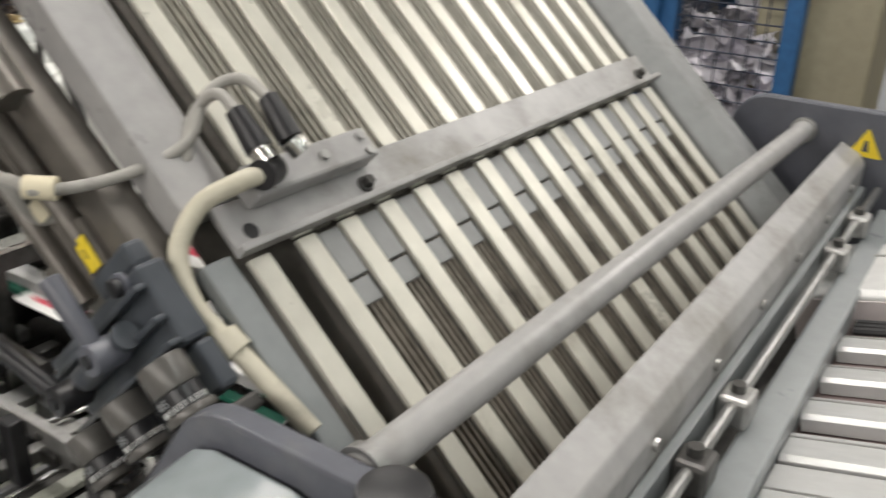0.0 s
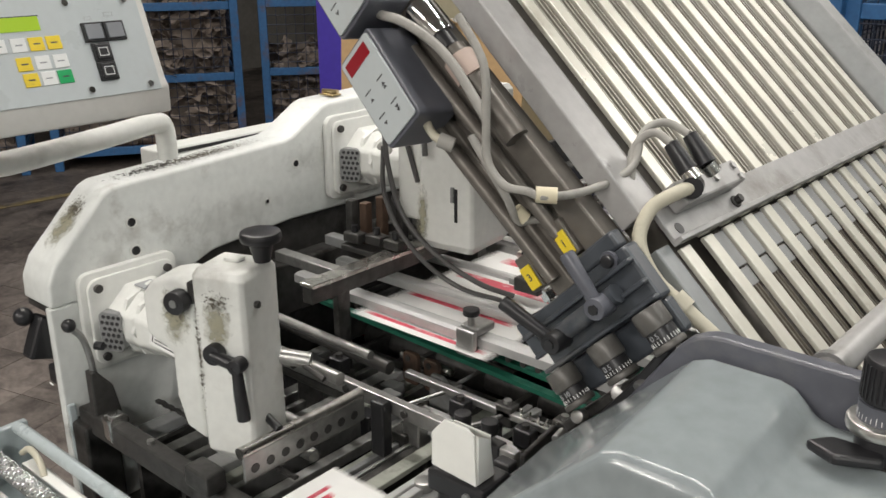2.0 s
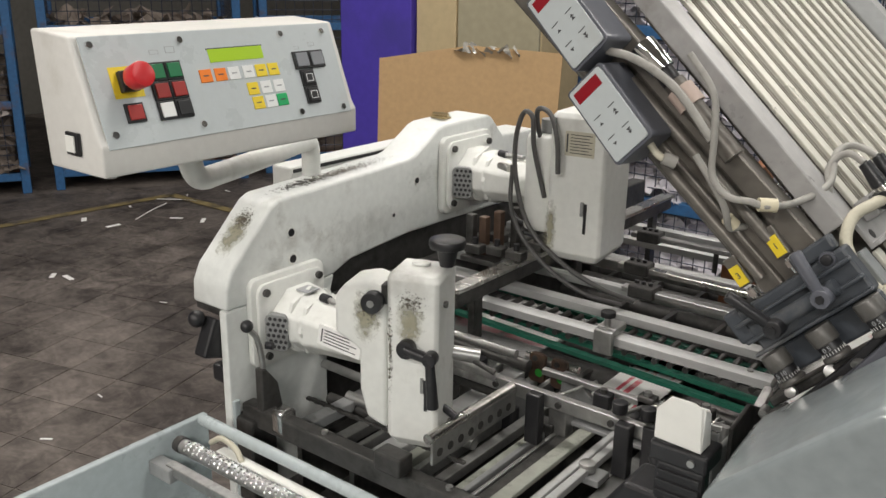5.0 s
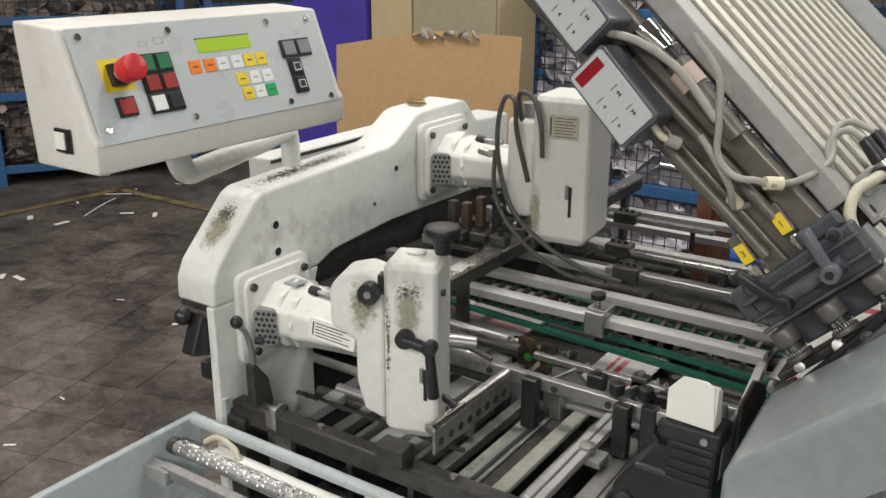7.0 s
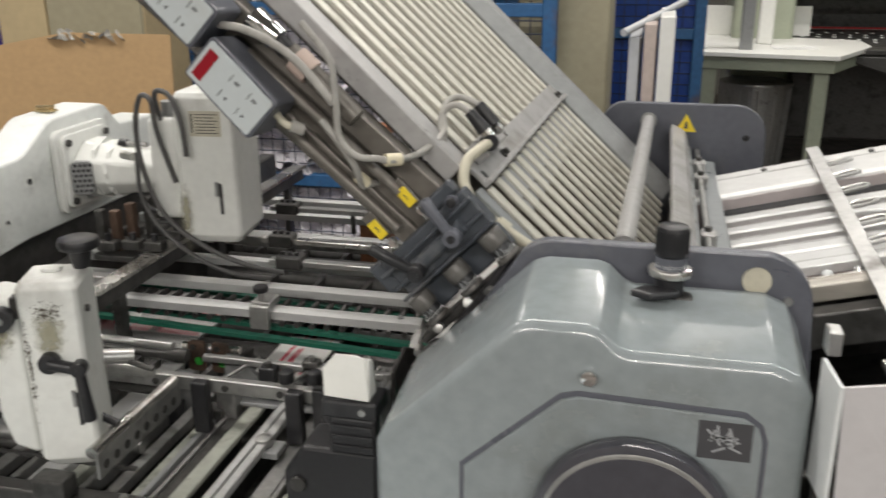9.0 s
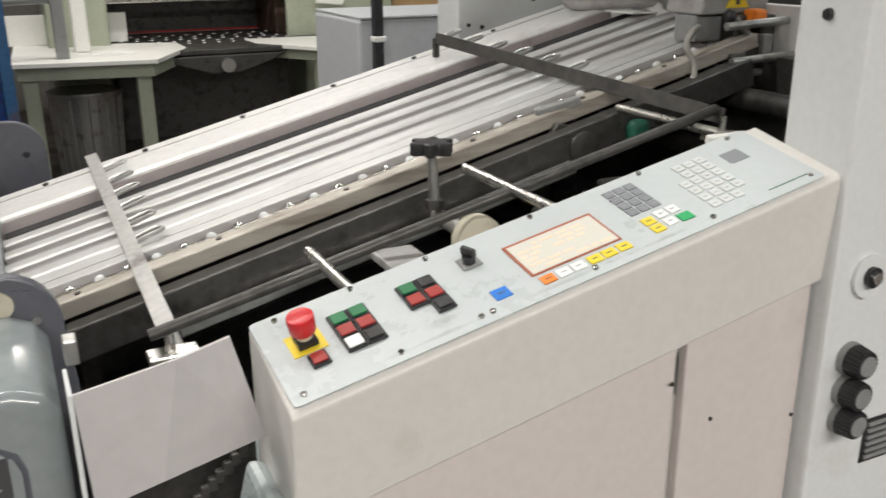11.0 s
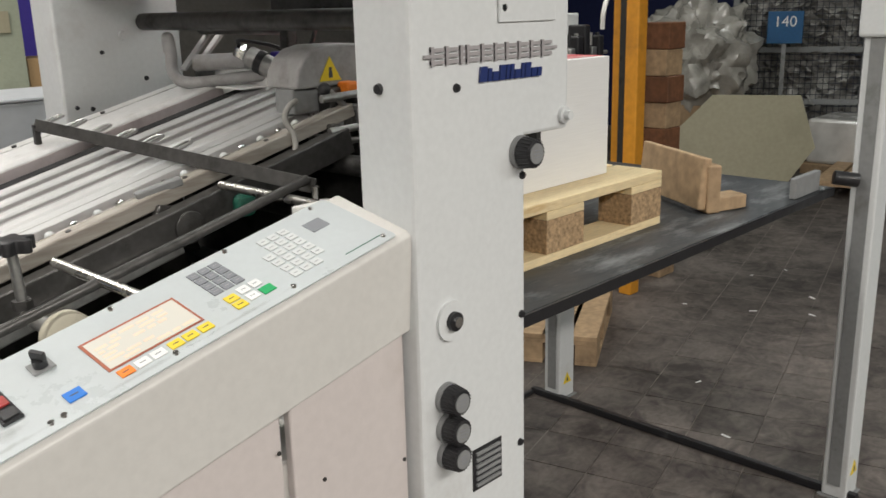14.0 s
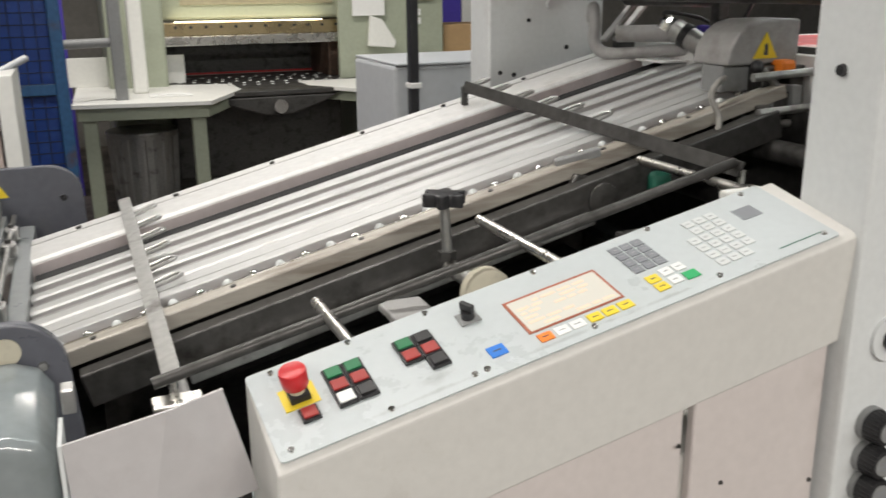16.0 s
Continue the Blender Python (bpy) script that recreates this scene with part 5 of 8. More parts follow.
part("near_strip", tbox(-0.06, 1.20, 0.492, 0.528, -0.022, 0.004, 0.003), mat("buff_anodised_strip", (0.40, 0.375, 0.33), 0.4, 0.2, grain=30, vary=0.1, streak=(0.4, 3, 3), dirt=(0.24, 0.205, 0.17), dirt_amount=0.4, dirt_scale=9), ft, "buff coloured side strip")
part("strip_groove", tbox(-0.06, 1.20, 0.518, 0.5205, 0.0042, 0.0052), M_steel, ft)
for x in (0.0, 0.2, 0.4, 0.62, 0.83, 1.0):
    part("strip_screw", rod(TB @ Vector((x * K, 0.505, 0.004)), TB @ Vector((x * K, 0.505, 0.006)), 0.0045, 10), M_oily, ft)
part("ball_channel", tbox(-0.07, 1.20, 0.5285, 0.5625, -0.026, -0.014), M_oily, ft)
for i in range(30):
    x = -0.05 + 0.041 * i
    part("ball", ball(TB @ Vector((x * K, 0.547, -0.005)), 0.0085, seg=12), M_chrome if i % 2 else M_keypale, ft, smooth=True)
part("side_bar", tbox(-0.03, 1.15, 0.455, 0.488, -0.075, -0.024, 0.003), M_oily, ft, "dark steel side bar")
part("front_bar", tbox(0.10, 0.75, 0.425, 0.447, -0.085, -0.066, 0.003), M_zinc, ft)
part("side_frame", tbox(-0.06, 0.98, 0.30, 0.318, -0.40, -0.17, 0.004), M_oily, ft)
part("floor_sheet", tbox(-0.04, 0.85, 0.15, 0.298, -0.20, -0.19, 0.002), M_bluegrey, ft, "greenish grey inner sheet")
part("base_tray", tbox(-0.05, 1.0, 0.13, 1.09, -0.42, -0.40), M_oily, ft)
part("far_frame", tbox(-0.12, 1.1, 1.09, 1.108, -0.5, -0.031, 0.004), M_oily, ft)

for x0, x1, lab in ((0.085, 0.085, "grey steel hold-down bar across the feed table"), (0.80, 0.905, "dark steel hold-down bar across the feed table")):
    c = thing("hold_down_bar", x0, 0.7, 1.2, lab, "hold-down bar", "hold-down bars")
    z0, z1 = (1.20, 1.155) if x0 < 0.3 else (1.405, 1.352)
    ya, yb = (1.13, 0.285) if x0 < 0.3 else (1.02, 0.25)
    d = Vector((x1 - x0, yb - ya, z1 - z0))
    m = frame_of((x0, ya, z0), d, (1, 0, 0.25) if x0 < 0.3 else (0.3, 0.05, 1))
    part("bar", box(0, d.length, -0.012, 0.012, -0.002, 0.003, 0.0008, m=m), M_zinc if x0 < 0.3 else M_oily, c)
    part("foot", box(x1 - 0.028, x1 + 0.034, yb - 0.02, yb + 0.016, z1 - 0.036, z1 - 0.026, 0.002), M_steel, c, "bright steel foot")
    part("stem", rod((x1, yb, z1 - 0.028), (x1, yb, z1), 0.006, 12), M_steel, c)
    part("hook", box(x0 - 0.006, x0 + 0.006, ya - 0.006, ya + 0.006, z0 - 0.04, z0, 0.001), M_oily, c)
    for i in range(6):
        y = 0.60 + 0.08 * i
        t = (ya - y) / (ya - yb)
        xx, zz = x0 + (x1 - x0) * t, z0 + (z1 - z0) * t
        part("spring_clip", hose([(xx + 0.010, y, zz + 0.003), (xx + 0.042, y, zz + 0.014), (xx + 0.052, y + 0.011, zz + 0.016), (xx + 0.042, y + 0.022, zz + 0.014), (xx + 0.010, y + 0.022, zz + 0.003)], 0.0032, 8), M_zinc, c, smooth=True)
lr = thing("long_rod", 0.45, 0.25, 1.25, "long dark steel rod in front of the feed table", "rod")
part("rod", rod((0.06, 0.262, 1.163), (0.90, 0.262, 1.362), 0.0075, 16), M_oily, lr, smooth=True)
kb = thing("star_knob", 0.49, 0.38, 1.3, "black star grip knob on a threaded spindle", "knob")
kx, ky, kz = 0.488, 0.385, 1.318
star = []
for i in range(48):
    a = 2 * math.pi * i / 48
    r = 0.0275 + 0.0065 * math.cos(6 * a)
    star.append((kx + r * math.cos(a), ky + r * math.sin(a)))
g = prism(star, "z", kz - 0.006, kz + 0.013, 0.003)
part("grip", g, M_black, kb, smooth=True)
part("spindle", rod((kx + 0.004, ky, kz - 0.075), (kx, ky, kz - 0.006), 0.0075, 12), M_zinc, kb, smooth=True)
part("nut", rod((kx + 0.004, ky, kz - 0.088), (kx + 0.004, ky, kz - 0.075), 0.014, 6), M_oily, kb)
sp = thing("side_stop_unit", 0.70, 0.42, 1.28, "dark side lay bracket with wheel on the table edge", "bracket")
part("arm", box(-0.03, 0.05, -0.008, 0.008, 0, 0.016, 0.003, m=TB @ pose(0.74, 0.43, 0.012, 0, 0, -12)), M_midgrey, sp)
part("wheel", rod((0.745, 0.375, 1.275), (0.745, 0.405, 1.275), 0.028, 28, bevel=0.003), M_oily, sp, smooth=True)
part("bracket", prism([(0.66, 1.235), (0.78, 1.25), (0.77, 1.30), (0.71, 1.315)], "y", 0.406, 0.42, 0.003), M_oily, sp)
part("green_fitting", box(0.83, 0.87, 0.36, 0.39, 1.275, 1.315, 0.012, seg=3), M_greenbelt, sp, "green plastic fitting")
sp.location += Vector((0.055, 0.075, 0.0))
for i, (x, y0, y1, dz) in enumerate(((0.55, 0.146, 0.40, 0.006), (0.277, 0.146, 0.32, 0.010), (0.857, 0.146, 0.44, -0.012), (0.10, 0.15, 0.36, -0.045))):
    z = 1.137 + 0.25 * x + dz
    solo("cross_rod", rod((x, y0, z), (x, y1, z), 0.0075, 16), M_steel if i != 3 else M_railgrey, "bright steel cross rod under the table edge", "rod", "cross rods under the table", smooth=True)
wl = thing("drive_pulley", 0.44, 0.33, 1.13, "pale round drive pulley under the table edge", "pulley")
part("disc", rod((0.50, 0.255, 1.215), (0.50, 0.28, 1.215), 0.035, 36, bevel=0.004), M_hosecream, wl, smooth=True)
part("shaft", rod((0.50, 0.28, 1.215), (0.50, 0.392, 1.215), 0.012, 16), M_zinc, wl, smooth=True)
mt = thing("drive_motor", 0.33, 0.33, 1.05, "grey cylinder motor under the feed table", "motor")
part("can", rod((0.25, 0.33, 1.02), (0.25, 0.44, 1.04), 0.035, 28, bevel=0.004), M_bluegrey, mt, smooth=True)
part("plate", box(0.355, 0.415, 0.16, 0.30, 1.20, 1.212, 0.003), M_railgrey, mt)
for i in range(5):
    solo("bearing_block", box(0.30 + 0.12 * i, 0.35 + 0.12 * i, 0.325, 0.39, 1.05 + 0.03 * i, 1.12 + 0.03 * i, 0.006), M_oily, "oily black bearing block under the table", "bearing block", "bearing blocks")

# suction head, ducts and motors at the feeder mouth
sh = thing("suction_head", 1.16, 0.56, 1.4, "grey suction head housing with a warning triangle", "suction head")
part("housing", prism([(1.095, 1.473), (1.100, 1.502), (1.118, 1.530), (1.140, 1.545), (1.172, 1.552), (1.255, 1.552), (1.255, 1.473)], "y", 0.53, 0.63, 0.005), M_railgrey, sh)
part("base", box(1.098, 1.160, 0.545, 0.605, 1.424, 1.4725, 0.004), M_midgrey, sh)
w = part("warning_sign", prism([(1.150, 1.484), (1.204, 1.484), (1.177, 1.530)], "y", 0.5275, 0.5295), M_yellow, sh, "yellow warning triangle")
part("mark", prism([(1.172, 1.490), (1.182, 1.490), (1.180, 1.510), (1.174, 1.510)], "y", 0.5268, 0.5274), M_ink, w)
part("orange_knob", box(1.190, 1.222, 0.495, 0.528, 1.452, 1.482, 0.006), M_orange, sh, "orange plastic knob")
part("clamp_knob", ball((1.150, 0.515, 1.470), 0.013), M_black, sh, "black ball knob", True)
part("clamp_arm", box(0, 0.055, -0.008, 0.008, -0.004, 0.004, 0.002, m=frame_of((1.155, 0.508, 1.468), (0.7, -0.1, -0.7), (0, 1, 0))), M_zinc, sh)
part("head_post", box(1.165, 1.205, 0.515, 0.56, 1.34, 1.472, 0.005), M_oily, sh)
part("head_post", box(1.215, 1.25, 0.50, 0.56, 1.30, 1.472, 0.005), M_oily, sh)
for y, z in ((0.49, 1.455), (0.47, 1.395), (0.50, 1.365)):
    part("spindle", rod((1.12, y, z), (1.29, y - 0.02, z + 0.01), 0.0075, 12), M_zinc, sh, smooth=True)
for i in range(9):
    rr = random.Random(30 + i)
    x, y = 1.115 + 0.016 * i, 0.47 + rr.uniform(0, 0.05)
    part("fitting", box(x, x + 0.022, y, y + 0.035, 1.315 + rr.uniform(0, 0.05), 1.385 + rr.uniform(0, 0.055), 0.004), M_oily if i % 3 else M_midgrey, sh)
dc = thing("air_duct", 1.15, 1.0, 1.45, "grey curved air duct pipe at the feeder mouth", "air duct")
part("pipe", hose([(1.150, 1.075, 1.535), (1.140, 1.06, 1.562), (1.131, 1.04, 1.558), (1.128, 1.03, 1.525), (1.129, 1.03, 1.488), (1.142, 1.01, 1.466), (1.175, 0.96, 1.466), (1.225, 0.90, 1.474), (1.27, 0.84, 1.480)], 0.0135, 16), M_railgrey, dc, smooth=True)
part("pipe", rod((1.158, 0.98, 1.508), (1.245, 0.86, 1.513), 0.0185, 20), M_railgrey, dc, smooth=True)
for k in (0.0, 0.035):
    part("strut", box(0, 0.12, -0.012, 0.012, -0.004, 0.004, 0.002, m=frame_of((1.195 + k, 1.10, 1.486), (0.69, 0, 0.72), (0, 1, 0))), M_railgrey, dc)
mm = thing("vacuum_motor", 1.24, 0.84, 1.5, "chrome and black vacuum motor with cables", "motor")
part("body", rod((1.225, 0.868, 1.522), (1.262, 0.80, 1.484), 0.024, 24, bevel=0.004), M_zinc, mm, smooth=True)
part("band", rod((1.236, 0.848, 1.511), (1.243, 0.835, 1.504), 0.0265, 24), M_black, mm, smooth=True)
part("cap", rod((1.212, 0.892, 1.536), (1.225, 0.868, 1.522), 0.020, 6, bevel=0.003), M_chrome, mm, smooth=True)
part("flange", rod((1.258, 0.808, 1.489), (1.266, 0.793, 1.480), 0.031, 24), M_midgrey, mm, smooth=True)
part("blue_fitting", box(1.262, 1.285, 0.80, 0.84, 1.515, 1.53, 0.004), M_purple, mm, "violet blue plastic fitting")
part("cable", hose([(1.215, 0.885, 1.545), (1.20, 0.86, 1.557), (1.24, 0.80, 1.545), (1.26, 0.74, 1.52)], 0.0045), M_black, mm, smooth=True)
part("cable", hose([(1.26, 0.70, 1.53), (1.25, 0.66, 1.575), (1.22, 0.62, 1.60), (1.20, 0.56, 1.62)], 0.0045), M_black, mm, smooth=True)
part("cable", hose([(1.095, 0.535, 1.452), (1.055, 0.505, 1.446), (1.041, 0.50, 1.425), (1.050, 0.487, 1.392), (1.040, 0.475, 1.366), (1.028, 0.468, 1.345)], 0.0055), M_hose, mm, smooth=True)
fb = thing("feeder_mechanism", 1.2, 0.7, 1.4, "dark feeder mechanism with bars and drive shafts", "feeder mechanism")
for i, (y0, y1, z) in enumerate(((0.1, 1.18, 1.60), (0.1, 1.18, 1.33), (0.1, 1.18, 1.22))):
    part("shaft", rod((1.15, y0, z), (1.15, y1, z), 0.02, 16), M_oily, fb, smooth=True)
part("roller", rod((1.262, 1.10, 1.586), (1.250, 0.75, 1.588), 0.020, 20), M_oily, fb, smooth=True)
part("tall_plate", box(1.275, 1.287, 0.10, 1.18, 1.38, 1.50), M_oily, fb)
part("tall_bar", box(1.235, 1.262, 0.735, 0.765, 1.52, 1.66, 0.004), M_oily, fb)
part("upper_beam", box(1.20, 1.25, 0.10, 0.74, 1.615, 1.65, 0.004), M_oily, fb)
part("back_wall", box(1.21, 1.23, 0.10, 1.18, 0.9, 1.40), M_oily, fb)
part("mouth_plate", box(1.18, 1.26, 0.84, 0.94, 1.452, 1.456), M_paper, fb)

# ---- operating console ----
co = thing("operating_console", 0.5, 0.06, 0, "cream operating console with a sloping key panel and cupboard doors", "console")


def zf(x):
    return 1.1414 + 0.2226 * x


def con_slab():
    bm = bm_new()
    outline = ((-0.012, -0.006), (-0.006, 0.0), (0.138, 0.0315), (0.142, 0.026), (0.142, -0.14), (-0.002, -0.140))
    rings = []
    for x in (0.150, 0.858):
        rings.append([bm.verts.new((x + (0.022 if z < -0.1 and x > 0.5 else 0), y, zf(x) + z - 0.003)) for y, z in outline])
    n = len(outline)
    for i in range(n):
        bm.faces.new((rings[0][i], rings[1][i], rings[1][(i + 1) % n], rings[0][(i + 1) % n]))
    bm.faces.new(rings[0]), bm.faces.new(rings[1][::-1])
    bmesh.ops.recalc_face_normals(bm, faces=bm.faces)
    soften(bm, bm.faces[:], 0.003, 2)
    return bm


part("hood", con_slab(), M_cream, co)
part("cupboard", box(0.16, 0.875, 0.022, 0.14, 0.08, 1.06, 0.004), M_cream, co)
M_door = mat("pinkish_cream_paint", (0.60, 0.55, 0.53), 0.45, grain=80, vary=0.03, dirt=(0.45, 0.41, 0.38), dirt_amount=0.06, dirt_scale=5)
dr = prism([(0.155, 0.12), (0.640, 0.12), (0.640, zf(0.64) - 0.148), (0.155, zf(0.155) - 0.148)], "y", 0.010, 0.0215, 0.003)
part("door", dr, M_door, co)
dr = prism([(0.652, 0.12), (0.852, 0.12), (0.852, zf(0.852) - 0.148), (0.652, zf(0.652) - 0.148)], "y", 0.006, 0.021, 0.003)
part("door", dr, M_door, co)
for x, z in ((0.632, 1.085), (0.70, 1.02), (0.845, 0.99)):
    b = bm_new()
    screw(b, (x, 0.006, z), 0.0032, (0, -1, 0), 0.002)
    part("screw", b, M_oily, co)
part("plinth", box(0.16, 0.85, 0.04, 0.135, 0.0, 0.08), M_oily, co)
part("joint_bracket", box(0.79, 0.857, 0.144, 0.160, 1.28, 1.352, 0.003), M_white, co)
# local frame of the panel: x along, y up the panel, z out of it
PN = frame_of((0, 0, 1.1414), (1, 0, 0.2226), (0, 1, 0.23))
KX, KY = math.hypot(1, 0.2226), math.hypot(1, 0.23)


def cb_(x0, x1, y0, y1, z0, z1, bevel=0.0, bm=None):
    return box(x0 * KX, x1 * KX, y0 * KY, y1 * KY, z0, z1, bevel, bm, PN)


pn = part("panel", prism(rounded((0.836 - 0.155) * KX, 0.143 * KY, 0.006, 3, 0.4955 * KX, 0.0645 * KY), "z", 0.0002, 0.0024, 0.0006, m=PN), M_panel, co, "grey white operating panel")
for x, y in ((0.169, 0.003), (0.273, 0.003), (0.366, 0.004), (0.380, 0.0045), (0.508, 0.003), (0.672, 0.003), (0.822, 0.003), (0.182, 0.124), (0.271, 0.127), (0.364, 0.127), (0.504, 0.127), (0.664, 0.127), (0.806, 0.126)):
    b = bm_new()
    screw(b, PN @ Vector((x * KX, y * KY + 0.002, 0.0024)), 0.0042, PN.to_3x3() @ Vector((0, 0, 1)), 0.0022)
    part("screw", b, M_chrome, pn)


def key(x, y, w, h, material, label="", up=0.0042, mark=None, parent=None, fr=None):
    m = fr or PN
    kk = part("key", box(x - w / 2, x + w / 2, y - h / 2, y + h / 2, 0.0026, up, 0.0006, m=m), material, parent or pn, label)
    if mark is not None:
        part("symbol", box(x - w * 0.22, x + w * 0.22, y - h * 0.05, y + h * 0.05, up, up + 0.0003, m=m), mark, kk)
    return kk


def push_block(x, y, rows, parent, fr, cw=0.0205, chh=0.0215, dark=True):
    """A black bezel with square push buttons."""
    n_r, n_c = len(rows), max(len(r) for r in rows)
    for i, r in enumerate(rows):
        for j, c in enumerate(r):
            if c is None:
                continue
            cx, cy = x + (j - (n_c - 1) / 2) * cw, y - (i - (n_r - 1) / 2) * chh
            bz = part("bezel", box(cx - cw * 0.49, cx + cw * 0.49, cy - chh * 0.49, cy + chh * 0.49, 0.0026, 0.0065, 0.0008, m=fr), M_black, parent, "black button bezel")
            bt = part("button", box(cx - cw * 0.38, cx + cw * 0.38, cy - chh * 0.38, cy + chh * 0.38, 0.0066, 0.0090, 0.001, m=fr), c, bz)
            if c in (M_keygreen, M_keyred):
                ring = M_ink if c is M_keyred else M_keywhite
                tagged(bt, "red push button" if c is M_keyred else "green push button")


def estop(x, y, parent, fr, s=1.0):
    ypl = part("yellow_plate", box(x - 0.019 * s, x + 0.019 * s, y - 0.018 * s, y + 0.018 * s, 0.0026, 0.0036, m=fr), M_yellow, parent, "yellow plate of the stop button")
    part("base", box(x - 0.011 * s, x + 0.011 * s, y - 0.012 * s, y + 0.012 * s, 0.0037, 0.011 * s, 0.001, m=fr), M_black, ypl)
    part("neck", rod(fr @ Vector((x, y, 0.011 * s)), fr @ Vector((x, y, 0.018 * s)), 0.0085 * s, 18), M_tape, ypl, smooth=True)
    part("stop_button", rod(fr @ Vector((x, y, 0.018 * s)), fr @ Vector((x, y, 0.040 * s)), 0.0140 * s, 28, r2=0.0150 * s, bevel=0.003), M_red, ypl, "red mushroom stop button", True)


estop(0.198 * KX, 0.074 * KY, pn, PN)
push_block(0.200 * KX, 0.041 * KY, [[M_keyred]], pn, PN)
push_block(0.2505 * KX, 0.064 * KY, [[M_keygreen, M_keygreen], [M_keyred, M_keyred], [M_keywhite, M_black]], pn, PN, 0.0225, 0.0218)
push_block(0.332 * KX, 0.066 * KY, [[M_keygreen, M_black], [M_keyred, M_keyred], [None, M_black]], pn, PN, 0.0225, 0.0218)
sw = part("switch_base", cb_(0.389, 0.413, 0.082, 0.104, 0.0026, 0.005, 0.001), M_midgrey, pn)
part("turn_knob", rod(PN @ Vector((0.401 * KX, 0.093 * KY, 0.005)), PN @ Vector((0.401 * KX, 0.093 * KY, 0.014)), 0.008, 16), M_black, sw, smooth=True)
part("turn_grip", box(-0.003, 0.003, -0.009, 0.009, 0.014, 0.024, 0.001, m=PN @ pose(0.401 * KX, 0.093 * KY, 0, 0, 0, 25)), M_black, sw)
key(0.402 * KX, 0.026 * KY, 0.02, 0.018, M_blue, "blue key", mark=M_ink)
bz = part("screen_frame", cb_(0.4435, 0.5635, 0.0305, 0.0945, 0.0026, 0.0036, 0.0004), mat("reddish_screen_frame", (0.36, 0.10, 0.05), 0.5), pn, "reddish brown screen frame")
scn = part("screen", cb_(0.447, 0.560, 0.033, 0.090, 0.0037, 0.0042), M_screen, bz, "pale glowing screen")
b = bm_new()
rnd = random.Random(2)
for i in range(6):
    x = 0.452
    while x < 0.545:
        w = rnd.uniform(0.006, 0.02)
        if rnd.random() < 0.75:
            cb_(x, min(x + w, 0.555), 0.079 - 0.0085 * i, 0.083 - 0.0085 * i, 0.0043, 0.0045, 0, b)
        x += w + 0.004
part("screen_text", b, glow("faded_orange_text", (0.75, 0.55, 0.42), 0.3), scn, "rows of faint orange bars")
for x, c in ((0.456, M_orange), (0.476, M_keywhite), (0.495, M_keywhite), (0.517, M_yellow), (0.536, M_yellow), (0.556, M_yellow)):
    key(x * KX, 0.018 * KY, 0.017, 0.014, c, mark=M_ink if c is not M_keywhite else M_greyprint)
for i in range(3):
    for j in range(4):
        key((0.605 + 0.0155 * i) * KX, (0.111 - 0.0152 * j) * KY, 0.0135, 0.0135, M_keygrey, mark=M_greyprint)
for i, c in enumerate((M_yellow, M_yellow)):
    key(0.608 * KX, (0.040 - 0.017 * i) * KY, 0.016, 0.0145, c, mark=M_ink)
for i in range(2):
    key(0.628 * KX, (0.044 - 0.018 * i) * KY, 0.015, 0.0145, M_keywhite, mark=M_greyprint)
key(0.645 * KX, 0.044 * KY, 0.014, 0.0145, M_keywhite, mark=M_greyprint)
key(0.648 * KX, 0.024 * KY, 0.018, 0.015, M_bright_green, "green enter key")
for i in range(4):
    for j in range(6):
        if (i, j) in ((0, 0), (0, 1), (3, 5)):
            continue
        key((0.692 + 0.0165 * i) * KX, (0.108 - 0.0168 * j) * KY, 0.0135, 0.0135, M_keypale, mark=M_greyprint)
part("sensor_window", cb_(0.769, 0.797, 0.078, 0.103, 0.0025, 0.0030), M_keygrey, pn, "dark square window")
part("printed_line", cb_(0.760, 0.826, 0.008, 0.0095, 0.0025, 0.0028), M_greenbelt, pn)

# sheet-metal wedge between guard and console
M_chute = mat("pinkish_grey_sheet_paint", (0.50, 0.485, 0.49), 0.42, grain=60, vary=0.03, dirt=(0.42, 0.40, 0.40), dirt_amount=0.2, dirt_scale=6)
wg = thing("paper_chute", 0.06, 0.08, 1.1, "folded pale grey sheet metal chute beside the console", "chute")
bm = bm_new()
vs = [bm.verts.new(p) for p in ((-0.036, 0.05, 1.208), (0.060, 0.055, 1.222), (0.118, 0.085, 1.222), (0.148, 0.085, 1.10), (0.035, 0.045, 1.10), (-0.030, 0.05, 1.082))]
vb2 = [bm.verts.new(v.co + Vector((0, 0.004, 0))) for v in vs]
for a, q in ((vs, 1), (vb2, -1)):
    bm.faces.new((a[0], a[1], a[4], a[5])[::q]), bm.faces.new((a[1], a[2], a[3], a[4])[::q])
for i in range(6):
    bm.faces.new((vs[i], vs[(i + 1) % 6], vb2[(i + 1) % 6], vb2[i]))
part("sheet", bm, M_chute, wg)
part("side", prism([(0.05, 1.208), (0.142, 1.195), (0.142, 1.06), (0.05, 1.08)], "x", -0.040, -0.036), M_pillar, wg)
part("hinge", box(-0.036, -0.022, 0.145, 0.17, 1.195, 1.222, 0.002), M_zinc, wg)
solo("chain_guard", box(-0.03, 0.15, 0.15, 0.16, 0.5, 1.07, 0.002), M_oily, "dark perforated chain guard below the chute", "chain guard")
ch = thing("drive_chain", 0.06, 0.12, 0.9, "black roller chain below the chute", "drive chain")
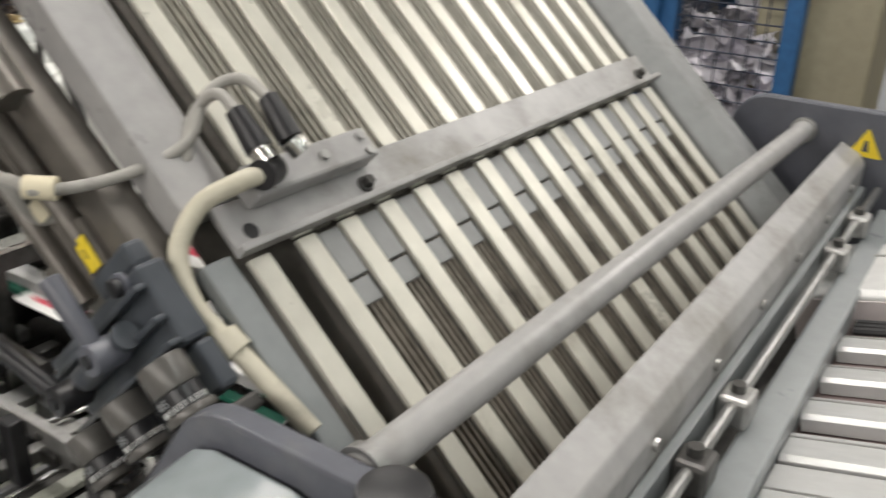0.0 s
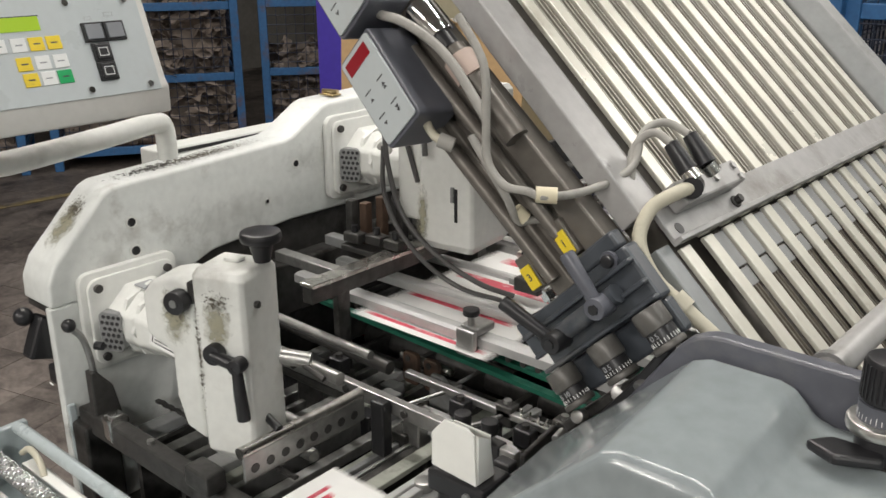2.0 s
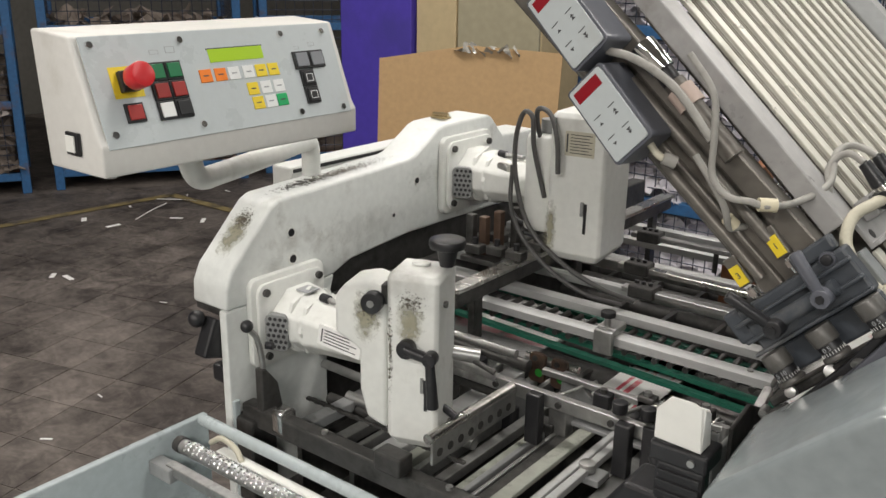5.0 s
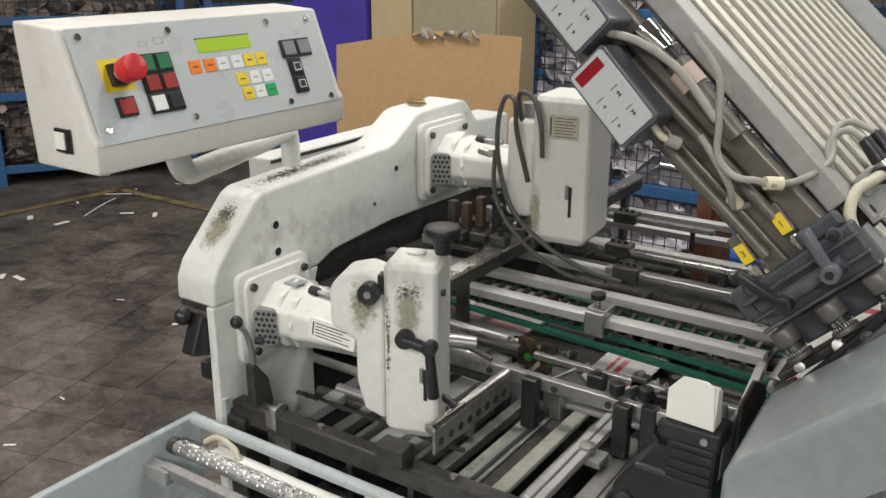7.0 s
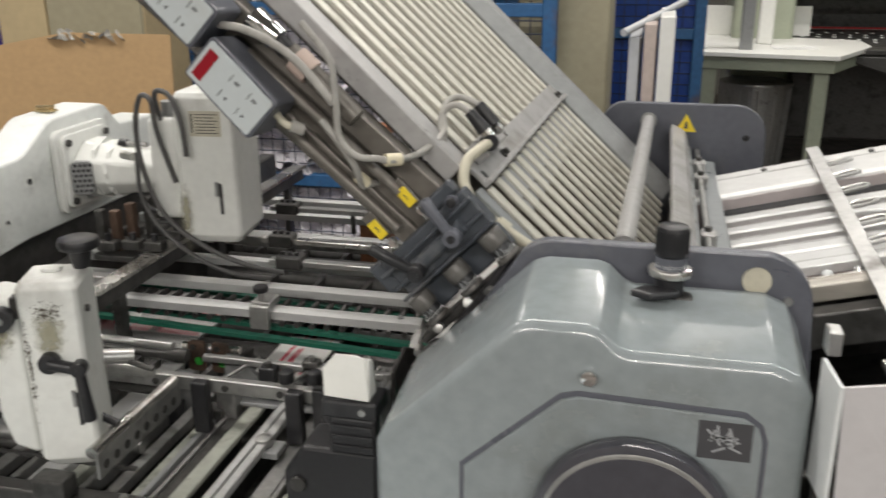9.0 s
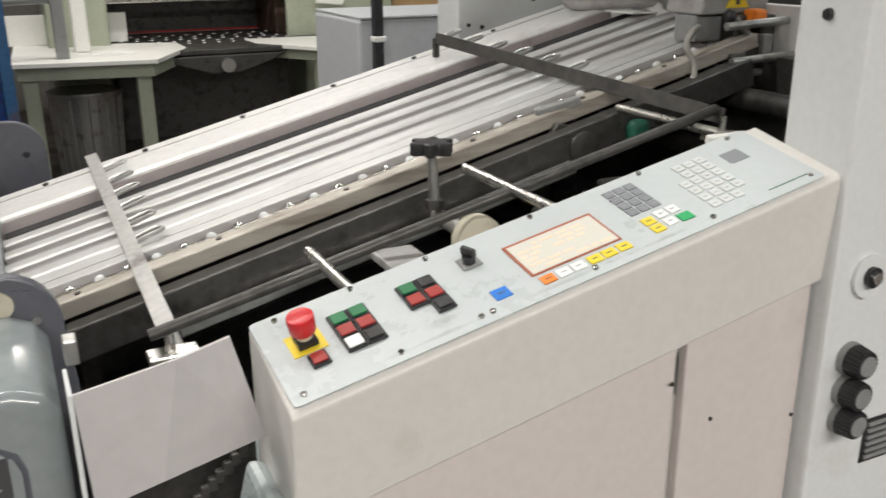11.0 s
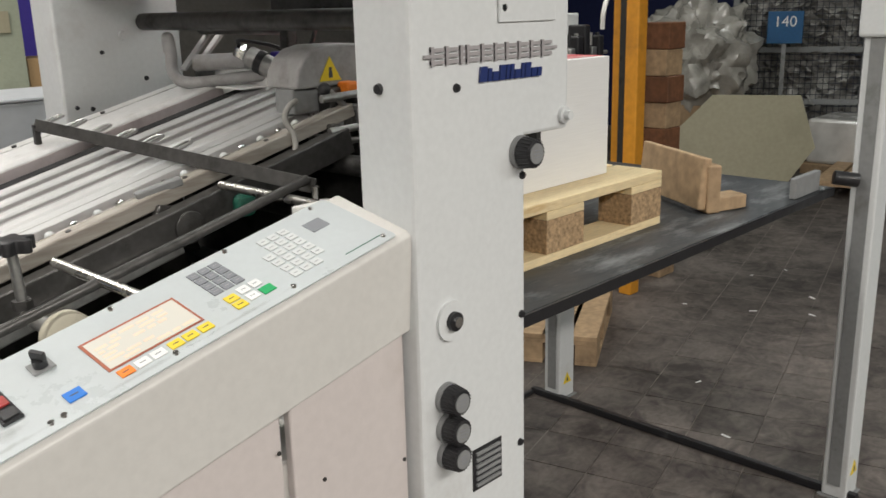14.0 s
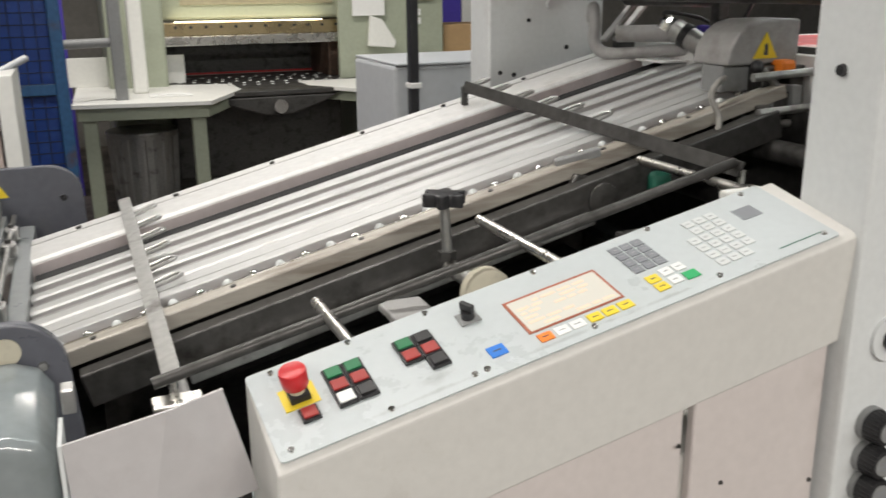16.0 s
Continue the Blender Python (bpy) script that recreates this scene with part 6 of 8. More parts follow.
for i in range(16):
    part("link", box(0.0, 0.011, 0.13, 0.138, 0, 0.017, 0.002, m=Matrix.Translation((-0.01 + 0.009 * i, 0, 0.93 + 0.008 * i))), M_oily, ch)
    part("link", box(0.0, 0.011, 0.13, 0.138, 0, 0.017, 0.002, m=Matrix.Translation((0.03 + 0.009 * i, 0, 0.89 + 0.008 * i))), M_black, ch)
part("pale_guard", prism([(0.05, 0.75), (0.155, 0.75), (0.155, 1.05), (0.13, 1.06)], "y", 0.03, 0.12, 0.01), M_bluegrey, ch, "pale blue grey guard corner")


# ---- second fold unit: white side arm, gear boxes, control box ----
ar = thing("cast_side_frame", -1.46, 0.7, 0, "white cast machine side frame with worn oil-stained paint", "machine side frame")
out = [(0.208, 1.003), (0.21, 1.045), (0.225, 1.075), (0.325, 1.175), (0.345, 1.184), (0.715, 1.200), (0.735, 1.205), (0.815, 1.252), (0.835, 1.258), (1.00, 1.262), (1.02, 1.255), (1.07, 1.205),
       (1.22, 1.20), (1.22, 1.03), (0.72, 1.036), (0.53, 1.022), (0.48, 1.003)]
part("casting", prism(out, "x", -1.515, -1.42, 0.007, seg=3), M_arm, ar, smooth=True)
part("leg_plate", prism([(0.205, 0.0), (0.207, 1.003), (0.48, 1.003), (0.455, 0.93), (0.45, 0.0)], "x", -1.440, -1.4205, 0.003), M_arm, ar)
part("leg_rib", box(-1.4205, -1.412, 0.208, 0.222, 0.3, 0.83, 0.003), M_bluegrey, ar)
part("inner_wall", box(-1.46, -1.44, 0.46, 1.8, 0.3, 1.03, 0.003), M_oily, ar)
part("rear_box", box(-1.66, -1.60, 0.54, 1.05, 0.9, 1.183, 0.004), M_white, ar)
part("rear_seal", box(-1.5995, -1.596, 0.545, 1.05, 1.172, 1.179), M_black, ar)
part("front_shadow_lip", box(-1.51, -1.43, 0.212, 0.235, 0.990, 1.0025, 0.002), M_oily, ar)
for y, z, r in ((0.368, 1.116, 0.0075), (0.370, 1.064, 0.008), (0.661, 1.088, 0.004), (0.738, 1.150, 0.0065)):
    part("bolt_hole", rod((-1.4205, y, z), (-1.418, y, z), r, 20), M_black, ar)
    part("bolt_rim", rod((-1.421, y, z), (-1.4188, y, z), r * 1.45, 20), M_white, ar, smooth=True)
b = rod((-1.47, 0.885, 1.262), (-1.47, 0.885, 1.270), 0.008, 12)
box(-1.49, -1.45, 0.872, 0.898, 1.262, 1.266, 0.001, b)
rod((-1.488, 0.88, 1.27), (-1.452, 0.89, 1.27), 0.005, 10, b)
part("latch", b, M_brass, ar, "brass latch")
rnd = random.Random(17)


def stain_material(name, colour, lo, hi, scale, reach, most):
    """An oil or wear film: thin, ragged, fading out from the middle of its patch."""
    m = bpy.data.materials.new(name)
    m.use_nodes = True
    n, l = m.node_tree.nodes, m.node_tree.links
    b = n["Principled BSDF"]
    b.inputs["Base Color"].default_value = (*colour, 1)
    b.inputs["Roughness"].default_value = 0.55
    tc = n.new("ShaderNodeTexCoord")
    gr = n.new("ShaderNodeVectorMath")
    gr.operation = "LENGTH"
    l.new(tc.outputs["UV"], gr.inputs[0])
    geo = n.new("ShaderNodeNewGeometry")
    nz = n.new("ShaderNodeTexNoise")
    nz.inputs["Scale"].default_value, nz.inputs["Detail"].default_value, nz.inputs["Roughness"].default_value = scale, 8, 0.72
    l.new(geo.outputs["Position"], nz.inputs["Vector"])
    fall = n.new("ShaderNodeMath")
    fall.operation = "MULTIPLY_ADD"
    fall.inputs[1].default_value, fall.inputs[2].default_value = -reach, reach * 0.5
    l.new(gr.outputs["Value"], fall.inputs[0])
    add = n.new("ShaderNodeMath")
    l.new(nz.outputs["Fac"], add.inputs[0]), l.new(fall.outputs[0], add.inputs[1])
    rm = n.new("ShaderNodeMapRange")
    rm.inputs["From Min"].default_value, rm.inputs["From Max"].default_value, rm.inputs["To Max"].default_value = lo, hi, most
    l.new(add.outputs[0], rm.inputs["Value"])
    edge = n.new("ShaderNodeMapRange")
    edge.inputs["From Min"].default_value, edge.inputs["From Max"].default_value = 1.0, 0.8
    l.new(gr.outputs["Value"], edge.inputs["Value"])
    mu = n.new("ShaderNodeMath")
    mu.operation = "MULTIPLY"
    l.new(rm.outputs[0], mu.inputs[0]), l.new(edge.outputs[0], mu.inputs[1])
    l.new(mu.outputs[0], b.inputs["Alpha"])
    return m


def stain(parent, m, w, h, material, label, up=0.0006):
    """A stain film of half width w and half height h on a surface; m is its frame, z out of it."""
    bm = bm_new()
    uv = bm.loops.layers.uv.new("stain")
    corners = ((-1, -1), (1, -1), (1, 1), (-1, 1))
    f = bm.faces.new([bm.verts.new(m @ Vector((a * w, c * h, up))) for a, c in corners])
    for lp, c in zip(f.loops, corners):
        lp[uv].uv = c
    return tagged(part("oil_stain", bm, material, parent, label), kind="stuff")


M_film_dark = stain_material("black_oil_film", (0.035, 0.032, 0.028), 0.53, 0.62, 90, 0.30, 0.92)
M_film_fine = stain_material("fine_brown_oil_specks", (0.085, 0.07, 0.05), 0.52, 0.58, 220, 0.22, 0.92)
M_film_olive = stain_material("olive_oil_film", (0.33, 0.315, 0.225), 0.30, 0.66, 60, 0.55, 0.8)
M_film_grey = stain_material("grey_hand_grime", (0.30, 0.29, 0.26), 0.45, 0.9, 25, 0.4, 0.35)
TOP = frame_of((-1.468, 0.45, 1.1842 + 0.105 * 0.0432), (1, 0, 0), (0, 1, 0.0432))
stain(ar, TOP, 0.036, 0.16, M_film_dark, "black worn patch on the top of the arm")
stain(ar, TOP @ pose(0.0, 0.10, 0), 0.036, 0.22, M_film_fine, "fine specks along the top of the arm", 0.0009)
FRONT = frame_of((-1.47, 0.275, 1.125), (1, 0, 0), (0, 0.707, 0.707))
stain(ar, FRONT, 0.034, 0.062, M_film_olive, "olive oil film on the slanted front")
stain(ar, FRONT @ pose(0.0, 0.03, 0), 0.034, 0.04, M_film_fine, "dark specks on the slanted front", 0.0009)
INNER = frame_of((-1.4196, 0.30, 1.12), (0, 1, 0), (0, 0, 1))
stain(ar, INNER @ pose(0.28, -0.04, 0.0), 0.24, 0.07, M_film_grey, "faint grime on the inner face")


def flange(y, z, far_end, name="gear_housing"):
    """A cast gear housing that reaches from the arm to the white box."""
    gthing = thing(name, -1.3, y, z - 0.1, "white cast gear housing with hex nose and perforated vent", "gear housing", "gear housings")
    part("base_plate", prism(rounded(0.185, 0.175, 0.02, 4, y, z), "x", -1.4195, -1.405, 0.003), M_white, gthing, smooth=True)
    part("raised_plate", prism(rounded(0.165, 0.155, 0.02, 4, y, z), "x", -1.405, -1.396, 0.003), M_white, gthing, smooth=True)
    for sy, sz in ((-1, 1), (1, 1), (-1, -1), (1, -1)):
        c = (-1.396, y + sy * 0.066, z + sz * 0.062)
        part("bolt", rod(c, (-1.389, c[1], c[2]), 0.0075, 16, bevel=0.001), M_oily, gthing, smooth=True)
    own = bmesh.new()
    rings = []
    for x, r, sq in ((-1.396, 0.066, 1), (-1.36, 0.062, 1), (-1.335, 0.056, 1), (-1.325, 0.059, 1), (-1.305, 0.054, 1), (-1.26, 0.050, 1), (-1.22, 0.047, 1), (far_end, 0.045, 1)):
        n = 8
        rings.append([own.verts.new((x, y + 0.01 + 1.08 * r * math.cos(2 * math.pi * (k + 0.5) / n), z - 0.004 + r * math.sin(2 * math.pi * (k + 0.5) / n))) for k in range(n)])
    for a, c in zip(rings, rings[1:]):
        for k in range(8):
            own.faces.new((a[k], c[k], c[(k + 1) % 8], a[(k + 1) % 8]))
    own.faces.new(rings[0]), own.faces.new(rings[-1][::-1])
    bmesh.ops.recalc_face_normals(own, faces=own.faces)
    nose = part("nose", own, M_white, gthing, smooth=True)
    md = nose.modifiers.new("round", "BEVEL")
    md.width, md.segments, md.limit_method = 0.008, 3, "ANGLE"
    VM = frame_of((-1.374, y - 0.062, z - 0.012), (0.92, 0.39, 0), (0, 0, 1))
    vn = part("vent", prism(rounded(0.044, 0.070, 0.010, 3), "z", -0.03, 0.002, 0.001, m=VM), M_midgrey, gthing, "grey perforated vent")
    hb = bm_new()
    for i in range(4):
        for j in range(6):
            rod(VM @ Vector((-0.0155 + 0.0098 * i + (0.004 if j % 2 else 0), -0.027 + 0.0108 * j, 0.002)), VM @ Vector((-0.0155 + 0.0098 * i + (0.004 if j % 2 else 0), -0.027 + 0.0108 * j, 0.0028)), 0.0036, 8, hb)
    part("perforation", hb, M_black, vn)
    part("nipple", rod((-1.30, y + 0.0, z + 0.052), (-1.255, y + 0.002, z + 0.050), 0.0055, 12), M_zinc, gthing, smooth=True)
    part("nipple_cap", rod((-1.318, y, z + 0.053), (-1.30, y, z + 0.052), 0.0085, 12), M_black, gthing, smooth=True)
    for xx in (-1.362, -1.330):
        part("collar_rib", rod((xx, y + 0.01, z - 0.004), (xx + 0.008, y + 0.01, z - 0.004), 0.0665 if xx < -1.34 else 0.062, 8), M_white, gthing)
    return gthing


gh1 = flange(0.345, 0.965, -1.10)
gh2 = flange(0.905, 1.145, -1.08)
pl = part("name_plate", box(-1.375, -1.345, 0.335, 0.365, 1.021, 1.0235), M_greyprint, gh1)
# pale notice with rows of unreadable print
NOTE = frame_of((-1.236, 0.3030, 0.968), (1, 0.02, -0.05), (0, 0.16, 1))
nt = part("notice", box(-0.050, 0.050, -0.018, 0.018, -0.004, 0.001, m=NOTE), M_paper, gh1, "white notice with rows of small print")
b = bm_new()
for i in range(5):
    box(-0.035, 0.040 - 0.015 * (i % 2), 0.0095 - 0.0055 * i, 0.0113 - 0.0055 * i, 0.0012, 0.0016, 0, b, NOTE)
box(-0.042, -0.039, -0.012, 0.012, 0.0012, 0.0016, 0, b, NOTE)
part("print", b, M_ink, nt)


def cap_box(m, w, d, z0, z1, near_one):
    """A tall white cast housing with softened edges; m stands at its front corner, x along the front, y into it."""
    t = thing("drive_housing", *m.translation, "tall white drive housing with chamfered edges" + (", crank and black knob" if near_one else " and a printed notice"), "drive housing", "drive housings")
    t.location.z = z0
    plan = [(0.0, 0.010), (0.009, 0.0), (w - 0.006, 0.0), (w, 0.006), (w, d), (0.0, d)]
    bm = bm_new()
    rings = []
    for z, ins in ((z0, 0.011), (z0 + 0.016, 0.0), (z1 - 0.010, 0.0), (z1, 0.006)):
        rings.append([bm.verts.new(m @ Vector((px + (ins if px < w / 2 else -ins), py + (ins if py < d / 2 else -ins), z))) for px, py in plan])
    for a, c in zip(rings, rings[1:]):
        for k in range(len(plan)):
            bm.faces.new((a[k], a[(k + 1) % len(plan)], c[(k + 1) % len(plan)], c[k]))
    bm.faces.new(rings[0][::-1]), bm.faces.new(rings[-1])
    bmesh.ops.recalc_face_normals(bm, faces=bm.faces)
    soften(bm, bm.faces[:], 0.0022, 2)
    part("shell", bm, M_white, t)
    return t


HM = pose(-1.088, 0.256, 0, 0, 0, 20)
h1 = cap_box(HM, 0.088, 0.090, 0.842, 1.141, True)


def hrod(p0, p1, r, seg=20, r2=None, bevel=0.0):
    return rod(HM @ Vector(p0), HM @ Vector(p1), r, seg, None, r2, bevel)


FACE = HM @ frame_of((0.042, -0.0005, 1.075), (1, 0, 0), (0, 0, 1))
stain(h1, FACE @ pose(0, -0.012, 0), 0.030, 0.048, M_film_olive, "round olive oil patch on the front")
stain(h1, FACE @ pose(0.002, 0.022, 0), 0.032, 0.026, M_film_fine, "ragged dark rim of the oil patch", 0.0009)
stain(h1, FACE @ pose(-0.033, -0.06, 0), 0.006, 0.12, M_film_fine, "dark drip line down the housing", 0.0009)
kn = part("turn_knob", hrod((0.080, 0.068, 1.170), (0.080, 0.068, 1.187), 0.030, 40, bevel=0.006), M_black, h1, "large black turn knob", True)
part("knob_neck", hrod((0.080, 0.068, 1.141), (0.080, 0.068, 1.170), 0.012, 20, r2=0.018), M_black, kn, smooth=True)
part("knob_boss", prism(rounded(0.03, 0.022, 0.008, 3, 0.040, 0.058), "z", 1.1412, 1.147, 0.002, m=HM), M_white, h1, smooth=True)
ck = part("crank", hrod((0.039, 0.0, 1.022), (0.039, -0.016, 1.022), 0.0155, 24, bevel=0.002), M_black, h1, "black crank handle", True)
part("crank_arm", hrod((0.039, -0.012, 1.022), (0.080, -0.018, 1.014), 0.009, 16), M_black, ck, smooth=True)
part("crank_boss", hrod((0.081, -0.004, 1.014), (0.081, -0.026, 1.014), 0.0115, 18, bevel=0.002), M_black, ck, smooth=True)
part("crank_grip", hrod((0.081, -0.019, 1.012), (0.088, -0.021, 0.932), 0.0075, 16, r2=0.0100, bevel=0.003), M_black, ck, smooth=True)
part("slot", box(0.066, 0.072, -0.0008, 0.0004, 0.914, 0.968, m=HM), M_black, h1)
part("slot_button", box(0.060, 0.066, -0.003, 0.0002, 0.945, 0.972, 0.001, m=HM), M_zinc, h1)
for yy, zz in ((0.030, 1.090), (0.062, 0.868)):
    part("bolt", hrod((0.088, yy, zz), (0.094, yy, zz), 0.0055, 14, bevel=0.001), M_oily, h1, smooth=True)
part("side_knob", hrod((-0.020, 0.008, 1.091), (-0.020, -0.012, 1.091), 0.0175, 28, bevel=0.002), M_black, h1, "black side knob", True)
part("side_knob_cap", hrod((-0.020, -0.012, 1.091), (-0.020, -0.0135, 1.091), 0.006, 14), M_zinc, h1)
part("knob_bracket", box(-0.010, 0.0, 0.008, 0.03, 1.085, 1.118, 0.002, m=HM), M_oily, h1)
ear = prism([(-0.038, 0.880), (-0.002, 0.862), (-0.002, 1.112), (-0.034, 1.122), (-0.072, 1.113), (-0.092, 1.088), (-0.092, 1.025), (-0.050, 1.0), (-0.050, 0.93)], "y", 0.010, 0.080, 0.008, m=HM, seg=3)
part("ear", ear, M_white, h1, smooth=True)
stub = part("drain_stub", hrod((0.06, 0.085, 0.985), (0.128, 0.105, 0.974), 0.0125, 20), M_zinc, h1, "dull steel stub", True)
part("stub_lever", hrod((0.122, 0.095, 0.97), (0.16, 0.085, 0.958), 0.005, 12), M_oily, stub, smooth=True)
part("lower_tap", hrod((0.086, 0.04, 0.905), (0.112, 0.03, 0.895), 0.0065, 12), M_black, h1, smooth=True)

HF = pose(-1.095, 0.742, 0, 0, 0, 6)
h2 = cap_box(HF, 0.118, 0.13, 1.045, 1.335, False)
part("back_block", box(-0.062, -0.002, 0.02, 0.12, 1.085, 1.285, 0.012, m=HF, seg=3), M_white, h2, smooth=True)
nt = part("notice", box(0.034, 0.094, -0.0012, -0.0004, 1.255, 1.302, m=HF), M_hosecream, h2, "buff notice with rows of small print")
b = bm_new()
for i in range(7):
    box(0.045, 0.089 - 0.006 * (i % 2), -0.0018, -0.0013, 1.295 - 0.0058 * i, 1.2965 - 0.0058 * i, 0, b, HF)
box(0.037, 0.040, -0.0018, -0.0013, 1.262, 1.297, 0, b, HF)
part("print", b, M_ink, nt)
part("slot", box(0.080, 0.086, -0.0014, 0.0002, 1.105, 1.165, m=HF), M_black, h2)
part("slot_button", box(0.073, 0.080, -0.004, 0.0002, 1.140, 1.168, 0.001, m=HF), M_midgrey, h2)
part("hex_nut", rod(HF @ Vector((-0.004, 0.018, 1.078)), HF @ Vector((-0.004, 0.004, 1.078)), 0.0125, 6), M_oily, h2)
part("top_stub", rod(HF @ Vector((-0.02, 0.05, 1.286)), HF @ Vector((-0.02, 0.05, 1.312)), 0.02, 20), M_midgrey, h2, smooth=True)
EAR = HM @ frame_of((-0.036, 0.0095, 1.06), (1, 0, 0), (0, 0, 1))
stain(h1, EAR, 0.030, 0.055, M_film_olive, "oil film on the ear")
stain(h1, EAR @ pose(0.006, 0.015, 0), 0.028, 0.035, M_film_fine, "dark specks on the ear", 0.0009)
stain(h2, HF @ frame_of((0.012, -0.0006, 1.10), (1, 0, 0), (0, 0, 1)), 0.016, 0.08, M_film_olive, "brown drip stain")

# ---- control box on its bent tube ----
bx = thing("control_box", -1.32, 0.12, 1.33, "white sheet steel control box with keys, display and red stop button", "control box")
shell = prism([(-1.375, 1.512), (-1.288, 1.506), (-1.241, 1.382), (-1.233, 1.372), (-1.233, 1.332), (-1.36, 1.332)], "y", -0.114, 0.352, 0.004, seg=3)
part("housing", shell, M_cream, bx, smooth=True)
FB = frame_of((-1.285, 0.0, 1.504), (0, 1, 0), (-0.046, 0, 0.124))
# local: x = world y, y = up the face (negative down), z out
pf = part("panel", box(-0.104, 0.338, -0.146, 0.0005, 0.0012, 0.003, 0.0006, m=FB), M_panel, bx, "grey white operating panel")
for x, y in ((-0.091, 0.011), (0.045, 0.012), (0.229, 0.013), (0.317, 0.013), (-0.091, 0.128), (0.046, 0.131), (0.23, 0.135), (0.321, 0.137)):
    b = bm_new()
    screw(b, FB @ Vector((x, -y, 0.003)), 0.0058, FB.to_3x3() @ Vector((0, 0, 1)), 0.003)
    part("screw", b, M_chrome, pf)
estop(-0.053, -0.062, pf, FB, 1.15)
push_block(-0.054, -0.103, [[M_keyred]], pf, FB, 0.028, 0.026)
push_block(0.008, -0.079, [[M_keygreen, M_keygreen], [M_keyred, M_keyred], [M_keywhite, M_black]], pf, FB, 0.027, 0.0262)
part("lcd", box(0.087, 0.186, -0.047, -0.028, 0.0031, 0.0036, m=FB), M_lcd, pf, "lit green text display")
part("lcd_rim", box(0.085, 0.188, -0.0285, -0.0265, 0.0031, 0.0034, m=FB), M_ink, pf)
for x, y, c in ((0.073, 0.065, M_orange), (0.099, 0.065, M_orange), (0.123, 0.065, M_keywhite), (0.150, 0.065, M_keywhite), (0.174, 0.065, M_yellow), (0.198, 0.065, M_yellow),
                (0.150, 0.0905, M_yellow), (0.175, 0.0905, M_keywhite), (0.200, 0.0905, M_keywhite), (0.153, 0.112, M_yellow), (0.177, 0.112, M_keywhite), (0.200, 0.112, M_bright_green)):
    key(x, -y, 0.0205, 0.0185, c, {M_orange: "orange key", M_yellow: "yellow key", M_keywhite: "white key", M_bright_green: "green key"}[c], 0.0042, M_ink if c is not M_keywhite else M_greyprint, pf, FB)
push_block(0.274, -0.056, [[M_keygrey, M_keygrey]], pf, FB, 0.032, 0.028)
push_block(0.262, -0.098, [[M_black], [M_black]], pf, FB, 0.028, 0.027)
for cy in (0.085, 0.112):
    b = bm_new()
    for a in ((0.255, 0.269, cy - 0.006, cy - 0.005), (0.255, 0.269, cy + 0.005, cy + 0.006), (0.255, 0.256, cy - 0.005, cy + 0.005), (0.268, 0.269, cy - 0.005, cy + 0.005)):
        box(a[0], a[1], -a[3], -a[2], 0.0091, 0.0094, 0, b, FB)
    part("square_symbol", b, M_keywhite, pf)
b = bm_new()
for x, y, w, h in ((0.0, 0.026, 0.014, 0.006), (0.026, 0.024, 0.015, 0.009), (0.256, 0.036, 0.010, 0.005), (0.288, 0.032, 0.014, 0.006)):
    for sx0, sx1, sy0, sy1 in ((-1, 1, 0.85, 1), (-1, 1, -1, -0.85), (-1, -0.9, -0.85, 0.85), (0.9, 1, -0.85, 0.85)):
        box(x + sx0 * w / 2, x + sx1 * w / 2, -y + sy0 * h / 2, -y + sy1 * h / 2, 0.0031, 0.0033, 0, b, FB)
part("pictograms", b, M_greyprint, pf, "small grey machine pictograms")
sbt = part("side_bezel", box(-1.308, -1.278, -0.119, -0.1145, 1.356, 1.386, 0.001), M_black, bx)
part("side_button", box(-1.305, -1.285, -0.1215, -0.119, 1.360, 1.382, 0.001), M_laminate, sbt, "white side push button")
part("rubber_foot", rod((-1.255, -0.09, 1.332), (-1.255, -0.09, 1.327), 0.006, 12), M_laminate, bx)
part("support_tube", hose([(-1.35, 0.10, 1.33), (-1.352, 0.105, 1.30), (-1.362, 0.128, 1.272), (-1.40, 0.20, 1.262), (-1.45, 0.36, 1.262), (-1.488, 0.47, 1.262), (-1.500, 0.50, 1.25), (-1.503, 0.505, 1.19)], 0.0185, 18), M_white, bx, "white bent support tube", True)

# ---- frame and rails of the second unit ----
fu = thing("transport_frame", -1.0, 0.7, 0, "oily steel transport frame with cross bars on legs", "transport frame")
for x in (-1.40, -0.56):
    for y in (0.24, 1.5):
        part("leg", box(x - 0.03, x + 0.03, y - 0.03, y + 0.03, 0, 0.80, 0.005), M_oily, fu)
part("side_beam", box(-1.418, -1.37, 0.46, 1.8, 0.86, 0.97, 0.005), M_oily, fu)
part("front_beam", box(-1.41, -0.62, 0.222, 0.252, 0.785, 0.825, 0.004), M_oily, fu, "dark front cross beam")
for x in (-1.21, -1.03, -0.94):
    part("beam_screw", rod((x, 0.237, 0.825), (x, 0.237, 0.831), 0.006, 12), M_zinc, fu)
part("lower_pan", box(-1.40, -0.50, 0.2, 1.7, 0.60, 0.62), M_oily, fu)
bar = part("cross_bar", box(-1.19, -0.69, 0.492, 0.508, 0.868, 0.893, 0.002), M_zinc, fu, "bright steel cross bar")
for x in (-1.16, -1.03, -0.9, -0.8):
    part("bar_screw", rod((x, 0.492, 0.88), (x, 0.488, 0.88), 0.006, 12), M_oily, bar)
part("cross_bar", box(-1.185, -1.150, 0.535, 1.5, 1.008, 1.016, 0.0015), M_steel, fu, "bright steel bar along the housings")
part("cross_bar", box(-1.180, -1.155, 0.536, 1.5, 0.978, 1.0075, 0.002), M_oily, fu)
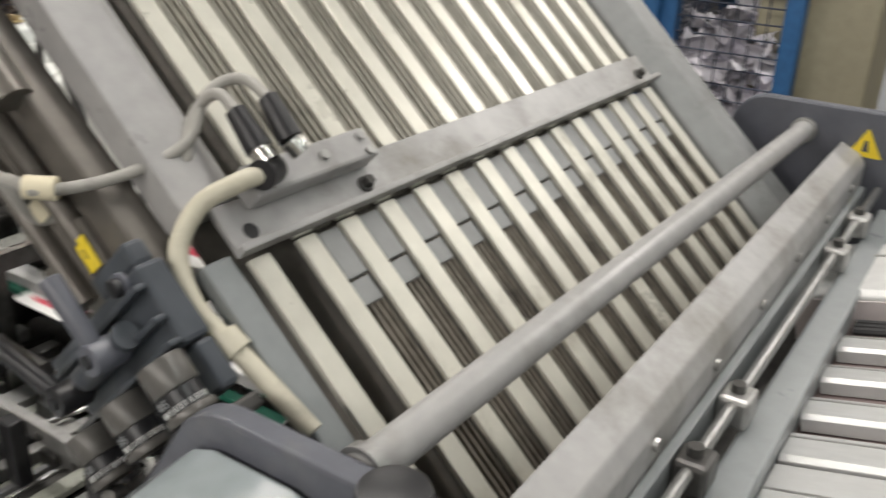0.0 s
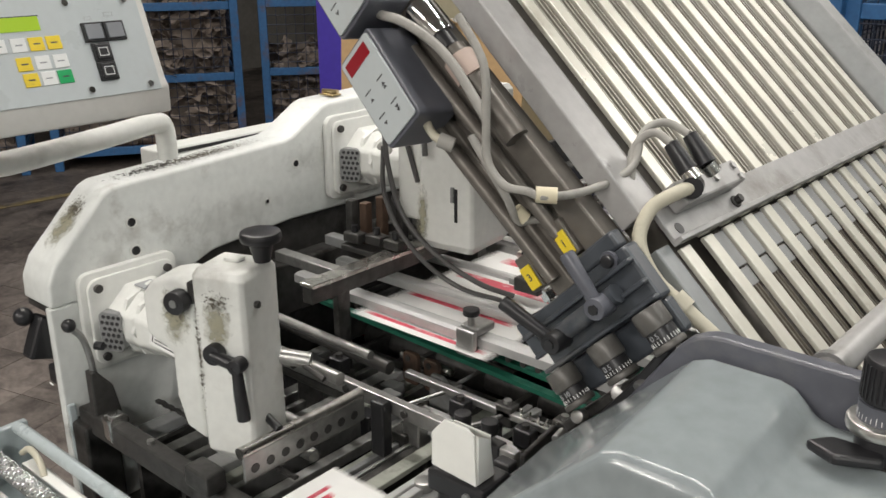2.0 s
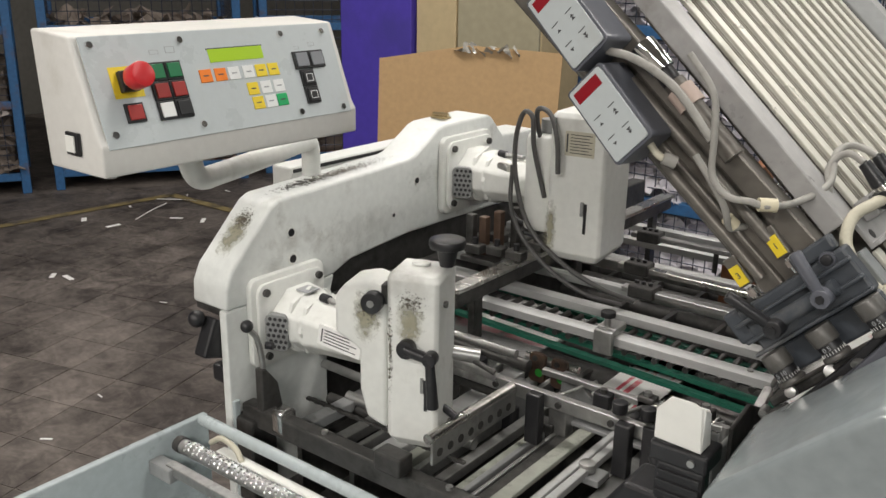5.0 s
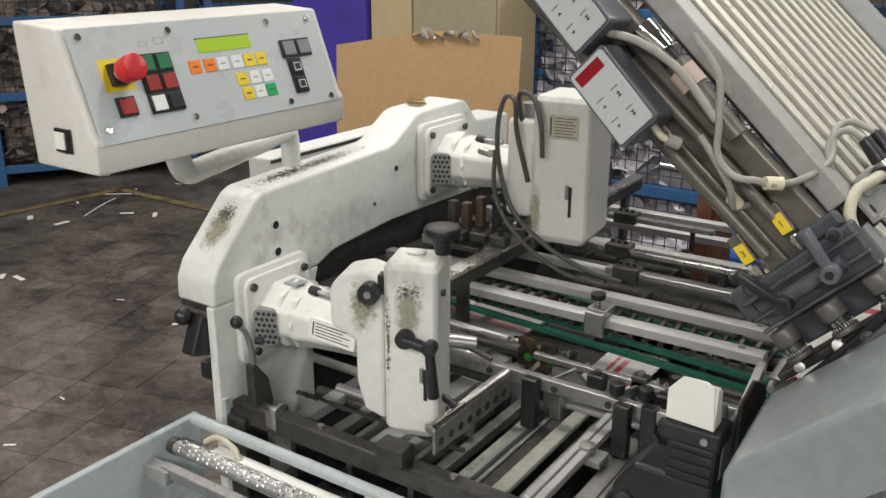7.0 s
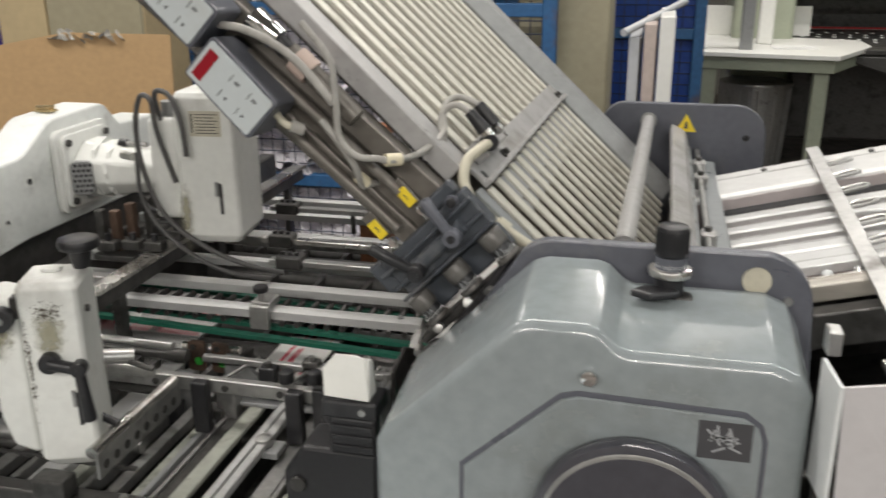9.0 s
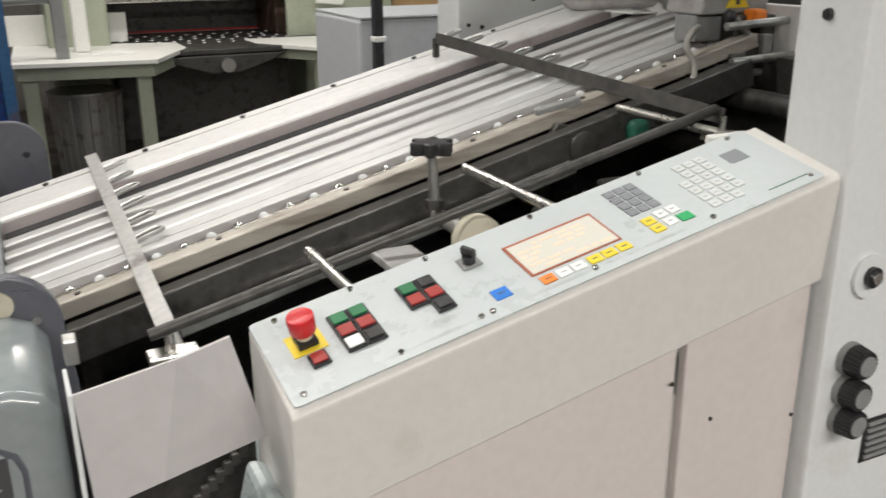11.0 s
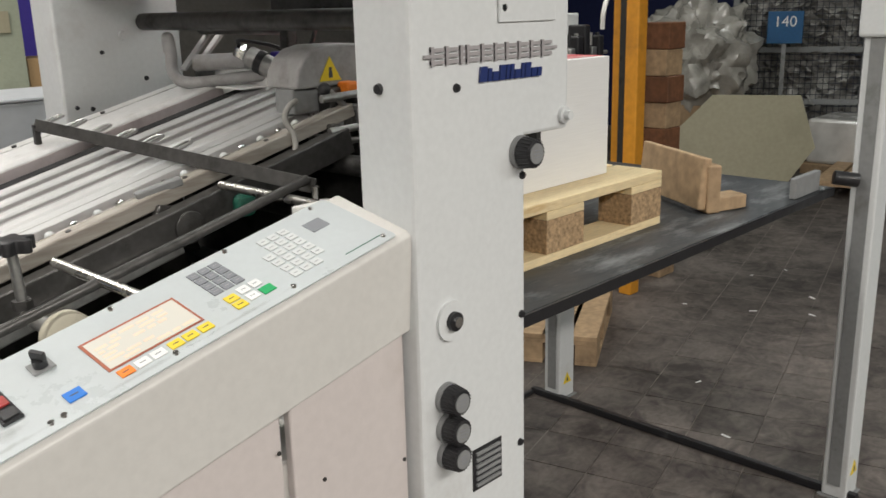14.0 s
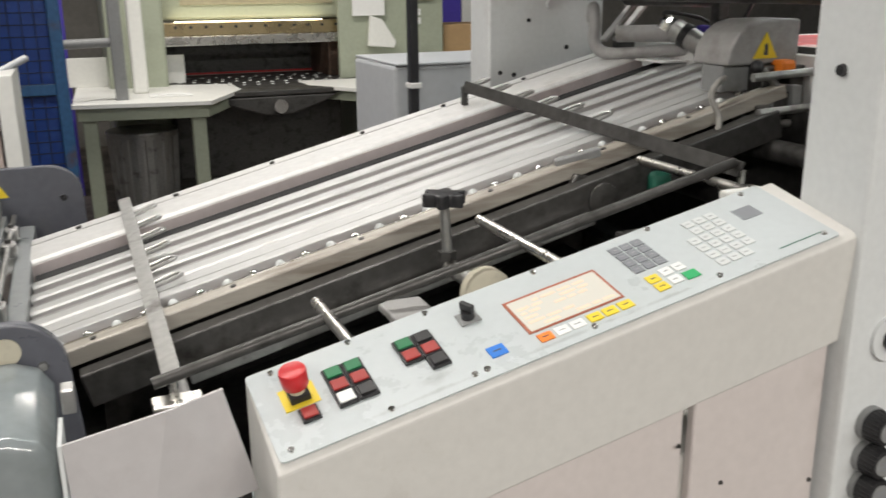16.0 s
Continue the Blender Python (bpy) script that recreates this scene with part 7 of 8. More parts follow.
for y_ in (0.60, 1.0, 1.4):
    part("bar_post", box(-1.175, -1.16, y_, y_ + 0.03, 0.72, 0.9775, 0.002), M_oily, fu)
part("cross_bar", box(-1.38, -0.64, 1.06, 1.08, 0.93, 0.955, 0.003), M_zinc, fu)
for y, w, z in ((0.655, 0.032, 0.955), (0.765, 0.030, 0.955), (0.93, 0.022, 0.945), (1.12, 0.03, 0.94), (1.30, 0.03, 0.935), (1.44, 0.03, 0.93)):
    rl = part("paper_rail", prism([(y, z - 0.016), (y + w, z - 0.016), (y + w, z), (y + w * 0.7, z + 0.003), (y + w * 0.3, z + 0.003), (y, z)], "x", -1.345, -0.60, 0.001), M_alu, fu, "bright aluminium paper rail")
    part("rail_screw", rod((-0.64, y + w / 2, z + 0.003), (-0.64, y + w / 2, z + 0.006), 0.006, 12), M_zinc, rl)
for y, z in ((0.685, 0.895), (0.715, 0.905), (0.85, 0.90)):
    part("green_belt", prism([(-1.34, z), (-0.56, z - 0.030), (-0.56, z - 0.022), (-1.34, z + 0.008)], "y", y, y + 0.016), M_greenbelt, fu, "green transport belt")
for i in range(24):
    part("small_roller", rod((-1.3 + 0.03 * i, 0.69, 0.915), (-1.3 + 0.03 * i, 0.80, 0.915), 0.006, 8), M_oily, fu, smooth=True)
cl = thing("rail_clamp", -0.9, 0.66, 0.96, "dark clamp with a black thumb screw on the paper rail", "clamp")
part("block", box(-0.918, -0.880, 0.648, 0.694, 0.9605, 0.975, 0.003), M_zinc, cl)
part("stem", rod((-0.9, 0.655, 0.975), (-0.9, 0.655, 0.993), 0.006, 12), M_zinc, cl)
part("thumb_screw", rod((-0.9, 0.655, 0.993), (-0.9, 0.655, 1.004), 0.014, 18, bevel=0.002), M_black, cl, smooth=True)
part("cheek", box(-0.918, -0.880, 0.636, 0.6475, 0.925, 0.972, 0.003), M_zinc, cl)
# rear scoring arms lying on the far rails
for i, (x0, x1, y, z) in enumerate(((-1.05, -0.72, 0.985, 0.975), (-0.98, -0.64, 0.865, 0.972), (-1.12, -0.86, 1.19, 0.985))):
    so = thing("sheet_guide", (x0 + x1) / 2, y, z, "steel sheet guide with clamp screws over the paper path", "sheet guide", "sheet guides")
    part("arm", box(x0, x1, y, y + 0.022, z - 0.008, z + 0.004, 0.002), M_zinc if i else M_steel, so)
    part("clamp", box(x0 + 0.02, x0 + 0.075, y - 0.012, y + 0.03, z - 0.012, z + 0.014, 0.003), M_oily, so)
    for k in range(3):
        part("screw", rod((x0 + 0.03 + 0.015 * k, y + 0.01, z + 0.014), (x0 + 0.03 + 0.015 * k, y + 0.01, z + 0.02), 0.005, 10), M_black, so)
    part("post", rod((x1 - 0.05, y + 0.01, 0.93), (x1 - 0.05, y + 0.01, z - 0.008), 0.006, 10), M_oily, so)
# clamps by the arm: brown posts, bars and nuts
pc = thing("clamp_posts", -1.27, 0.74, 1.0, "brown and dark clamp posts standing on the cross bar", "clamp posts")
for i, (x, y, h) in enumerate(((-1.285, 0.76, 0.075), (-1.262, 0.775, 0.07), (-1.242, 0.80, 0.08), (-1.222, 0.835, 0.085))):
    part("post", box(x - 0.009, x + 0.009, y - 0.009, y + 0.009, 1.006, 1.02 + h, 0.002), M_brownblock if i in (1, 2) else M_oily, pc)
part("base", box(-1.30, -1.21, 0.74, 0.85, 0.994, 1.0055, 0.002), M_oily, pc)
for i in range(9):
    rr = random.Random(60 + i)
    x, y = -1.17 - 0.05 * (i % 3) + rr.uniform(-0.006, 0.006), 0.76 + 0.09 * (i // 3) + rr.uniform(-0.02, 0.02)
    cbk = thing("clamp_block", x, y, 1.016, "small black clamp block with set screws", "clamp block", "small clamp blocks")
    part("block", box(x - 0.02, x + 0.02, y - 0.014, y + 0.014, 1.0165, 1.036, 0.003), M_oily, cbk)
    part("set_screw", rod((x, y, 1.036), (x, y, 1.05), 0.0065, 10), M_black, cbk, smooth=True)
for i in range(5):
    y = 0.88 + 0.13 * i
    solo("guide_bar", box(-1.369, -1.186, y - 0.25, y - 0.225, 0.985, 1.005, 0.002), M_midgrey if i % 2 else M_zinc, "steel guide bar between the clamps", "guide bar", "rear guide bars")
# fork with green marked rollers
fk = thing("roller_fork", -1.03, 0.68, 0.82, "brown roller fork with two green dots", "roller fork")
for i, x in enumerate((-1.055, -1.005)):
    c = part("cheek", prism(rounded(0.036, 0.062, 0.008, 3, x, 0.838), "y", 0.672, 0.682, 0.002), M_brownblock, fk)
    part("green_dot", rod((x + 0.006, 0.6715, 0.829), (x + 0.006, 0.6705, 0.829), 0.0085, 18), mat("bright_green_dot%s" % ("" if i == 0 else "_b"), (0.05, 0.45, 0.06), 0.5), c, "bright green dot")
    part("cheek_screw", rod((x - 0.004, 0.6715, 0.858), (x - 0.004, 0.669, 0.858), 0.006, 12), M_oily, c)
part("axle", rod((-1.09, 0.69, 0.85), (-0.97, 0.69, 0.85), 0.008, 12), M_steel, fk, smooth=True)
part("wedge", prism([(-0.985, 0.79), (-0.87, 0.79), (-0.90, 0.815), (-0.955, 0.865), (-0.978, 0.865)], "y", 0.64, 0.652, 0.003), M_midgrey, fk, "grey steel wedge")

for i, (y, z, r) in enumerate(((0.47, 0.915, 0.011), (0.50, 0.862, 0.009), (0.54, 0.93, 0.008), (0.585, 0.89, 0.012), (0.43, 0.83, 0.009))):
    solo("cross_shaft", rod((-1.405, y, z), (-1.02, y, z - 0.006), r, 16), M_zinc if i % 2 == 0 else M_oily, "greasy round shaft between arm and paper rails", "shaft", "greasy cross shafts", smooth=True)

gw = thing("lever_gear", -0.85, 0.56, 0.85, "greasy levers and brackets between belts and grate", "lever gear")
part("long_bar", box(-1.0, -0.58, 0.598, 0.612, 0.868, 0.880, 0.002), M_zinc, gw)
part("long_bar", box(-0.93, -0.62, 0.560, 0.574, 0.842, 0.852, 0.002), M_alu, gw)
part("slide_plate", prism([(-0.93, 0.55), (-0.70, 0.55), (-0.66, 0.60), (-0.90, 0.60)], "z", 0.815, 0.822, 0.001), M_midgrey, gw)
for i, (x, y, h) in enumerate(((-0.86, 0.58, 0.03), (-0.79, 0.61, 0.035), (-0.73, 0.575, 0.03), (-0.69, 0.62, 0.04), (-1.12, 0.56, 0.03), (-1.16, 0.60, 0.02))):
    part("bracket", box(x - 0.016, x + 0.016, y - 0.012, y + 0.012, 0.853, 0.853 + h, 0.003), M_oily if i % 2 else M_black, gw)
    part("bracket_screw", rod((x, y, 0.853 + h), (x, y, 0.860 + h), 0.0065, 10), M_zinc if i % 2 else M_oily, gw, smooth=True)
for i in range(3):
    x = -0.95 + 0.12 * i
    part("thin_rod", rod((x, 0.50, 0.862 + 0.004 * (i % 2)), (x + 0.05, 0.63, 0.872), 0.0035, 8), M_zinc, gw, smooth=True)
part("spring", hose([(-0.76 + 0.004 * k, 0.60 + 0.006 * math.cos(k * 1.57), 0.888 + 0.006 * math.sin(k * 1.57)) for k in range(26)], 0.0016, 6, n=2), M_steel, gw, smooth=True)

# lower delivery: bars that run towards the aisle
dv = thing("delivery_grate", -0.95, 0.37, 0.75, "grate of steel delivery bars and belts running to the aisle", "delivery grate")
for x, w, h, m_, z in ((-1.30, 0.03, 0.02, M_midgrey, 0.80), (-1.215, 0.025, 0.02, M_zinc, 0.80), (-1.13, 0.04, 0.02, M_alu, 0.795), (-1.045, 0.012, 0.03, M_zinc, 0.80), (-0.945, 0.01, 0.045, M_midgrey, 0.80),
                    (-0.905, 0.028, 0.008, M_oily, 0.80), (-0.875, 0.026, 0.01, M_belt, 0.815), (-0.822, 0.012, 0.014, M_alu, 0.828), (-0.805, 0.014, 0.014, M_alu, 0.828), (-0.765, 0.03, 0.008, M_zinc, 0.80), (-0.715, 0.03, 0.012, M_belt, 0.80), (-0.67, 0.02, 0.02, M_zinc, 0.80),
                    (-1.005, 0.02, 0.02, M_zinc, 0.79), (-0.965, 0.022, 0.012, M_belt, 0.785), (-0.925, 0.008, 0.03, M_zinc, 0.802), (-0.846, 0.012, 0.03, M_zinc, 0.80), (-0.742, 0.008, 0.024, M_zinc, 0.805), (-0.692, 0.008, 0.03, M_zinc, 0.802), (-1.088, 0.02, 0.02, M_belt, 0.79), (-1.17, 0.012, 0.03, M_zinc, 0.80)):
    part("bar", box(x - w / 2, x + w / 2, 0.253, 0.72, z - h, z, 0.002), m_, dv)
pf2 = part("perforated_bar", box(-0.990, -0.984, 0.25, 0.488, 0.842, 0.885, 0.002), M_zinc, dv, "perforated aluminium bar")
for i in range(8):
    part("hole", rod((-0.9838, 0.268 + 0.028 * i, 0.860), (-0.9832, 0.268 + 0.028 * i, 0.860), 0.0075, 16), M_oily, pf2)
part("tube", rod((-0.994, 0.25, 0.886), (-0.994, 0.488, 0.886), 0.0095, 16), M_steel, dv, smooth=True)
part("stand_block", box(-1.07, -1.015, 0.205, 0.24, 0.826, 0.860, 0.004), M_oily, dv)
nd = part("clamp_nut", rod((-0.806, 0.43, 0.818), (-0.806, 0.43, 0.834), 0.014, 18, bevel=0.002), M_zinc, dv, smooth=True)
part("nut_base", box(-0.83, -0.775, 0.41, 0.45, 0.806, 0.8185, 0.002), M_midgrey, dv)
for i, (x, y) in enumerate(((-0.94, 0.50), (-0.77, 0.50), (-0.73, 0.52), (-0.69, 0.49))):
    part("stop_post", box(x - 0.014, x + 0.014, y - 0.03, y - 0.009, 0.80, 0.895, 0.003), M_black, dv)
for i, (x, z) in enumerate(((-0.79, 0.90), (-0.74, 0.905))):
    part("black_knob", rod((x, 0.50, z), (x, 0.50, z + 0.02), 0.013, 16, bevel=0.002), M_black, dv, smooth=True)
part("lever", rod((-0.70, 0.44, 0.88), (-0.66, 0.40, 0.845), 0.008, 12), M_black, dv, smooth=True)
# lever with a ball on the arm
lv = thing("ball_lever", -1.36, 0.24, 0.85, "steel lever with a black ball on a bracket", "lever")
part("bracket", prism([(0.225, 0.80), (0.275, 0.80), (0.262, 0.87), (0.235, 0.905), (0.225, 0.905)], "x", -1.372, -1.352, 0.003), M_oily, lv)
part("rod", hose([(-1.362, 0.236, 0.895), (-1.36, 0.232, 0.93), (-1.362, 0.225, 0.965), (-1.365, 0.212, 0.985)], 0.0055, 12), M_zinc, lv, smooth=True)
part("ball", ball((-1.366, 0.208, 0.992), 0.0115), M_black, lv, smooth=True)
part("stop", rod((-1.362, 0.245, 0.945), (-1.35, 0.252, 0.945), 0.007, 12), M_black, lv, smooth=True)
ol = thing("rear_lever", -1.46, 0.21, 0.93, "black cast lever with round grips on the outer side", "lever")
part("grip", ball((-1.475, 0.185, 0.985), 0.016), M_black, ol, smooth=True)
part("body", prism([(0.17, 0.92), (0.235, 0.90), (0.245, 0.96), (0.20, 0.99)], "x", -1.475, -1.4405, 0.006), M_black, ol)
part("lower_grip", box(-1.475, -1.4405, 0.21, 0.245, 0.855, 0.89, 0.006), M_black, ol)

# white switch cup on a black bracket
wb = thing("sensor_bracket", -0.62, 0.27, 0.95, "white plastic cup on a black cast bracket", "bracket")
part("cup", prism([(-0.618, 1.034), (-0.556, 1.031), (-0.560, 1.091), (-0.570, 1.096), (-0.600, 1.096), (-0.618, 1.074)], "y", 0.236, 0.239, 0.001), M_laminate, wb, "white plastic cup")
part("cup_side", prism([(0.2395, 1.031), (0.268, 1.031), (0.260, 1.078), (0.2395, 1.090)], "x", -0.560, -0.556, 0.001), M_laminate, wb)
part("cup_back", box(-0.612, -0.561, 0.265, 0.268, 1.031, 1.078, 0.001), M_laminate, wb)
part("base", box(-0.622, -0.545, 0.232, 0.285, 1.004, 1.030, 0.004), M_black, wb)
part("base_screw", rod((-0.565, 0.232, 1.017), (-0.565, 0.229, 1.017), 0.005, 12), M_zinc, wb)
part("neck", box(-0.616, -0.550, 0.240, 0.30, 0.9445, 1.0035, 0.006), M_black, wb)
for i in range(3):
    part("neck_rib", box(-0.612, -0.554, 0.2365, 0.2398, 0.956 + 0.015 * i, 0.962 + 0.015 * i, 0.001), M_black, wb)
part("body", prism([(-0.685, 0.62), (-0.56, 0.62), (-0.552, 0.944), (-0.66, 0.944), (-0.69, 0.90)], "y", 0.25, 0.32, 0.006), M_black, wb)
part("body_bolt", rod((-0.668, 0.25, 0.885), (-0.668, 0.243, 0.885), 0.012, 18, bevel=0.002), M_oily, wb, smooth=True)
part("grille", box(-0.62, -0.565, 0.246, 0.2495, 0.80, 0.84, 0.001), M_midgrey, wb)
for i in range(4):
    part("slat", box(-0.617, -0.568, 0.244, 0.2458, 0.806 + 0.008 * i, 0.809 + 0.008 * i), M_black, wb)
part("shield", prism([(0.30, 0.93), (0.43, 0.93), (0.43, 1.02), (0.36, 1.055), (0.30, 1.045)], "x", -0.546, -0.540, 0.002), M_oily, wb, "dark cast shield")
part("inner_block", box(-0.555, -0.548, 0.26, 0.40, 0.95, 1.02, 0.003), M_midgrey, wb)
gr = thing("guide_ramp", -0.58, 0.55, 0.9, "dark steel ramp with a grease nipple beside the paper rails", "ramp")
part("bar", prism([(-0.66, 0.845), (-0.545, 0.935), (-0.535, 0.925), (-0.65, 0.83)], "y", 0.50, 0.60, 0.002), M_oily, gr)
part("bar", prism([(0.40, 0.86), (0.62, 0.95), (0.62, 0.965), (0.40, 0.875)], "x", -0.60, -0.585, 0.002), M_zinc, gr)
part("nipple", rod((-0.62, 0.52, 0.88), (-0.62, 0.52, 0.925), 0.011, 14, r2=0.006), M_zinc, gr, smooth=True)
solo("inner_belt", box(-0.56, -0.40, 0.36, 0.60, 0.845, 0.851), M_greenbelt, "green belt between ramp and guard", "belt")
lw = thing("lower_works", -0.9, 0.9, 0.62, "dense dark works of rollers and bars below the rails", "machine works")
for i in range(10):
    y = 0.56 + 0.11 * i
    part("roller", rod((-1.37, y, 0.74), (-0.5, y, 0.74), 0.028, 16), M_oily, lw, smooth=True)
for i in range(7):
    x = -1.3 + 0.13 * i
    part("web", box(x - 0.006, x + 0.006, 0.26, 1.6, 0.64, 0.765), M_oily, lw)
for i in range(16):
    rr = random.Random(90 + i)
    x, y = rr.uniform(-1.3, -0.65), rr.uniform(0.52, 0.64)
    part("fitting", box(x - 0.018, x + 0.018, y - 0.015, y + 0.015, 0.77, rr.uniform(0.80, 0.86), 0.003), (M_oily, M_black, M_midgrey, M_zinc)[i % 4], lw)

# ---- tray of the third unit in the foreground ----
ty = thing("delivery_tray", -1.2, -0.05, 0.5, "blue grey sheet steel tray with rods and a studded roller", "tray")
part("side_wall", box(-1.398, -1.384, -0.95, 0.128, 0.40, 0.85, 0.003), M_bluegrey, ty)
part("bottom", box(-1.384, -0.55, -0.95, 0.12, 0.60, 0.61), M_bluegrey, ty)
part("rod", rod((-1.372, 0.106, 0.852), (-0.62, 0.106, 0.852), 0.010, 20), M_bluegrey, ty, smooth=True)
ro = part("studded_roller", rod((-1.352, 0.052, 0.832), (-0.62, 0.052, 0.832), 0.0125, 24), M_zinc, ty, "bright studded steel roller", True)
sb = bm_new()
for i in range(66):
    for j in range(5):
        a = radians(20 + 30 * j + (15 if i % 2 else 0))
        x = -1.335 + 0.0108 * i
        ball((x, 0.052 - 0.0125 * math.cos(a), 0.832 + 0.0125 * math.sin(a)), 0.0028, sb, 6)
tagged(part("studs", sb, M_chrome, ro, smooth=True), kind="stuff")
part("roller_end", rod((-1.366, 0.052, 0.832), (-1.352, 0.052, 0.832), 0.014, 16), M_oily, ro, smooth=True)
part("angle", box(-1.35, -0.62, 0.012, 0.030, 0.80, 0.818, 0.002), M_zinc, ty)
part("angle", box(-1.385, -1.33, 0.004, 0.03, 0.79, 0.815, 0.002), M_midgrey, ty)
part("white_bar", box(-1.30, -0.62, 0.074, 0.094, 0.815, 0.832, 0.002), M_laminate, ty)
part("clear_hose", hose([(-1.33, 0.09, 0.83), (-1.30, 0.09, 0.848), (-1.26, 0.085, 0.845), (-1.24, 0.08, 0.83)], 0.005), M_hosecream, ty, smooth=True)
part("clear_hose", hose([(-1.0, 0.10, 0.845), (-0.95, 0.07, 0.86), (-0.90, 0.06, 0.85), (-0.87, 0.08, 0.83)], 0.005), M_hosecream, ty, smooth=True)
for lx_, ly_ in ((-1.36, -0.9), (-0.6, -0.9), (-0.6, 0.05), (-1.36, 0.05)):
    part("leg", box(lx_ - 0.02, lx_ + 0.02, ly_ - 0.02, ly_ + 0.02, 0, 0.60, 0.003), M_oily, ty)
part("pull_rod", rod((-1.36, -0.03, 0.70), (-1.22, -0.01, 0.745), 0.007, 12), M_zinc, ty, smooth=True)
cb2 = thing("bar_clamp", -1.31, 0.24, 0.82, "bright cast clamp ring on the dark front beam", "clamp")
part("ring", prism(rounded(0.036, 0.052, 0.012, 4, 0.237, 0.815), "x", -1.325, -1.300, 0.003), M_chrome, cb2, smooth=True)
for x, z in ((-1.2, 0.78), (-1.15, 0.80)):
    solo("shaft", rod((x - 0.16, 0.40, z), (x + 0.14, 0.40, z + 0.005), 0.011, 16), M_zinc if z > 0.79 else M_oily, "round steel shaft below the gear housing", "shaft", "shafts under the gear housing", smooth=True)
cn = thing("roller_chain", -1.2, 0.32, 0.8, "thin dark roller chains below the gear housing", "chain")
for i in range(34):
    part("link", box(-0.006, 0.006, -0.004, 0.004, -0.003, 0.003, 0.001, m=Matrix.Translation((-1.36 + 0.011 * i, 0.345 + 0.002 * (i % 2), 0.80))), M_oily, cn)
# rods and cage struts seen past the far housing
for i, (z, y) in enumerate(((1.09, 1.55), (1.02, 1.62), (1.05, 1.7))):
    solo("far_rod", rod((-1.15, y, z), (-0.62, y - 0.1, z - 0.012), 0.011, 16), M_chrome, "bright chrome rod at the far end of the unit", "rod", "far chrome rods", smooth=True)
for x in (-0.98, -0.78):
    solo("rod_holder", box(x - 0.02, x + 0.02, 1.5, 1.72, 0.60, 1.10, 0.004), M_rust if x < -0.9 else M_oily, "rusty holder of the chrome rods", "holder", "rod holders")
bl = thing("cable_pile", -0.75, 1.9, 0, "blue bin with tangled dark cables on the floor", "bin")
part("bin", box(-1.05, -0.45, 1.75, 2.3, 0.0, 0.75, 0.02), mat("blue_plastic_bin", (0.02, 0.09, 0.36), 0.4, dirt=(0.03, 0.04, 0.08), dirt_amount=0.3), bl)
rnd = random.Random(77)
for i in range(5):
    part("cable", hose([(rnd.uniform(-1.0, -0.5), rnd.uniform(1.78, 2.2), 0.76 + rnd.uniform(0, 0.07)) for k in range(5)], 0.012), M_black, bl, smooth=True)

# ---- hoses and cables ----
hs = thing("air_hose", -0.44, 0.4, 1.2, "ivory air hose curving down to the side plate", "hose")
part("hose", hose([(-0.440, 0.438, 1.335), (-0.446, 0.418, 1.332), (-0.461, 0.395, 1.318), (-0.459, 0.371, 1.291), (-0.436, 0.362, 1.261), (-0.408, 0.366, 1.239), (-0.376, 0.369, 1.217), (-0.340, 0.372, 1.192)], 0.0074, 16), M_hosecream, hs, smooth=True)
part("band", rod((-0.414, 0.365, 1.244), (-0.401, 0.367, 1.234), 0.0112, 18), M_hosecream, hs, smooth=True)
part("socket", rod((-0.436, 0.432, 1.336), (-0.444, 0.452, 1.334), 0.0112, 18), M_black, hs, smooth=True)
c1 = thing("sensor_cable", -0.55, 0.38, 1.34, "grey sensor cable taped to the carrier beam", "cable", "sensor cables")
part("cable", hose([(-0.659, 0.330, 1.501), (-0.622, 0.325, 1.456), (-0.614, 0.320, 1.404), (-0.611, 0.320, 1.359), (-0.589, 0.320, 1.336), (-0.562, 0.322, 1.334), (-0.541, 0.326, 1.331), (-0.518, 0.368, 1.333), (-0.499, 0.418, 1.349), (-0.504, 0.445, 1.378), (-0.498, 0.462, 1.389), (-0.484, 0.470, 1.390), (-0.460, 0.466, 1.382)], 0.0045, 12), M_hose, c1, smooth=True)
part("tape", rod((-0.552, 0.323, 1.332), (-0.535, 0.336, 1.331), 0.0086, 14), M_tape, c1, "cream tape wrap", True)
c2 = thing("sensor_cable", -0.56, 0.38, 1.3, "grey sensor cable running down from the displays", "cable", "sensor cables")
part("cable", hose([(-0.637, 0.325, 1.380), (-0.615, 0.325, 1.352), (-0.597, 0.335, 1.318), (-0.594, 0.352, 1.289), (-0.585, 0.366, 1.288), (-0.558, 0.394, 1.291), (-0.522, 0.408, 1.312), (-0.498, 0.415, 1.335), (-0.506, 0.432, 1.362), (-0.500, 0.442, 1.378), (-0.486, 0.444, 1.384), (-0.468, 0.441, 1.376)], 0.0045, 12), M_hose, c2, smooth=True)
part("tape", rod((-0.598, 0.352, 1.300), (-0.590, 0.360, 1.290), 0.0086, 14), M_tape, c2, "cream tape wrap", True)
c3 = thing("sensor_cable", -0.68, 0.34, 1.42, "short cream cable with a tie by the display", "cable", "sensor cables")
part("cable", hose([(-0.715, 0.35, 1.405), (-0.70, 0.325, 1.39), (-0.685, 0.32, 1.375), (-0.668, 0.322, 1.368)], 0.005, 10), M_hosecream, c3, smooth=True)
part("tie", rod((-0.676, 0.318, 1.372), (-0.662, 0.326, 1.366), 0.0085, 12), M_hose, c3, smooth=True)
c5 = thing("sensor_cable", -0.72, 0.34, 1.5, "grey cables between the upper displays", "cable", "sensor cables")
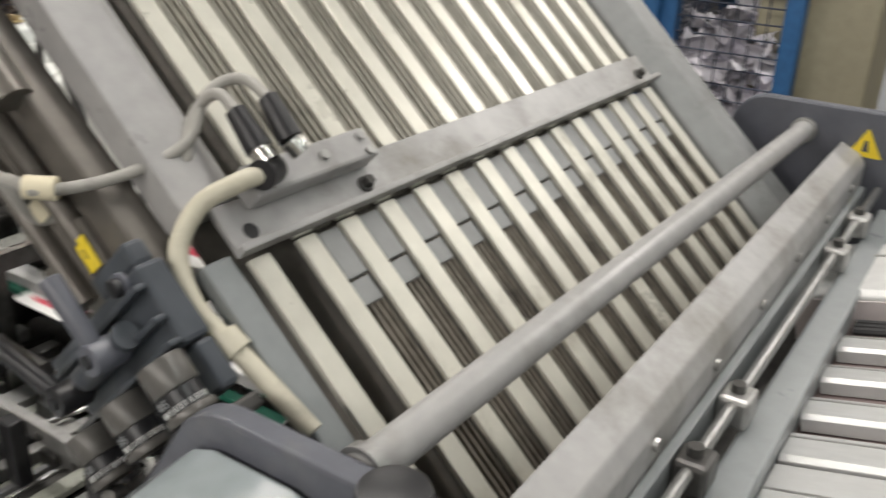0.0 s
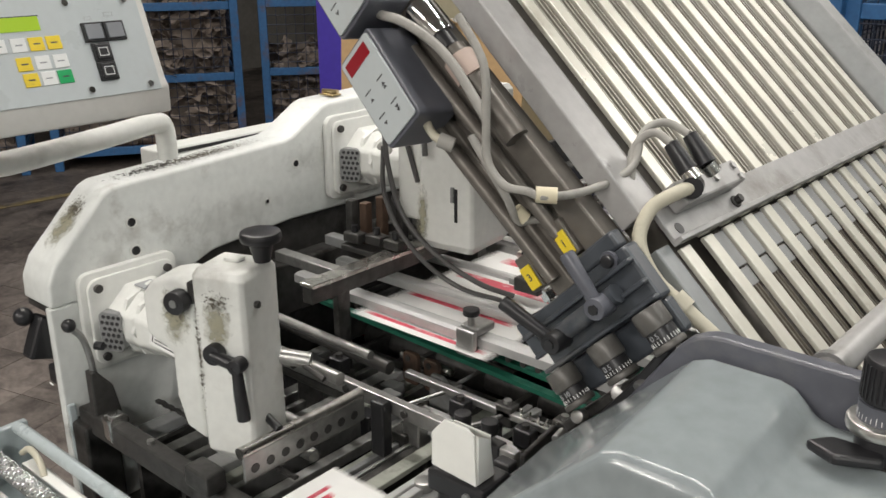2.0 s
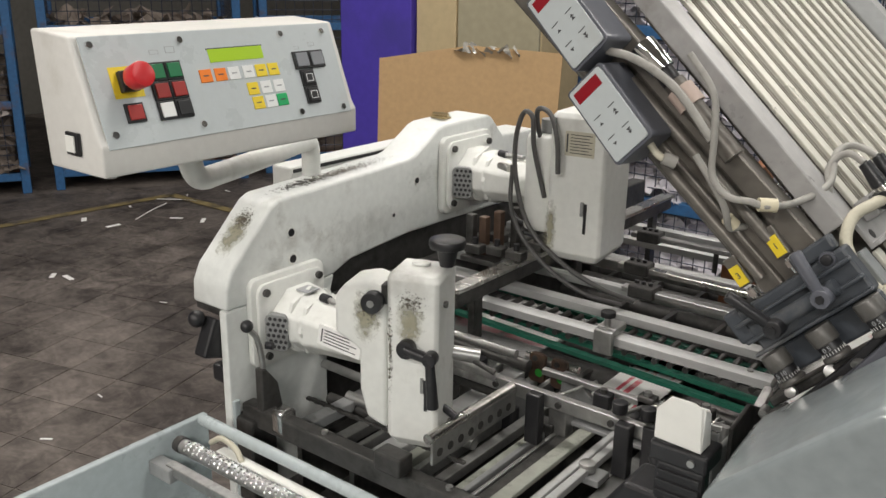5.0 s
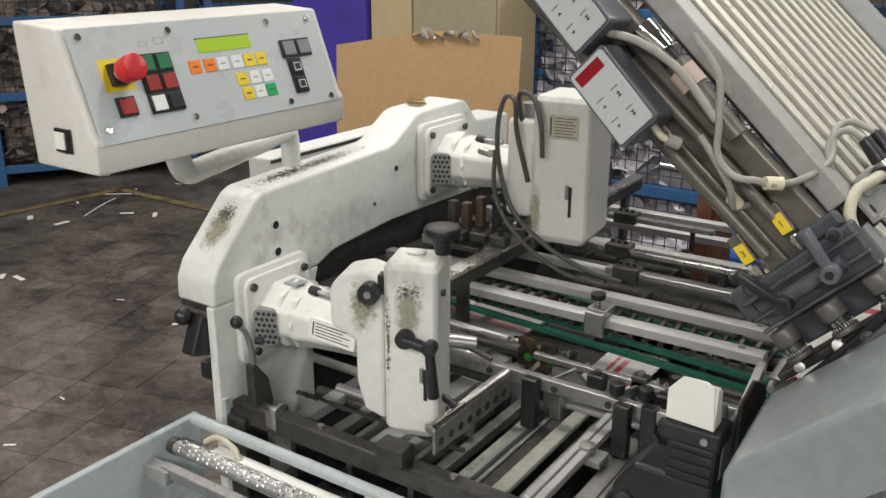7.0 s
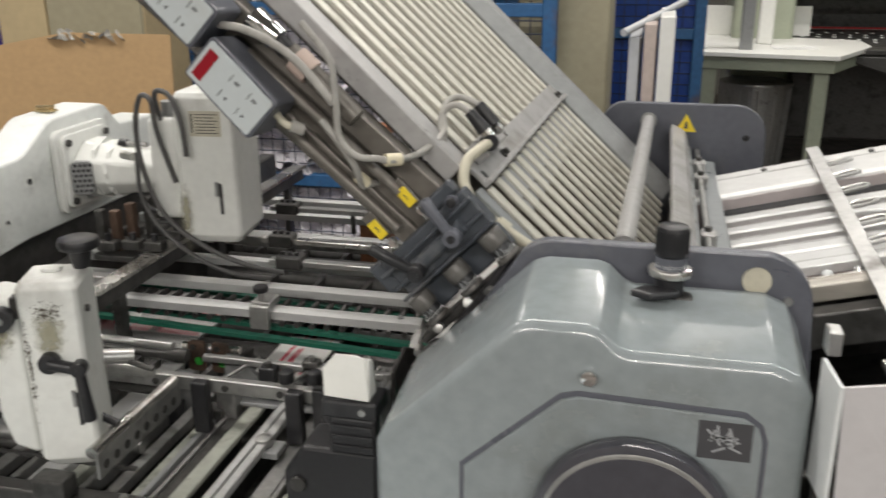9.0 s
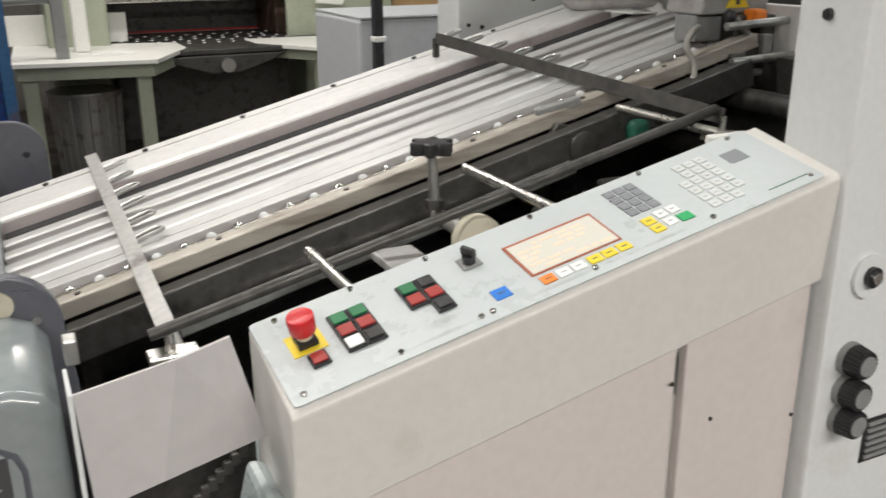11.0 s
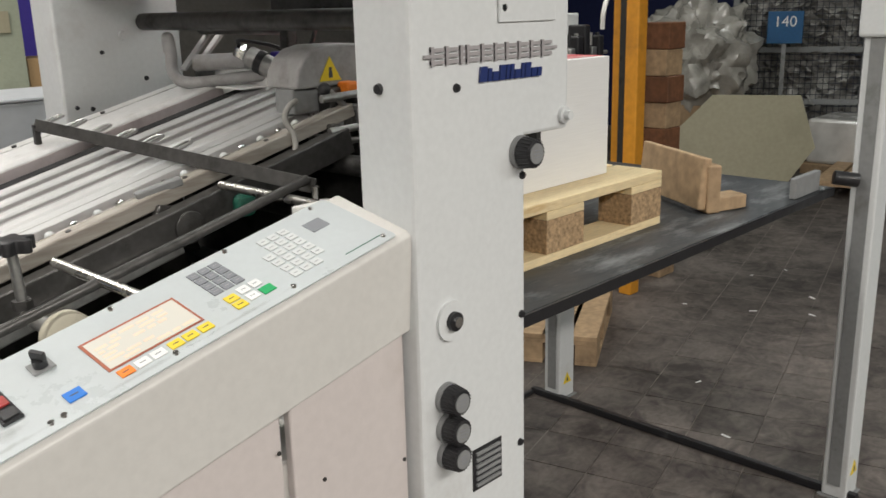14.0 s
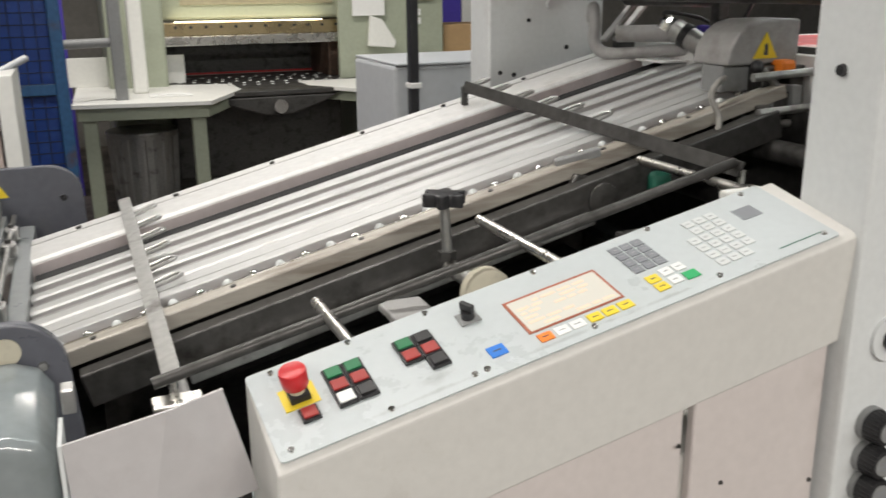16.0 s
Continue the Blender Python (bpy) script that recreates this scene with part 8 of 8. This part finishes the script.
part("cable", hose([(-0.79, 0.35, 1.50), (-0.765, 0.325, 1.497), (-0.735, 0.325, 1.492), (-0.70, 0.33, 1.475), (-0.665, 0.33, 1.45), (-0.62, 0.328, 1.40)], 0.0054, 12), M_hose, c5, smooth=True)
c4 = thing("loop_cable", -1.1, 0.72, 1.2, "two dark cables looping down from the far gear housing", "cable")
part("cable", hose([(-1.125, 0.80, 1.20), (-1.13, 0.76, 1.29), (-1.125, 0.745, 1.335), (-1.09, 0.735, 1.33), (-1.07, 0.73, 1.28), (-1.065, 0.73, 1.22)], 0.0050, 12), M_cable, c4, smooth=True)
part("cable", hose([(-1.11, 0.76, 1.16), (-1.13, 0.745, 1.26), (-1.13, 0.735, 1.32), (-1.155, 0.74, 1.325), (-1.17, 0.74, 1.27), (-1.165, 0.74, 1.19), (-1.13, 0.74, 1.10), (-1.05, 0.74, 1.04), (-0.97, 0.76, 1.0), (-0.92, 0.80, 0.975)], 0.0050, 12), M_cable, c4, smooth=True)
part("cable", hose([(-1.175, 0.74, 1.22), (-1.172, 0.735, 1.14), (-1.14, 0.735, 1.075), (-1.07, 0.735, 1.02), (-1.0, 0.75, 0.985), (-0.94, 0.79, 0.965)], 0.0045, 12), M_cable, c4, smooth=True)
part("plug", rod((-1.22, 0.80, 1.195), (-1.255, 0.815, 1.195), 0.008, 14), M_steel, c4, smooth=True)
part("cable", hose([(-1.22, 0.81, 1.10), (-1.18, 0.79, 1.09), (-1.12, 0.785, 1.10), (-1.09, 0.78, 1.14)], 0.006, 12), M_black, c4, smooth=True)

stain(ar, INNER @ pose(0.02, -0.055, 0.0), 0.05, 0.05, M_film_grey, "grime at the lower front of the casting")
stain(ar, INNER @ pose(0.50, 0.03, 0.0), 0.16, 0.06, M_film_grey, "faint grime near the latch")
stain(co, frame_of((0.45, -0.0025, zf(0.45) - 0.02), (1, 0, 0.2226), (0, 0, 1)), 0.22, 0.012, M_film_grey, "grime below the console lip")
for sx_, sz_ in ((0.40, -0.10), (0.62, -0.07), (0.74, -0.11)):
    stain(co, frame_of((sx_, 0.0005, zf(sx_) + sz_), (1, 0, 0.2226), (0, 0, 1)), 0.07, 0.03, M_film_grey, "smudge on the console front")

# grime along the lip of the operating console
for cx in (0.30, 0.46, 0.60):
    stain(pn, PN @ pose(cx * KX, 0.004, 0.0024), 0.10, 0.006, M_film_grey, "grime along the lower edge")
stain(pn, PN @ pose(0.33 * KX, 0.022 * KY, 0.0024), 0.04, 0.014, M_film_grey, "ink smudge between the keys")


# ---- moving sheets ----
M_print = mat("red_print", (0.60, 0.07, 0.11), 0.5, grain=30, vary=0.15, dirt=(0.80, 0.6, 0.6), dirt_amount=0.3, dirt_scale=25)
PERIOD = 0.4


def sheet(name, lx, ly, prints, label, group):
    """A sheet of paper with its red printed fields; it lies about its own middle."""
    ob = solo(name, box(-lx / 2, lx / 2, -ly / 2, ly / 2, 0.0, 0.0008), M_paper, label, "paper sheet", group)
    for x0, x1, y0, y1 in prints:
        part("print", box(x0, x1, y0, y1, 0.0009, 0.0011), M_print, ob, "red printed field")
    return ob


PR_RAIL = ((-0.13, 0.13, -0.225, -0.215), (-0.13, 0.10, -0.11, -0.09), (-0.12, 0.13, 0.02, 0.05), (-0.1, 0.13, 0.14, 0.17))
PR_AISLE = ((-0.03, -0.022, -0.05, 0.06), (-0.014, -0.002, -0.06, 0.05), (0.03, 0.036, -0.07, 0.0))
rail_sheets, aisle_sheets = [], []
for k in range(-1, 42):
    rail_sheets.append((k, sheet("printed_sheet", 0.30, 0.48, PR_RAIL, "white sheet printed in red on the paper rails", "printed sheets on the rails")))
    aisle_sheets.append((k, sheet("folded_sheet", 0.115, 0.20, PR_AISLE, "folded white sheet printed in red leaving the grate", "folded sheets leaving the machine")))


def motions():
    """Each sheet waits inside the machine, runs through once, and ends in the next unit."""
    for k, ob in rail_sheets:
        t = 0.3 + PERIOD * k
        keyed(ob, [(t - 0.17, pose(-0.32, 0.865, 0.937)), (t, pose(-0.75, 0.865, 0.937)), (t + 0.1, pose(-1.0, 0.865, 0.937)), (t + 0.24, pose(-1.30, 0.865, 0.937)), (t + 0.34, pose(-1.32, 0.9, 0.70))])
    for k, ob in aisle_sheets:
        t = PERIOD * k
        keyed(ob, [(t - 0.30, pose(-0.885, 0.90, 0.80)), (t - 0.1, pose(-0.885, 0.48, 0.820)), (t, pose(-0.885, 0.28, 0.8215)), (t + 0.12, pose(-0.885, 0.02, 0.745)), (t + 0.2, pose(-0.885, -0.15, 0.70))])


def keyed(ob, rows):
    """Clips a run to the length of the film and keys it."""
    def at(t):
        if t <= rows[0][0]:
            return rows[0][1]
        for (a, m), (b, n) in zip(rows, rows[1:]):
            if t <= b:
                return m.lerp(n, (t - a) / (b - a))
        return rows[-1][1]
    ts = sorted({0.0, 16.0, *(t for t, _ in rows if 0 < t < 16)})
    walk(ob, [(t, at(t)) for t in ts])




# ---- litter and floor tiles ----
rnd = random.Random(99)
for i in range(46):
    x, y = (rnd.uniform(-6.2, -2.2), rnd.uniform(0.2, 3.8)) if i < 34 else (rnd.uniform(3.0, 5.6), rnd.uniform(-0.1, 1.6))
    b = bm_new()
    s = rnd.uniform(0.015, 0.05) if i < 34 else rnd.uniform(0.008, 0.025)
    box(-s, s, -s * rnd.uniform(0.15, 0.5), s * rnd.uniform(0.1, 0.4), 0.0, 0.0015, 0, b, pose(x, y, 0.0015, rnd.uniform(-3, 3), 0, rnd.uniform(0, 180)))
    solo("paper_scrap", b, M_paper, "small white paper scrap lying on the floor", "paper scrap", "paper scraps")
for pts in (((-5.46, 2.82), (-5.33, 2.92), (-5.20, 2.97)), ((-5.12, 2.43), (-5.24, 2.64), (-5.31, 2.80))):
    solo("paper_strip", hose([(x, y, 0.004) for x, y in pts], 0.003, 5), M_paper, "long white paper strip on the floor", "paper scrap", "paper scraps")

TILE = 0.245
tile_mesh = None
rest = bm_new()
near_tiles = 0
TURN_T = radians(15)
ct, st_ = math.cos(TURN_T), math.sin(TURN_T)
for i in range(-44, 46):
    for j in range(-28, 44):
        u, v = i * TILE, j * TILE
        x, y = u * ct - v * st_, u * st_ + v * ct
        if not (-9.2 < x < 10.2 and -5.2 < y < 9.2):
            continue
        close = (-5.2 < x < -1.9 and -0.2 < y < 2.3) or (1.5 < x < 4.6 and -0.6 < y < 1.1)
        if close and near_tiles < 300:
            if tile_mesh is None:
                first_tile = part("tile", box(-TILE / 2 + 0.002, TILE / 2 - 0.002, -TILE / 2 + 0.002, TILE / 2 - 0.002, -0.003, 0.0, 0.0006, seg=1), M_tile, FLOOR)
                tile_mesh = first_tile.data
                o = first_tile
            else:
                o = new("tile", tile_mesh)
                o.parent = FLOOR
            o.location = (x, y, rnd.uniform(-0.0008, 0.0003))
            o.rotation_euler = (rnd.uniform(-0.0015, 0.0015), rnd.uniform(-0.0015, 0.0015), TURN_T)
            near_tiles += 1
        else:
            h = TILE / 2 - 0.002
            z = rnd.uniform(-0.0008, 0.0003)
            vs = [rest.verts.new((x + a * ct - c * st_, y + a * st_ + c * ct, z)) for a, c in ((-h, -h), (h, -h), (h, h), (-h, h))]
            rest.faces.new(vs)
tagged(part("tiles", rest, M_tile, FLOOR), kind="stuff")

motions()
